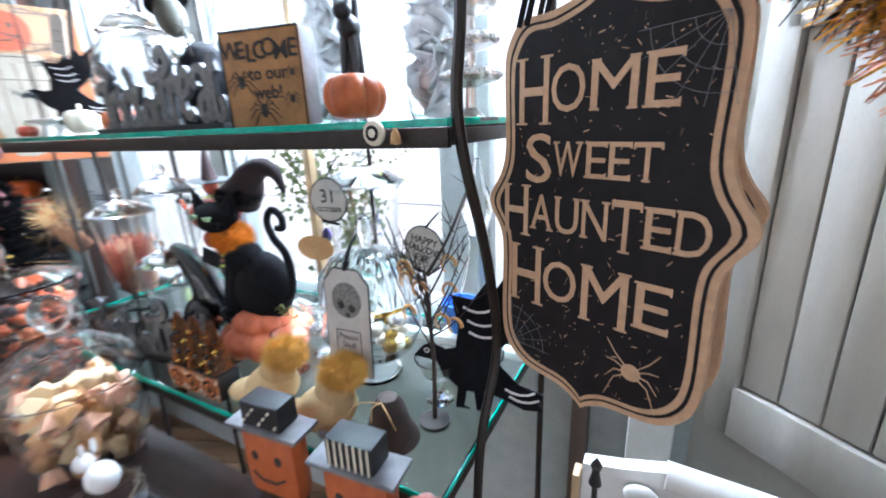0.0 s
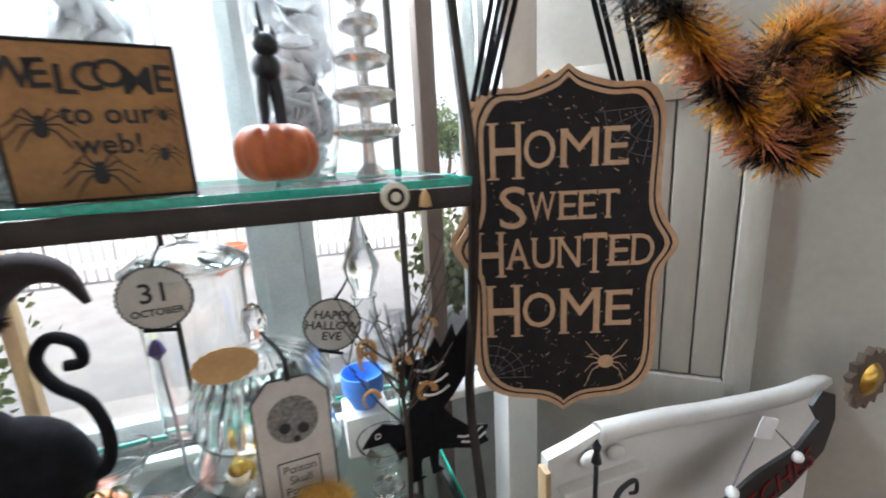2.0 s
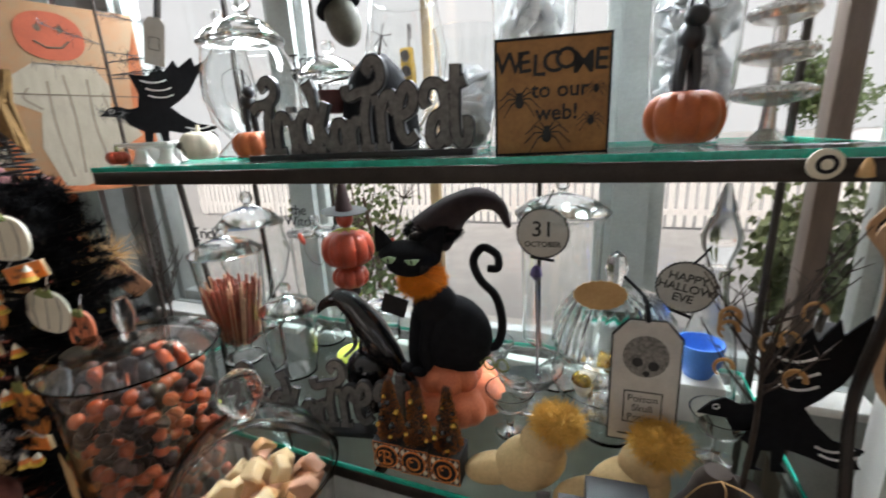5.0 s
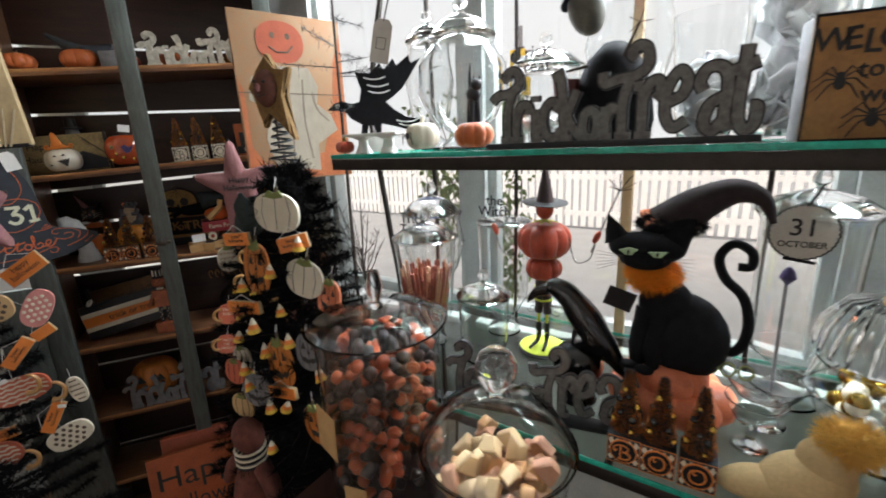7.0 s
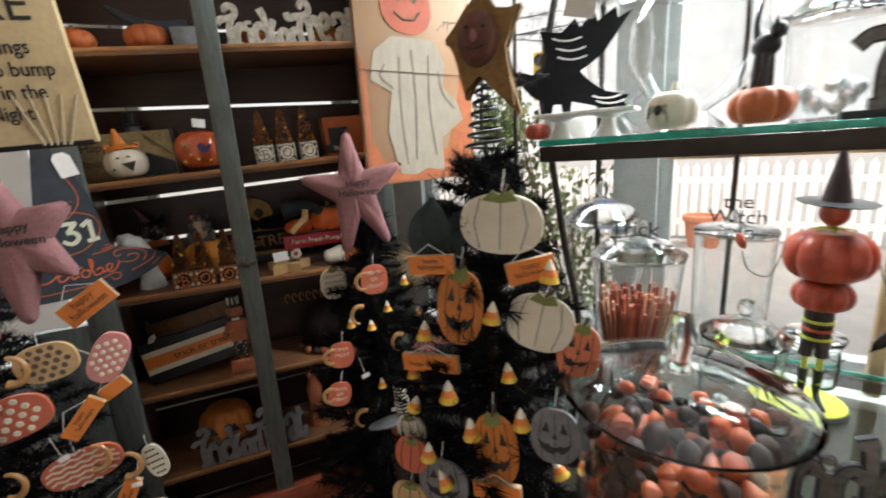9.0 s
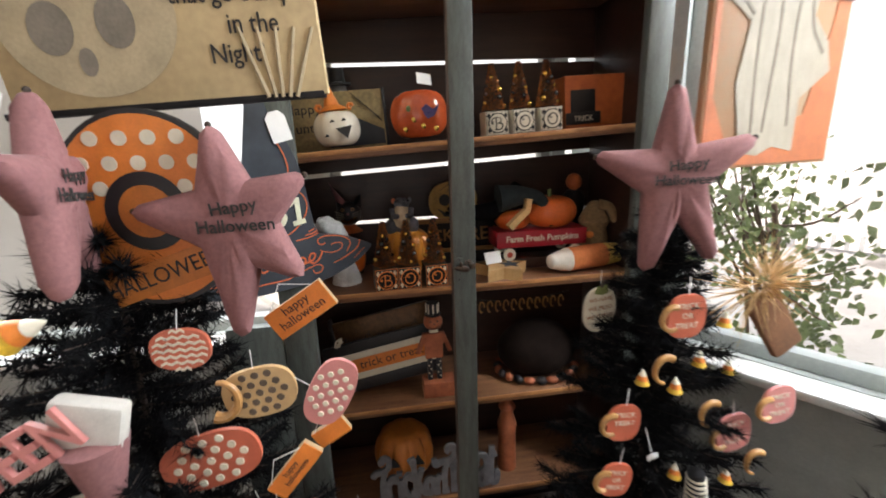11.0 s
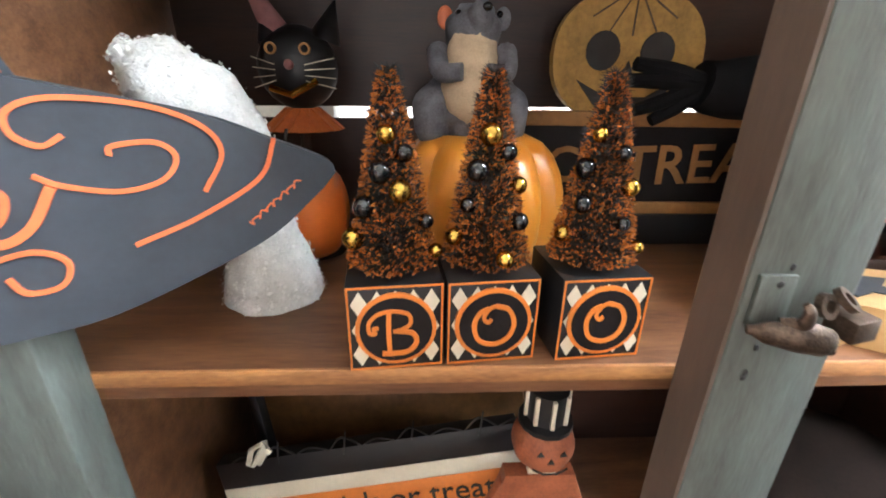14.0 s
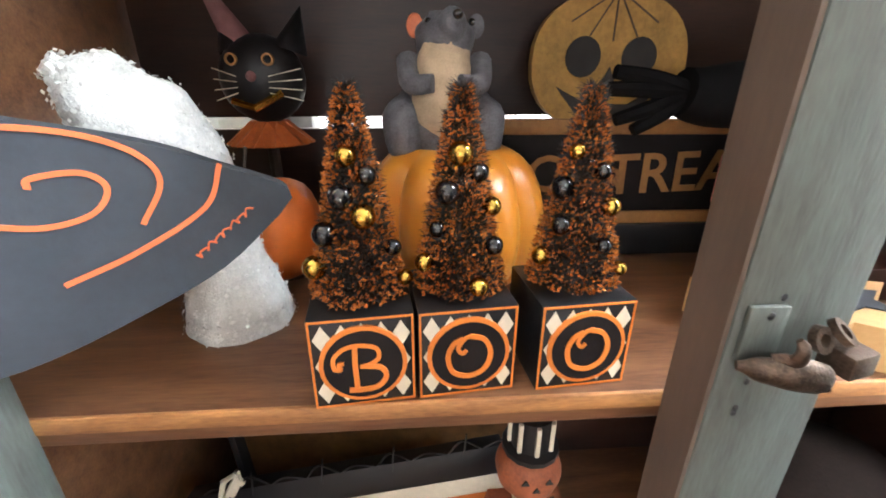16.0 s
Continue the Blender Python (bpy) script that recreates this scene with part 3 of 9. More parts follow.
def ribbon(bm, line, w, y0, y1):
    """A flat band of width w along a line in the x-z plane, from depth y0 to y1."""
    rows = []
    for k, (x, z) in enumerate(line):
        (xa, za), (xb, zb) = line[max(k - 1, 0)], line[min(k + 1, len(line) - 1)]
        d = math.hypot(xb - xa, zb - za) or 1
        nx, nz = -(zb - za) / d * w / 2, (xb - xa) / d * w / 2
        rows.append([bm.verts.new(q) for q in ((x + nx, y0, z + nz), (x - nx, y0, z - nz), (x - nx, y1, z - nz), (x + nx, y1, z + nz))])
    for p, q in zip(rows, rows[1:]):
        for e in range(4):
            bm.faces.new([p[e], p[(e + 1) % 4], q[(e + 1) % 4], q[e]])
    bm.faces.new(rows[0]), bm.faces.new(rows[-1][::-1])
    return bm


CURLY = {
    "B": [[(-0.5, 0.12), (-0.64, 0.1), (-0.6, -0.06), (-0.76, -0.02), (-0.76, 0.3), (-0.5, 0.56), (-0.1, 0.64), (0.34, 0.52), (0.4, 0.2), (0.1, 0.0), (-0.1, -0.02)],
          [(-0.2, 0.58), (-0.22, 0.0), (-0.2, -0.76)], [(0.0, 0.0), (0.45, -0.1), (0.58, -0.4), (0.35, -0.7), (-0.05, -0.76), (-0.42, -0.74)]],
    "O": [[(-0.08, 0.2), (-0.2, 0.1), (-0.32, 0.28), (-0.12, 0.58), (0.15, 0.64)], [(0.0, 0.64), (0.4, 0.5), (0.6, 0.05), (0.45, -0.45), (0.02, -0.66), (-0.45, -0.48), (-0.6, 0.02), (-0.45, 0.42), (-0.18, 0.58)]],
}


def boo_tree(m, letter, light=False, h=0.108, seed=1, label=""):
    """A glittered bottle-brush tree on a lettered block."""
    rnd = random.Random(seed)
    t = thing("boo_block_tree", m, label or "orange glittered bottle brush tree on a black letter block", "decoration", "letter block trees")
    s = 0.056
    face = M_BLACK if not light else M_CREAM
    part("block", box(BM(), (0, 0, s / 2), (s, s, s), 0.001), face, t)
    part("border", slab_frame(s * 0.98, s * 0.94, s, 0.0008, -s / 2 - 0.0005), M_ORSIGN if not light else M_BLACK, t)
    for iz in range(3):
        for ix in range(5):
            x, z = (ix - 2) * s * 0.184, s / 2 + (iz - 1) * s * 0.295
            if math.hypot(x, z - s / 2) < s * 0.26:
                continue
            part("diamond", slab(BM(), [(x - s * 0.085, z), (x, z - s * 0.145), (x + s * 0.085, z), (x, z + s * 0.145)], 0.0006, -s / 2 - 0.0006), M_CREAM if not light else M_BLACK, t, smooth=False)
    part("disc", lathe(BM(), [(0, 0), (s * 0.42, 0), (s * 0.42, 0.002), (0, 0.002)], 28, pose(0, -s / 2, s / 2, 90, 0, 0)), M_ORSIGN if not light else M_BLACK, t)
    part("disc", lathe(BM(), [(0, 0), (s * 0.375, 0), (s * 0.375, 0.0026), (0, 0.0026)], 28, pose(0, -s / 2, s / 2, 90, 0, 0)), M_SIGNBLK if not light else M_CREAM, t)
    bm = BM()
    for n, ln in enumerate(CURLY[letter]):
        pts = [(p[0], p[2]) for p in curve_pts([(x * s * 0.36, 0, s / 2 + z * s * 0.36) for x, z in ln], 6)]
        ribbon(bm, pts, s * (0.05 if n else 0.04), -s / 2 - 0.0034 - n * 0.0002, -s / 2 - 0.0022)
    part("letter", bm, M_ORSIGN if not light else M_INK, t, "curly painted letter", smooth=False)
    part("trunk", tube(BM(), [(0, 0, s), (0, 0, s + h)], 0.002), M_TWIG, t)
    for name, mt, n, sz, inner in (("bristle", M_BLACK, 3600, 0.006, 0.0), ("glitter_tip", M_GLITTER, 2300, 0.0024, 0.8)):
        v, f = [], []
        for i in range(n):
            q = rnd.random() ** 1.4
            r = 0.0225 * (1 - q) ** 0.9 + 0.004
            a = rnd.uniform(0, 6.283)
            rr = r * rnd.uniform(0.82, 1.04) if inner else r * rnd.uniform(0.3, 0.92)
            c = Vector((rr * math.cos(a), rr * math.sin(a), s + 0.004 + q * h))
            d = (Vector((math.cos(a), math.sin(a), 0.35)) + Vector([rnd.gauss(0, 0.5) for _ in range(3)])).normalized() * sz
            e = d.orthogonal().normalized() * (0.0006 if not inner else 0.0010)
            g = d.cross(e).normalized() * (0.0006 if not inner else 0.0010)
            k = len(v)
            v += [c - e, c + e, c + g, c + d]
            f += [(k, k + 1, k + 3), (k + 1, k + 2, k + 3), (k + 2, k, k + 3)]
        me = bpy.data.meshes.new(name)
        me.from_pydata([tuple(p) for p in v], [], f)
        part(name, me, mt, t, smooth=False)
    for i in range(8):
        q = (i + 0.4) / 9.5
        a = -1.57 + (-1) ** i * rnd.uniform(0.1, 1.5)
        r = 0.0235 * (1 - q) ** 0.9 + 0.004
        part("bauble", blob(BM(), (r * math.cos(a), r * math.sin(a), s + 0.008 + q * h * 0.85), rnd.choice((0.0046, 0.0054, 0.0066)), u=14, v=9), M_GOLD if i % 3 == 1 or i == 0 else M_BLACKGLOSS, t)
    return t


def slab_frame(w, inner, s, th, y):
    bm = BM()
    o, i = w / 2, inner / 2
    c = s / 2
    slab(bm, [(-o, c - o), (o, c - o), (o, c - i), (-o, c - i)], th, y)
    slab(bm, [(-o, c + i), (o, c + i), (o, c + o), (-o, c + o)], th, y)
    slab(bm, [(-o, c - i), (-i, c - i), (-i, c + i), (-o, c + i)], th, y)
    slab(bm, [(i, c - i), (o, c - i), (o, c + i), (i, c + i)], th, y)
    return bm


boo_tree(FC @ pose(0.1640, 0.0270, 1.2355, 0, 0, 6), "B", seed=1)
boo_tree(FC @ pose(0.2215, 0.0320, 1.2355, 0, 0, 6), "O", seed=2)
boo_tree(FC @ pose(0.2900, 0.0340, 1.2355, 0, 0, 5), "O", seed=3)

# ---- the hanging sign ----
def home_sign(m, lettered=True):
    t = thing("hanging_sign", m, "distressed black wooden sign with a tan scalloped border" if lettered else "second black scalloped sign hung behind the first", "sign", "haunted home signs")
    hw, hh = 0.176, 0.282

    def outline(k):
        right = [(0, hh), (0.022, hh - 0.016), (0.07, hh - 0.03), (0.115, hh - 0.032), (0.137, hh - 0.055), (0.145, hh - 0.09), (0.143, 0.09), (0.153, 0.05), (hw, 0.008),
                 (0.152, -0.035), (0.147, -0.08), (0.148, -hh + 0.10), (0.135, -hh + 0.055), (0.1, -hh + 0.03), (0.04, -hh + 0.022), (0.012, -hh + 0.01), (0, -hh)]
        sm = curve_pts([(x, 0, z) for x, z in right], 4)
        r = [(p.x * (1 - k / 0.15), p.z * (1 - k / hh)) for p in sm]
        return r + [(-x, z) for x, z in r[::-1][1:-1]]
    part("board", slab(BM(), outline(0), 0.012), M_SIGNTAN, t)
    part("line", slab(BM(), outline(0.009), 0.0011, -0.001), M_SIGNBLK, t, smooth=False)
    part("line", slab(BM(), outline(0.013), 0.0012, -0.002), M_SIGNTAN, t, smooth=False)
    part("face", slab(BM(), outline(0.020), 0.0013, -0.003), M_SIGNBLK, t, "scratched black painted face", smooth=False)
    y = -0.0036
    if lettered:
        for first_, rest, z, x0, x1, cap in (("H", "OME", 0.133, -0.116, 0.095, 0.06), ("S", "WEET", 0.053, -0.103, 0.083, 0.047), ("H", "AUNTED", -0.024, -0.141, 0.142, 0.053), ("H", "OME", -0.125, -0.126, 0.111, 0.064)):
            f1 = 0.22 if len(rest) < 6 else 0.15
            wide = {"M": 1.35, "W": 1.35, "E": 0.85, "O": 1.15}
            total = sum(wide.get(ch, 1.0) for ch in rest)
            x = x0 + (x1 - x0) * (f1 + 0.02)
            cells = [(first_, x0, x0 + (x1 - x0) * f1, z - cap * 0.24, cap * 1.4)]
            for ch in rest:
                wd = (x1 - x0) * (0.98 - f1) * wide.get(ch, 1.0) / total
                drop = cap * 0.2 if (ch == "M" and z < 0) or (ch == "T" and len(rest) == 6) else 0
                cells.append((ch, x, x + wd * 0.86, z - drop, cap * 0.94 + drop * 1.4))
                x += wd
            for ch, lo_, hi_, zz, ht in cells:
                me = lettering(ch, 0.1, 0.0006, "LEFT", 0.0)
                xs, ys = [v.co.x for v in me.vertices], [v.co.y for v in me.vertices]
                kx, ky = (hi_ - lo_) / (max(xs) - min(xs)), ht / (max(ys) - min(ys))
                part("lettering", me, M_SIGNTAN, t, m=pose(lo_ - min(xs) * kx, y, zz - min(ys) * ky, 90, 0, 0) @ Matrix.Diagonal((kx, ky, 1, 1)), smooth=False)
                b, st = 0.0028, (hi_ - lo_) * 0.09
                ends = {"H": ((0, 0), (1, 0), (0, 1), (1, 1)), "M": ((0, 0), (1, 0), (0, 1), (1, 1)), "N": ((0, 0), (0, 1), (1, 1)), "A": ((0, 0), (1, 0)), "U": ((0, 1), (1, 1)), "W": ((0, 1), (1, 1)),
                        "E": ((0, 0), (0, 1)), "D": ((0, 0), (0, 1)), "T": ((0.5, 0),)}.get(ch, ())
                for ex, ez in ends:
                    cx = lo_ + st + (hi_ - lo_ - 2 * st) * ex
                    part("serif", box(BM(), (cx, y, zz + b / 2 + (ht - b) * ez), (0.013 * ht / 0.06, 0.0008, b)), M_SIGNTAN, t)
                if ch in "ET":
                    for ez in ((0.08, 0.92) if ch == "E" else (0.9,)):
                        for ex in ((hi_,) if ch == "E" else (lo_, hi_)):
                            part("serif", box(BM(), (ex, y, zz + ht * ez), (0.0024, 0.0008, ht * 0.17)), M_SIGNTAN, t)
        sp = part("painted_spider", blob(BM(), (0.068, y, -0.19), (0.013, 0.001, 0.012), u=12, v=8), M_SIGNTAN, t)
        for k in range(8):
            a = 0.35 + k * 0.35 + (1.0 if k > 3 else 0)
            sgn = -1 if k > 3 else 1
            dz = (k % 4 - 1.5) * 0.02
            part("leg", tube(BM(), [(0.068, y, -0.19), (0.068 + sgn * 0.022, y, -0.187 + dz * 0.6), (0.068 + sgn * 0.034, y, -0.194 + dz * 1.4)], 0.0011, 0.0006, 4), M_SIGNTAN, sp)
        rnd = random.Random(5)
        v, f = [], []
        for i in range(420):
            x, z = rnd.uniform(-0.125, 0.125), rnd.uniform(-0.235, 0.235)
            if rnd.random() > 0.35 + 0.65 * abs(z) / 0.225:
                continue
            a, ln, w = rnd.uniform(0, 3.14), rnd.choice((0.001, 0.0015, 0.004)), rnd.uniform(0.0003, 0.0009)
            dx, dz = math.cos(a) * ln, math.sin(a) * ln
            k = len(v)
            v += [(x - dx, y + 0.0004, z - dz - w), (x + dx, y + 0.0004, z + dz - w), (x + dx, y + 0.0004, z + dz + w), (x - dx, y + 0.0004, z - dz + w)]
            f.append((k, k + 1, k + 2, k + 3))
        me = bpy.data.meshes.new("scuffing")
        me.from_pydata(v, [], f)
        tagged(part("scuffing", me, M_SIGNTAN, t, smooth=False), kind="stuff")
        for cx, cz, r, a0, a1 in ((0.125, 0.215, 0.085, 3.2, 4.9), (-0.125, -0.215, 0.07, 0.0, 1.6)):
            for k in range(6):
                a = a0 + (a1 - a0) * k / 5
                part("painted_thread", tube(BM(), [(cx, y, cz), (cx + r * math.cos(a), y, cz + r * math.sin(a))], 0.0004, seg=3), M_GREY, t)
            for q in (0.35, 0.6, 0.85):
                part("painted_thread", tube(BM(), [(cx + r * q * math.cos(a0 + (a1 - a0) * k / 10), y, cz + r * q * math.sin(a0 + (a1 - a0) * k / 10)) for k in range(11)], 0.0004, seg=3), M_GREY, t)
    for x in (-0.11, 0.11):
        for o in (-0.006, 0.006):
            part("ribbon", box(BM(), (x * 0.72 + o, 0.004, hh + 0.09), (0.0085, 0.0015, 0.27), 0, (0, -x * 140, 8)), M_BLACKFELT, t)
    return t


home_sign(FW @ pose(1.597, 0.049, 1.48, 0, 0, -21))
home_sign(FW @ pose(1.597, 0.049, 1.48, 0, 0, -21) @ pose(-0.008, 0.058, 0.004, 0, -2, 0), False)

# ---- things on the upper glass shelf ----
# curly storybook letters as strokes over the whole line; one unit is a cap
OVAL = [(1.38 + 0.095 * math.cos(k * math.pi / 5), 0.21 + 0.18 * math.sin(k * math.pi / 5)) for k in range(11)]
STROKES = [
    [[(0.24, 0), (0.23, 0.4), (0.31, 0.72)], [(0.0, 0.6), (0.09, 0.68), (0.25, 0.7), (0.38, 0.78), (0.41, 0.92), (0.32, 1.0), (0.22, 0.95), (0.25, 0.87)], [(0.13, 0.04), (0.36, 0.04)]],
    [[(0.37, 0), (0.37, 0.5)], [(0.38, 0.36), (0.45, 0.52), (0.55, 0.5), (0.55, 0.39)], [(0.3, 0.04), (0.48, 0.04)]],
    [[(0.66, 0), (0.65, 0.46)], [(0.645, 0.56), (0.645, 0.64)], [(0.58, 0.04), (0.75, 0.04)]],
    [[(0.92, 0.4), (0.96, 0.48), (0.87, 0.54), (0.77, 0.42), (0.76, 0.2), (0.84, 0.07), (0.96, 0.08), (1.0, 0.18)]],
    [[(1.05, 0), (1.03, 0.45), (0.98, 0.86)], [(0.88, 0.83), (1.04, 0.9)], [(1.06, 0.3), (1.13, 0.48), (1.2, 0.66)], [(1.08, 0.34), (1.17, 0.16), (1.29, 0.03)], [(0.96, 0.04), (1.15, 0.04)]],
    [OVAL],
    [[(1.56, 0), (1.56, 0.42)], [(1.57, 0.28), (1.62, 0.4), (1.7, 0.38)], [(1.49, 0.04), (1.64, 0.04)]],
    [[(1.77, 0), (1.76, 0.45), (1.84, 0.76)], [(1.51, 0.84), (1.54, 0.7), (1.7, 0.74), (1.9, 0.77), (2.02, 0.88), (2.0, 1.06), (1.9, 1.1), (1.83, 1.02), (1.89, 0.96)], [(1.68, 0.04), (1.87, 0.04)]],
    [[(1.99, 0), (1.98, 0.64)], [(1.99, 0.48), (2.06, 0.66), (2.15, 0.68), (2.17, 0.54), (2.11, 0.47)], [(1.91, 0.04), (2.1, 0.04)], [(1.88, 0.63), (1.98, 0.64)]],
    [[(2.27, 0.42), (2.4, 0.5), (2.44, 0.66), (2.36, 0.77), (2.25, 0.6), (2.23, 0.3), (2.32, 0.12), (2.46, 0.2)]],
    [[(2.6, 0.51), (2.56, 0.62), (2.63, 0.76), (2.77, 0.75), (2.83, 0.58), (2.82, 0.2), (2.88, 0.05)], [(2.81, 0.45), (2.67, 0.35), (2.63, 0.15), (2.72, 0.06), (2.81, 0.18)]],
    [[(2.97, 0.96), (2.94, 0.3), (2.99, 0.08), (3.09, 0.1), (3.11, 0.3), (3.04, 0.31)], [(2.86, 0.7), (3.09, 0.78)]],
]


def cutout_word(m, text, size, material, label, width, base=True):
    """The line in curly cut-out letters with a dark edge."""
    t = thing("letter_sign", m, label, "sign")
    k, hgt = width / 3.12, size * 0.88
    z0 = 0.011 if base else 0.002
    for lines in STROKES:
        front, edge = BM(), BM()
        for n, ln in enumerate(lines):
            pts = [(q[0] * k - width / 2, 0, z0 + q[1] * hgt) for q in ln]
            pts = [(p[0], p[2]) for p in (curve_pts(pts, 6) if len(ln) > 2 else pts)]
            ribbon(edge, pts, k * 0.145, 0.0 - n * 0.0001, 0.009)
            ribbon(front, pts, k * 0.105, -0.0012 - n * 0.0002, 0.004)
        body = part("letter", edge, M_BLACK if base else material, t, smooth=False)
        part("letter_face", front, material, body, smooth=False)
    if base:
        part("base", box(BM(), (0, 0, 0.006), (width * 1.04, 0.032, 0.012), 0.001), M_BLACK, t)
    return t


cutout_word(FW @ pose(0.644, 0.084, ZU, 0, 0, 1), "Trick or Treat", 0.16, M_LETTER, "antiqued silver Trick or Treat letter sign on a black base", 0.455)


def cat_on_pumpkin(m, r, h, cat_h, label, seed=0):
    t = thing("cat_on_pumpkin", m, label, "figurine", "cats on pumpkins")
    part("pumpkin", gourd(BM(), r, h, 9), M_ORANGE, t, "orange ribbed clay pumpkin")
    bm = BM()
    k = cat_h
    z = h * 0.93
    for x, y in ((-0.07, -0.06), (0.07, -0.05), (-0.06, 0.08), (0.07, 0.08)):
        tube(bm, curve_pts([(x * k, y * k, z), (x * k * 0.9, y * k * 0.7, z + 0.2 * k), (x * k * 0.5, y * k * 0.5, z + 0.42 * k)], 4), 0.035 * k, 0.06 * k, 8)
    blob(bm, (0, 0, z + 0.47 * k), (0.12 * k, 0.16 * k, 0.14 * k))
    blob(bm, (0, -0.12 * k, z + 0.62 * k), (0.105 * k, 0.09 * k, 0.095 * k))
    for x in (-0.06, 0.06):
        lathe(bm, [(0.04 * k, 0), (0.0, 0.1 * k)], 8, pose(x * k, -0.12 * k, z + 0.68 * k))
    tube(bm, curve_pts([(0.02 * k, 0.1 * k, z + 0.5 * k), (0.02 * k, 0.14 * k, z + 0.75 * k), (0, 0.08 * k, z + 1.0 * k)], 5), 0.05 * k, 0.015 * k, 8)
    part("cat", bm, M_BLACK, t, "black arched cat with raised tail")
    return t


cat_on_pumpkin(FW @ pose(1.188, 0.11, ZU, 0, 0, 10), 0.054, 0.085, 0.15, "black cat standing on an orange clay pumpkin")
cat_on_pumpkin(FW @ pose(0.321, 0.17, ZU, 0, 0, 60), 0.049, 0.068, 0.135, "small arched black cat on an orange pumpkin")

# the welcome box sign
t = thing("box_sign", FW @ pose(1.005, 0.082, ZU, 0, 0, 11), "ochre wooden box sign with black spiders", "sign")
part("box", box(BM(), (0, 0.022, 0.083), (0.172, 0.042, 0.166), 0.002), M_GREY, t, "grey painted box sides")
part("face", box(BM(), (0, -0.0005, 0.083), (0.17, 0.004, 0.164), 0.001), M_OCHRE, t, "antiqued ochre face with dark edges")
part("edge", slab_frame(0.1705, 0.163, 0.166, 0.001, -0.0032), M_SIGNBLK, t)
for x, c in zip((-0.064, -0.04, -0.02, 0.0, 0.021, 0.045, 0.069), "WELCOME"):
    write(c, 0.042, M_INK, t, x, -0.0035, 0.118 + 0.004 * math.sin(x * 90), 0.0005, rot=8 * math.sin(x * 140), bold=0.0006)
write("to our", 0.032, M_INK, t, 0.012, -0.0035, 0.083, 0.0005, bold=0.0005)
write("web!", 0.032, M_INK, t, 0.008, -0.0035, 0.05, 0.0005, bold=0.0005)


def spider(parent, x, z, s, y, material=None):
    bm = blob(BM(), (x, y, z), (s * 0.2, 0.001, s * 0.26), u=12, v=8)
    sp = part("painted_spider", bm, material or M_INK, parent)
    bm = BM()
    blob(bm, (x, y, z + s * 0.3), (s * 0.13, 0.001, s * 0.13), u=10, v=6)
    for k in range(4):
        for g in (-1, 1):
            a = 0.9 - k * 0.55
            e = Vector((math.cos(a) * g, 0, math.sin(a))) * s
            part("leg", tube(BM(), [(x, y, z + s * 0.15), (x + e.x * 0.5, y, z + s * 0.25 + e.z * 0.5), (x + e.x * 0.95, y, z + e.z * 0.7 - s * 0.15)], s * 0.045, s * 0.025, 4), material or M_INK, sp)
    part("spider_head", bm, material or M_INK, sp)


spider(t, -0.048, 0.077, 0.034, -0.0035), spider(t, -0.006, 0.026, 0.037, -0.0035), spider(t, 0.058, 0.045, 0.022, -0.0035), spider(t, 0.064, 0.09, 0.018, -0.0035)


def crow_board(m, w, h, label, flip=1):
    """A flat crow cut from sheet metal, wing raised, with slits in wing and tail."""
    t = thing("crow_silhouette", m, label, "decoration", "crow silhouettes")
    P = [(-0.5, 0.36), (-0.42, 0.44), (-0.34, 0.47), (-0.24, 0.43), (-0.16, 0.45), (-0.13, 0.6), (-0.18, 0.82), (-0.02, 0.8), (0.08, 0.92), (0.12, 0.84), (0.22, 0.97), (0.25, 0.88), (0.38, 1.0), (0.4, 0.9), (0.5, 0.96),
         (0.38, 0.74), (0.3, 0.6), (0.2, 0.5), (0.12, 0.44), (0.2, 0.34), (0.32, 0.24), (0.5, 0.19), (0.46, 0.13), (0.5, 0.07), (0.36, 0.06), (0.2, 0.12), (0.06, 0.16), (0.05, 0.05), (0.1, 0.0), (0.0, 0.0), (-0.02, 0.14), (-0.08, 0.14), (-0.1, 0.02), (-0.05, 0.0), (-0.17, 0.0), (-0.15, 0.16), (-0.26, 0.24), (-0.32, 0.34)]
    part("body", slab(BM(), [(x * w * flip, z * h) for x, z in P], 0.004), M_BLACKFELT, t, smooth=False)
    for cx, cz in ((0.02, 0.72), (0.05, 0.63), (0.06, 0.55), (0.33, 0.17), (0.36, 0.12)):
        part("wing_slit", tube(BM(), [((cx + u * 0.11) * w * flip, -0.0004, (cz + 0.03 * u * u) * h) for u in (-1, -0.5, 0, 0.5, 1)], 0.0022 * h / 0.25, seg=5), M_TAGPAPER, t, "pale slit in the wing")
    bm = lathe(BM(), [(0.004, -0.0006), (0.0055, -0.0006), (0.0055, 0.0006), (0.004, 0.0006)], 12, pose(-0.39 * w * flip, -0.0004, 0.41 * h, 90, 0, 0), closed=True)
    part("eye_ring", bm, M_TAGPAPER, t)
    return t


t = crow_board(FW @ pose(-0.02, 0.20, ZU + 0.045, 0, 0, 32), 0.275, 0.215, "flat black crow cut-out with raised wing")
part("block", box(BM(), (0, 0.002, -0.0225), (0.09, 0.05, 0.045), 0.003), M_WHITE, t)

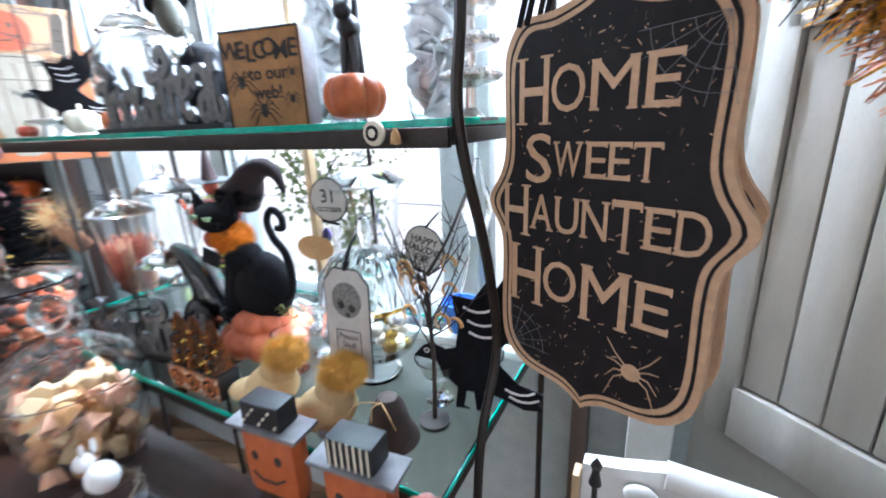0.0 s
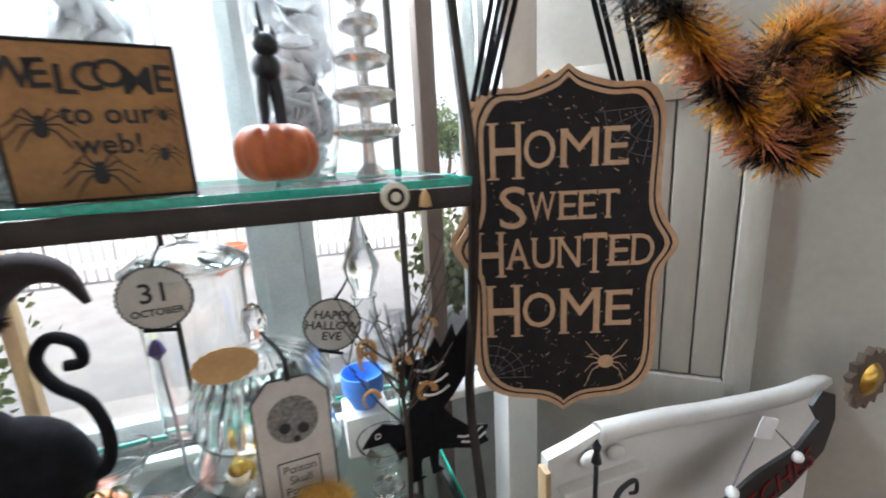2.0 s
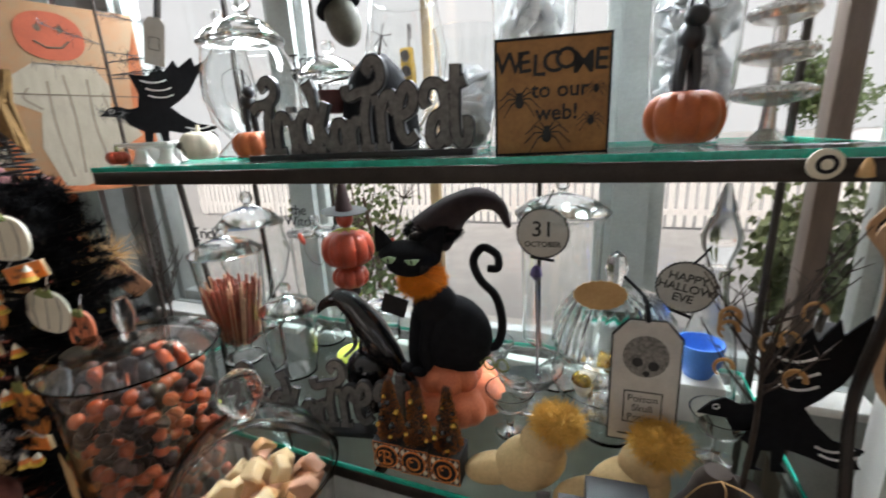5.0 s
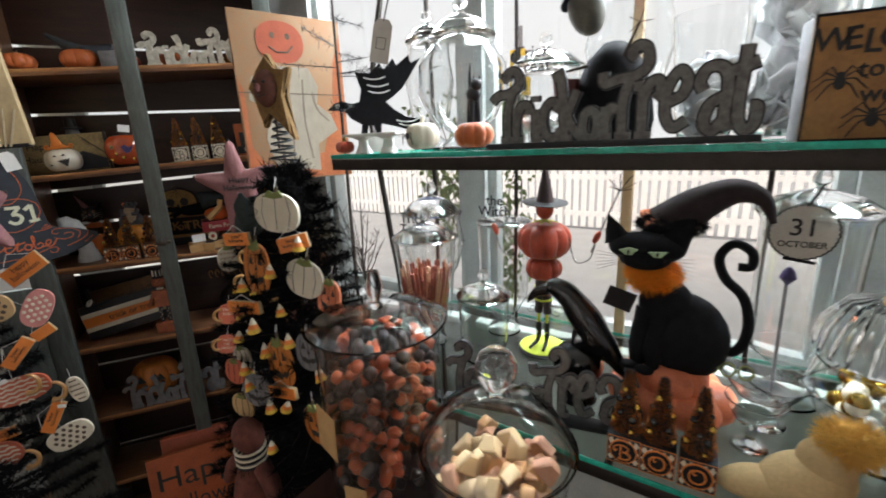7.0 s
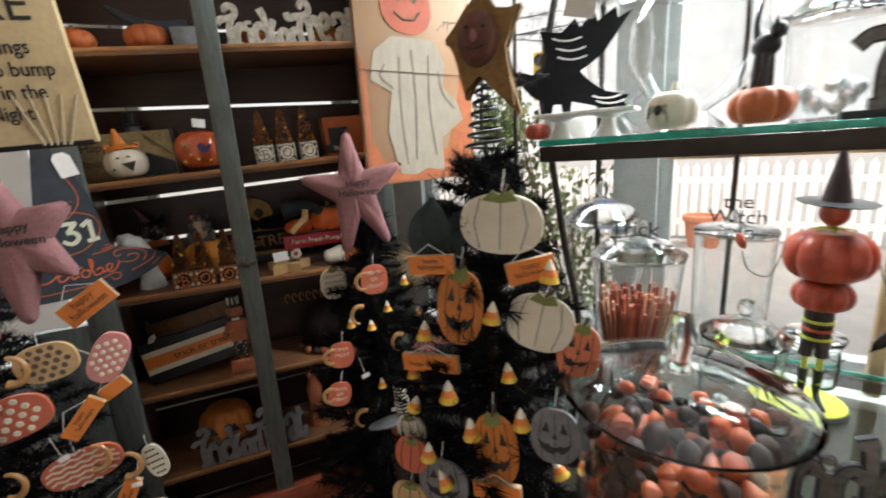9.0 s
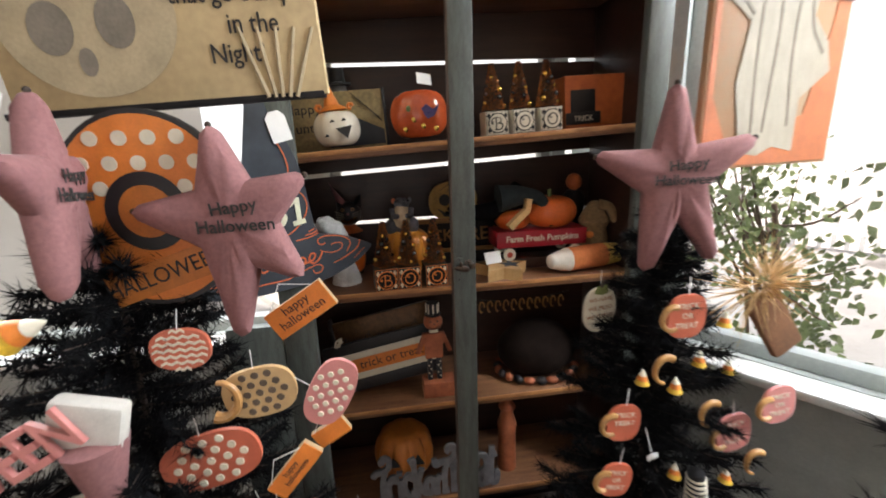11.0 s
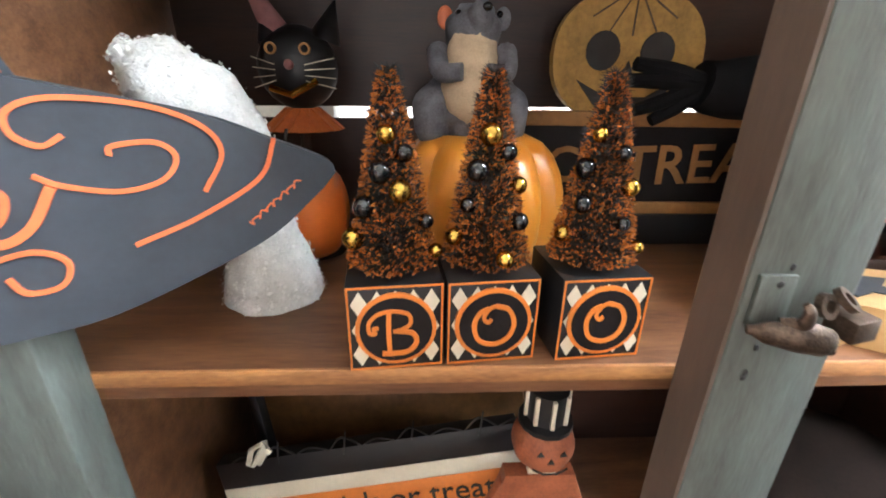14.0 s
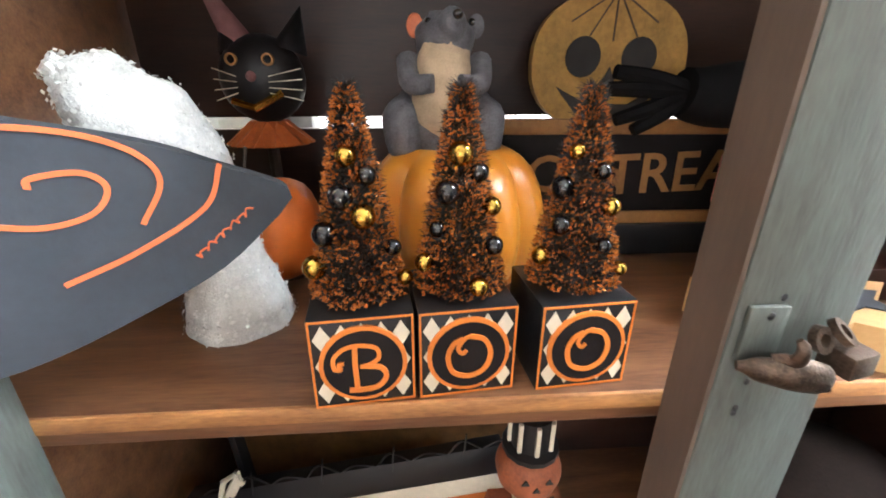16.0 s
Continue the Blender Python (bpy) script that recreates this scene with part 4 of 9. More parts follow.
for a in (0.0, 0.09):
    t = thing("cake_stand", FW @ pose(a, 0.12, ZU), "small white pedestal stand on the glass shelf", "stand", "white pedestals")
    part("foot", lathe(BM(), [(0, 0), (0.024, 0), (0.014, 0.02), (0.012, 0.034), (0.03, 0.042), (0, 0.042)], 20), M_WHITE, t)
    part("plate", box(BM(), (0, 0, 0.047), (0.1, 0.06, 0.008), 0.002), M_WHITE, t)
t = thing("pumpkin", FW @ pose(0.195, 0.13, ZU), "cream ceramic pumpkin with a black spider", "pumpkin")
part("body", gourd(BM(), 0.043, 0.074, 8, deep=0.07), M_CREAM, t)
part("stem", tube(BM(), [(0, 0, 0.066), (0.003, 0, 0.085)], 0.006, 0.004), M_CREAM, t)
sp = part("spider", blob(BM(), (-0.018, -0.039, 0.038), (0.006, 0.004, 0.009)), M_BLACK, t)
for k in range(4):
    for g in (-1, 1):
        part("leg", tube(BM(), [(-0.018, -0.041, 0.04), (-0.018 + g * 0.012, -0.042, 0.047 - k * 0.005), (-0.018 + g * 0.016, -0.038, 0.038 - k * 0.007)], 0.001, seg=4), M_BLACK, sp)
t = thing("pumpkin", FW @ pose(-0.035, 0.085, ZU), "tiny red pumpkin with a green stem", "pumpkin")
part("body", gourd(BM(), 0.026, 0.036, 7), M_RED, t)
part("stem", tube(BM(), [(0, 0, 0.033), (0.002, 0, 0.046)], 0.004, 0.003), M_GREENLEAF, t)

# witch figure
t = thing("witch_figurine", FW @ pose(0.62, 0.24, ZU), "black witch figurine with grey head and tall crooked hat", "figurine")
part("body", lathe(BM(), [(0, 0), (0.078, 0.0), (0.086, 0.05), (0.078, 0.11), (0.055, 0.17), (0.022, 0.205), (0, 0.21)], 24), M_BLACKFELT, t)
part("head", blob(BM(), (-0.052, -0.03, 0.27), (0.036, 0.034, 0.052), (0, -20, 0)), mat("olive_grey_clay", (0.13, 0.125, 0.095), 0.7, scale=40), t, "grey gourd-shaped head")
part("hat", tube(BM(), curve_pts([(-0.06, -0.03, 0.305), (-0.085, -0.03, 0.35), (-0.14, -0.02, 0.40)], 6), 0.032, 0.004, 14), M_BLACKFELT, t)
part("hat_band", lathe(BM(), [(0.033, 0), (0.036, 0.0), (0.034, 0.012), (0.031, 0.012)], 20, pose(-0.062, -0.03, 0.306, 0, -28, 0), closed=True), M_RED, t)
part("hat_brim", lathe(BM(), [(0.0, 0.0), (0.05, -0.004), (0.05, -0.001), (0, 0.004)], 24, pose(-0.06, -0.03, 0.303, 0, -28, 0)), M_BLACKFELT, t)
part("bucket", lathe(BM(), [(0, 0), (0.022, 0), (0.028, 0.045), (0.026, 0.045), (0.02, 0.004), (0, 0.004)], 18, pose(-0.08, -0.06, 0.09)), mat("dark_red_tin", (0.12, 0.03, 0.025), 0.5), t, "small dark red bucket")
for s, e in (((-0.04, -0.05, 0.16), (-0.085, -0.07, 0.15)), ((0.03, -0.05, 0.17), (0.06, -0.08, 0.22))):
    bm = tube(BM(), [s, e], 0.004, 0.002, 5)
    for k in range(5):
        tube(bm, [e, Vector(e) + Vector((math.cos(k * 1.3) * 0.022, 0, math.sin(k * 1.3) * 0.022))], 0.001, seg=4)
    part("twig_arm", bm, M_TWIG, t)

# silver glass finial and bat
t = thing("finial_ornament", FW @ pose(1.335, 0.27, ZU), "tall silver mercury glass finial with stacked discs", "ornament")
bm = BM()
prof = [(0, 0), (0.03, 0), (0.012, 0.02), (0.01, 0.05)]
for z, r in ((0.075, 0.058), (0.135, 0.052), (0.195, 0.046), (0.25, 0.036)):
    prof += [(0.01, z - 0.02), (r * 0.55, z - 0.015), (r * 0.9, z - 0.01), (r, z), (r * 0.9, z + 0.01), (r * 0.55, z + 0.015), (0.01, z + 0.018)]
prof += [(0.008, 0.275), (0.02, 0.29), (0.014, 0.33), (0.004, 0.42), (0, 0.43)]
part("body", lathe(bm, prof, 32), M_SILVER, t)
for z, r in ((0.075, 0.054), (0.135, 0.048), (0.195, 0.042)):
    for k in range(20):
        part("bead", blob(BM(), (r * math.cos(k * 0.314), r * math.sin(k * 0.314), z + 0.001), 0.007, u=8, v=6), M_SILVER, t)
t = thing("bat_cutout", FW @ pose(1.34, 0.1, ZU), "flat grey bat cut-out lying on the glass shelf", "decoration")
P = [(-0.105, 0.02), (-0.07, 0.035), (-0.03, 0.02), (-0.012, 0.034), (0, 0.026), (0.012, 0.034), (0.03, 0.02), (0.07, 0.035), (0.105, 0.02), (0.075, 0.0), (0.05, 0.008), (0.03, -0.015), (0.012, -0.005), (0, -0.035), (-0.012, -0.005), (-0.03, -0.015), (-0.05, 0.008), (-0.075, 0.0)]
part("body", slab(BM(), P, 0.005, 0, pose(0, 0, 0.0, -90, 0, 0)), M_GREY, t, smooth=False)
t = thing("eyeball_ornament", FW @ pose(1.315, -0.014, ZU - 0.016), "round cream and black ring ornament on the shelf edge", "ornament")
part("disc", lathe(BM(), [(0, 0), (0.017, 0), (0.017, 0.004), (0.014, 0.006), (0, 0.009)], 28, pose(0, 0, 0, 90, 0, 0)), M_CREAM, t)
part("ring", lathe(BM(), [(0.006, 0.005), (0.0105, 0.005), (0.0105, 0.008), (0.006, 0.008)], 24, pose(0, 0, 0, 90, 0, 0), closed=True), M_SIGNBLK, t)
part("charm", lathe(BM(), [(0, 0), (0.008, 0.002), (0.006, 0.014), (0.002, 0.022), (0, 0.022)], 12, pose(0.036, -0.004, -0.016)), M_KRAFT, t)

# ---- jars ----
def shell(prof, th):
    """The closed outline of a glass vessel from its outer outline."""
    inner = [(max(r - th, 0.0), z + (th if i == 0 else 0)) for i, (r, z) in enumerate(prof)]
    inner[0] = (0.0, prof[0][1] + th * 2)
    inner[1] = (max(prof[1][0] - th, 0.001), prof[1][1] + th * 2)
    return prof + inner[::-1]


def jar(m, body, lid, label, name="glass_jar", th=0.0025, group="glass candy jars"):
    t = thing(name, m, label, "jar", group)
    b = part("body", lathe(BM(), shell(body, th), 48), M_JAR, t)
    b.visible_shadow = False
    if lid:
        top = body[-1][1]
        dome, knob = hollow(lid)
        k = part("lid", lathe(BM(), [(r, z + top) for r, z in dome], 48), M_JAR, t, "clear glass lid with a knob")
        k.visible_shadow = False
        if knob:
            part("knob", lathe(BM(), [(r, z + top) for r, z in knob], 32), M_GLASS, k).visible_shadow = False
    return t


def hollow(lid, th=0.003):
    """A lid's outline, hollow under its dome; the knob stays solid."""
    flange = max(range(len(lid)), key=lambda i: lid[i][0])
    dome = []
    for (r0, z0), (r1, z1) in zip(lid[flange:], lid[flange + 1:]):
        if r1 >= r0 or r0 < 0.022:
            break
        dome.append((r0, z0))
    if len(dome) < 3:
        return lid, None
    under = [(0.0, dome[-1][1] - th * 0.6)] + [(max(r - th * 1.6, 0.004), z - th * (0.4 if i == len(dome) - 1 else 0.9)) for i, (r, z) in list(enumerate(dome))[:1:-1]]
    r1, z1 = dome[-1]
    rest = lid[flange + len(dome):]
    return under + [(dome[0][0] * 0.93, lid[flange][1] - 0.006), (dome[0][0] * 0.97, lid[flange][1] - 0.005)] + dome + [(0.0, z1 + 0.001)], [(0.0, z1 + 0.0012), (rest[0][0], z1 + 0.0012)] + rest


def dome_lid(r, knob=0.018, rise=0.04):
    return [(0, 0.001), (r * 0.95, 0.001), (r * 1.04, 0.004), (r * 1.04, 0.009), (r * 0.95, 0.014), (r * 0.7, rise * 0.7), (r * 0.3, rise), (knob * 0.55, rise + knob * 0.3), (knob * 0.5, rise + knob * 0.6),
            (knob * 0.95, rise + knob * 1.1), (knob, rise + knob * 1.6), (knob * 0.7, rise + knob * 2.3), (0, rise + knob * 2.6)]


def spill(t, name, r, z0, z1, n, make, mats, seed, label=""):
    """Fills a vessel with n pieces, each a small mesh made once for each colour."""
    rnd = random.Random(seed)
    made = []
    for mt in mats:
        bm = make()
        me = bpy.data.meshes.new(name)
        bmesh.ops.recalc_face_normals(bm, faces=bm.faces[:])
        bm.to_mesh(me), bm.free()
        me.materials.append(mt), me.shade_smooth(), me.set_sharp_from_angle(angle=radians(40))
        made.append(me)
    for i in range(n):
        a, q = rnd.uniform(0, 6.283), rnd.random() ** 0.4
        ob = new(name, made[i % len(made)])
        ob.parent = t
        ob.matrix_basis = pose(r * q * math.cos(a), r * q * math.sin(a), rnd.uniform(z0, z1), rnd.uniform(-70, 70), rnd.uniform(-70, 70), rnd.uniform(0, 360))


# tall jar of pretzel sticks
t = jar(FW @ pose(0.14, 0.19, ZL), [(0, 0), (0.055, 0), (0.05, 0.012), (0.018, 0.03), (0.03, 0.05), (0.07, 0.09), (0.088, 0.30), (0.09, 0.315)], dome_lid(0.09, 0.016, 0.045), "tall glass jar of brown and orange candy sticks")
rnd = random.Random(8)
M_STICK = mat("brown_candy", (0.30, 0.06, 0.03), 0.35, scale=60, var=0.35)
M_STICK2 = mat("striped_candy", (0.75, 0.42, 0.26), 0.35, scale=120, var=0.45, stretch=(1, 1, 4))
for i in range(120):
    a, q = rnd.uniform(0, 6.283), 0.062 * rnd.random() ** 0.5
    k = tube(BM(), [(q * math.cos(a) * 0.75, q * math.sin(a) * 0.75, 0.062), (q * 1.25 * math.cos(a + 0.2), q * 1.25 * math.sin(a + 0.2), rnd.uniform(0.2, 0.25))], 0.0034, seg=6)
    part("candy_stick", k, M_STICK if i % 4 else M_STICK2, t)


def word_topper(t, lines, size, z, y=-0.05, material=None):
    for i, w in enumerate(lines):
        write(w, size * 0.8, material or M_BLACK, t, 0, y, z - i * size * 0.62, 0.0012, bold=0.0001, name="word_pick")


word_topper(t, ["Trick", "Treat"], 0.052, 0.37)
# the witch jar
t = jar(FW @ pose(0.308, 0.36, ZL), [(0, 0), (0.05, 0), (0.045, 0.015), (0.02, 0.04), (0.05, 0.08), (0.072, 0.12), (0.077, 0.34)], dome_lid(0.077, 0.013, 0.02), "tall empty glass jar with a word pick on its lid")
word_topper(t, ["the", "Witch", "is in"], 0.05, 0.405, -0.06)
# small jar, poison jar, back jars
t = jar(FW @ pose(0.333, 0.18, ZL), [(0, 0), (0.055, 0), (0.057, 0.01), (0.055, 0.02), (0.064, 0.05), (0.068, 0.16), (0.07, 0.175)], dome_lid(0.07, 0.015, 0.04), "small clear glass jar with etched lettering")
write("POISON", 0.018, M_GREY, t, 0, -0.064, 0.06, 0.0004)
jar(FW @ pose(0.47, 0.42, ZL), [(0, 0), (0.05, 0), (0.052, 0.01), (0.05, 0.09), (0.055, 0.1)], dome_lid(0.055, 0.014, 0.025), "short empty glass jar by the window sill")
jar(FW @ pose(0.02, 0.40, ZL), [(0, 0), (0.06, 0), (0.02, 0.03), (0.02, 0.08), (0.085, 0.16), (0.11, 0.25), (0.095, 0.33), (0.1, 0.345)], dome_lid(0.1, 0.02, 0.06), "large clear footed apothecary jar")
# jar with the 31 tag
t = jar(FW @ pose(1.0, 0.34, ZL), [(0, 0), (0.06, 0), (0.055, 0.015), (0.02, 0.05), (0.025, 0.07), (0.085, 0.12), (0.09, 0.40), (0.1, 0.415)], dome_lid(0.1, 0.016, 0.045), "tall clear glass jar hung with a round paper tag")


def round_tag(m, r, lines, label):
    t = thing("paper_tag", m, label, "tag", "paper tags")
    n = 36
    P = []
    for i in range(n * 2):
        a = math.pi * i / n
        rr = r if i % 2 else r * 0.95
        P.append((rr * math.cos(a), rr * math.sin(a)))
    part("backing", slab(BM(), P, 0.001), M_INK, t, smooth=False)
    part("face", slab(BM(), [(x * 0.93, z * 0.93) for x, z in P], 0.001, -0.0011), M_PAPER, t, smooth=False)
    for txt, s, z in lines:
        write(txt, s, M_INK, t, 0, -0.0015, z, 0.0003, bold=0.0004)
    part("ribbon", tube(BM(), [(0, 0, r * 0.9), (0.012, 0.002, r * 1.3), (0.02, 0.012, r * 1.6)], 0.0025, 0.002, 5), M_BLACKFELT, t)
    part("bow", box(BM(), (0, -0.001, -r * 0.98), (r * 0.9, 0.003, 0.006), 0.001, (0, 8, 0)), M_BLACKFELT, t)
    return t


t = round_tag(FW @ pose(0.972, 0.245, 1.442, 0, 0, 4), 0.055, [("31", 0.046, -0.006), ("OCTOBER", 0.016, -0.028)], "round grey paper tag printed 31 October")
part("bead", lathe(BM(), [(0, 0), (0.014, 0.016), (0.01, 0.03), (0.003, 0.038), (0, 0.038)], 8, pose(-0.012, -0.004, -0.105)), mat("violet_bead", (0.07, 0.05, 0.16), 0.4), t)
part("stick", tube(BM(), [(-0.012, 0.002, -0.1), (-0.006, 0.01, -0.385)], 0.003), M_GREY, t)
round_tag(FW @ pose(1.236, 0.23, 1.353, 0, 10, -4), 0.052, [("HAPPY", 0.022, 0.012), ("HALLOW", 0.022, -0.008), ("EVE", 0.022, -0.028)], "round grey paper tag printed Happy Hallow Eve")
# the ribbed jar of gold balls
t = thing("glass_jar", FW @ pose(1.115, 0.19, ZL), "ribbed footed glass jar filled with gold balls", "jar", "glass candy jars")
bm = lathe(BM(), shell([(0, 0), (0.06, 0), (0.05, 0.01), (0.02, 0.028), (0.03, 0.045), (0.09, 0.07), (0.115, 0.12), (0.1, 0.175), (0.108, 0.185)], 0.003), 72)
part("body", bm, M_JAR, t).visible_shadow = False
dome, knob = hollow([(0, 0.186), (0.1, 0.186), (0.11, 0.19), (0.112, 0.2), (0.105, 0.25), (0.075, 0.29), (0.03, 0.305), (0.012, 0.312), (0.016, 0.33), (0.02, 0.345), (0.014, 0.37), (0, 0.38)])
bm = lathe(BM(), dome, 96)
for v in bm.verts:
    r = v.co.xy.length
    if r > 0.02:
        k = 1 + 0.022 * math.cos(24 * math.atan2(v.co.y, v.co.x))
        v.co.x, v.co.y = v.co.x * k, v.co.y * k
lid = part("lid", bm, M_JAR, t, "ribbed glass lid with a faceted knob")
lid.visible_shadow = False
part("knob", lathe(BM(), knob, 8), M_GLASS, lid).visible_shadow = False
spill(t, "bauble", 0.075, 0.075, 0.14, 34, lambda: blob(BM(), (0, 0, 0), 0.016, u=14, v=9), [M_GOLD, M_SILVER, M_CREAM], 5)
# tags on the ribbed jar
t = thing("paper_tag", FW @ pose(1.163, 0.052, 1.137, -3, 0, 3), "tall grey luggage tag with a printed skull and black border", "tag", "paper tags")
P = [(-0.052, 0), (0.052, 0), (0.052, 0.19), (0.028, 0.218), (-0.028, 0.218), (-0.052, 0.19)]
part("backing", slab(BM(), P, 0.0012), M_INK, t, smooth=False)
part("face", slab(BM(), [(x * 0.94, 0.109 + (z - 0.109) * 0.97) for x, z in P], 0.001, -0.0011), M_PAPER, t, smooth=False)
bm = BM()
blob(bm, (0.0, -0.0012, 0.155), (0.034, 0.0006, 0.036), u=20, v=10)
part("printed_skull", bm, mat("grey_print", (0.3, 0.285, 0.26), 0.8, scale=150, var=0.4, bump=0), t)
for x, z, r in ((-0.012, 0.145, 0.008), (0.012, 0.14, 0.008), (0.002, 0.126, 0.005)):
    part("printed_socket", blob(BM(), (x, -0.002, z), (r, 0.0006, r)), M_INK, t)
part("label_frame", slab_frame(0.058, 0.054, 0.13, 0.0006, -0.0017), M_INK, t)
for i, w in enumerate(("Poison", "Skull", "Potion")):
    write(w, 0.017, M_INK, t, 0, -0.0016, 0.075 - i * 0.017, 0.0003)
part("print_line", box(BM(), (0, -0.0014, 0.014), (0.07, 0.0005, 0.003)), M_INK, t)
part("ribbon", tube(BM(), curve_pts([(0, 0, 0.212), (-0.004, 0.02, 0.245), (-0.03, 0.08, 0.262)], 4), 0.004, 0.003, 6), M_BLACKFELT, t)
t = thing("paper_tag", FW @ pose(1.09, 0.07, 1.385, 0, 0, 8), "blank scalloped kraft paper tag", "tag", "paper tags")
part("face", slab(BM(), [((0.04 + 0.002 * (i % 2)) * math.cos(i * 0.1745), (0.024 + 0.002 * (i % 2)) * math.sin(i * 0.1745)) for i in range(36)], 0.001), M_KRAFT, t, smooth=False)
# glass with a stopper, dishes, cup
jar(FW @ pose(1.31, 0.35, ZL), [(0, 0), (0.06, 0), (0.062, 0.02), (0.05, 0.15), (0.025, 0.25), (0.022, 0.3), (0.028, 0.31)], [(0, 0.001), (0.02, 0.001), (0.024, 0.02), (0.034, 0.045), (0.038, 0.065), (0.026, 0.1), (0.014, 0.14), (0.006, 0.17), (0, 0.172)], "clear glass decanter with a pointed stopper", "glass_decanter", group="glass decanters")
for a, b, r in ((0.93, 0.12, 0.05), (0.95, 0.22, 0.075), (1.3, 0.16, 0.05), (0.84, 0.3, 0.06)):
    t = thing("glass_dish", FW @ pose(a, b, ZL), "small footed clear glass dish", "dish", "glass dishes")
    part("bowl", lathe(BM(), [(0, 0), (r * 0.6, 0), (r * 0.55, 0.006), (0.008, 0.016), (0.008, 0.05), (r * 0.7, 0.065), (r, 0.1), (r - 0.003, 0.1), (r * 0.68, 0.069), (0, 0.06)], 40), M_JAR, t).visible_shadow = False
t = thing("bowl", FW @ pose(1.285, 0.3, ZL + 0.09), "blue plastic bowl on a white box", "bowl")
part("bowl", lathe(BM(), [(0, 0), (0.025, 0), (0.042, 0.035), (0.044, 0.075), (0.041, 0.075), (0.038, 0.036), (0.02, 0.006), (0, 0.006)], 28), M_BLUE, t)
part("base", box(BM(), (0, 0, -0.045), (0.09, 0.09, 0.088), 0.004), M_WHITE, t)

# ---- figures on the lower shelf ----
t = thing("cat_figurine", FW @ pose(0.785, 0.165, ZL), "black felt witch cat with orange fur collar on pumpkins", "figurine")
gp = BM()
for i in range(7):
    a = i * 0.9
    gourd(gp, 0.058, 0.085, 7, (0.068 * math.cos(a), 0.055 * math.sin(a), 0.0), seg=4, rings=8)
gourd(gp, 0.075, 0.085, 8, (0, -0.01, 0.05), seg=5, rings=10)
part("pumpkins", gp, M_SALMON, t, "cluster of salmon orange pumpkins")
bm = BM()
blob(bm, (0.012, 0.0, 0.178), (0.086, 0.066, 0.092), (0, -12, 0))
blob(bm, (-0.02, -0.015, 0.25), (0.05, 0.045, 0.05), (0, -15, 0))
for x, y in ((-0.06, -0.045), (-0.03, -0.055)):
    tube(bm, curve_pts([(x, y, 0.115), (x, y + 0.005, 0.16), (x + 0.012, y + 0.02, 0.235)], 5), 0.013, 0.024, 10)
    blob(bm, (x - 0.012, y - 0.012, 0.118), (0.018, 0.014, 0.01))
part("body", bm, M_BLACKFELT, t, "black felt cat body")
rnd = random.Random(4)


def fur(name, c, r, n, ln, material, parent, seed=4, w=0.0009):
    rr = random.Random(seed)
    v, f = [], []
    for i in range(n):
        d = Vector([rr.gauss(0, 1) for _ in range(3)]).normalized()
        p = Vector(c) + Vector((d.x * r[0], d.y * r[1], d.z * r[2]))
        e = d.orthogonal().normalized() * w
        g = (d + Vector([rr.gauss(0, 0.45) for _ in range(3)])).normalized() * ln * rr.uniform(0.6, 1.2)
        k = len(v)
        h = d.cross(e).normalized() * w
        v += [p - e, p + e, p + h, p + g]
        f += [(k, k + 1, k + 3), (k + 1, k + 2, k + 3), (k + 2, k, k + 3)]
    me = bpy.data.meshes.new(name)
    me.from_pydata([tuple(q) for q in v], [], f)
    return part(name, me, material, parent, smooth=False)


rf = part("fur_collar", blob(BM(), (-0.045, -0.02, 0.305), (0.043, 0.04, 0.032)), M_ORFUR, t, "bright orange fur collar")
fur("fur", (-0.045, -0.02, 0.305), (0.043, 0.04, 0.032), 2600, 0.018, M_ORFUR, rf)
bm = BM()
blob(bm, (-0.06, -0.042, 0.366), (0.07, 0.036, 0.031))
blob(bm, (-0.06, -0.05, 0.348), (0.048, 0.032, 0.024))
for x, a in ((-0.112, -22), (-0.012, 34)):
    lathe(bm, [(0.026, 0), (0.016, 0.026), (0.0, 0.056)], 12, pose(x, -0.045, 0.378, 0, a, 0) @ Matrix.Diagonal((1, 0.45, 1, 1)))
part("head", bm, M_BLACKFELT, t)
for x, s_ in ((-0.084, 1), (-0.034, -1)):
    part("eye", slab(BM(), [(x - 0.016, 0.368), (x, 0.372 + s_ * 0.002), (x + 0.016, 0.371), (x + 0.006, 0.36), (x - 0.006, 0.36)], 0.004, -0.087), mat("pale_green_eye", (0.42, 0.6, 0.34), 0.3), t, smooth=False)
    part("pupil", slab(BM(), oval(0.0022, 0.005, 12, 2), 0.001, -0.0885, pose(x, 0, 0.3655)), M_INK, t, smooth=False)
for k in range(6):
    for sgn in (-1, 1):
        part("whisker", tube(BM(), [(-0.06 + sgn * 0.03, -0.07, 0.352 - k * 0.002), (-0.06 + sgn * 0.085, -0.075, 0.36 - k * 0.008)], 0.0006, 0.0003, 4), M_BLACK, t)
bm = BM()
tube(bm, curve_pts([(-0.03, 0.01, 0.40), (0.0, 0.01, 0.43), (0.03, 0, 0.455), (0.075, 0, 0.475), (0.115, 0, 0.462), (0.135, 0, 0.42)], 6), 0.05, 0.005, 14)
part("hat", bm, mat("brown_black_felt", (0.035, 0.022, 0.024), 0.95, scale=60, bump=0.5), t, "floppy pointed witch hat")
fr = part("hat_brim", blob(BM(), (-0.025, 0.0, 0.405), (0.058, 0.045, 0.016), (0, -22, 0)), M_BLACKFELT, t)
fur("fur", (-0.025, 0.0, 0.407), (0.056, 0.042, 0.018), 1800, 0.016, M_BLACKFELT, fr, 6)
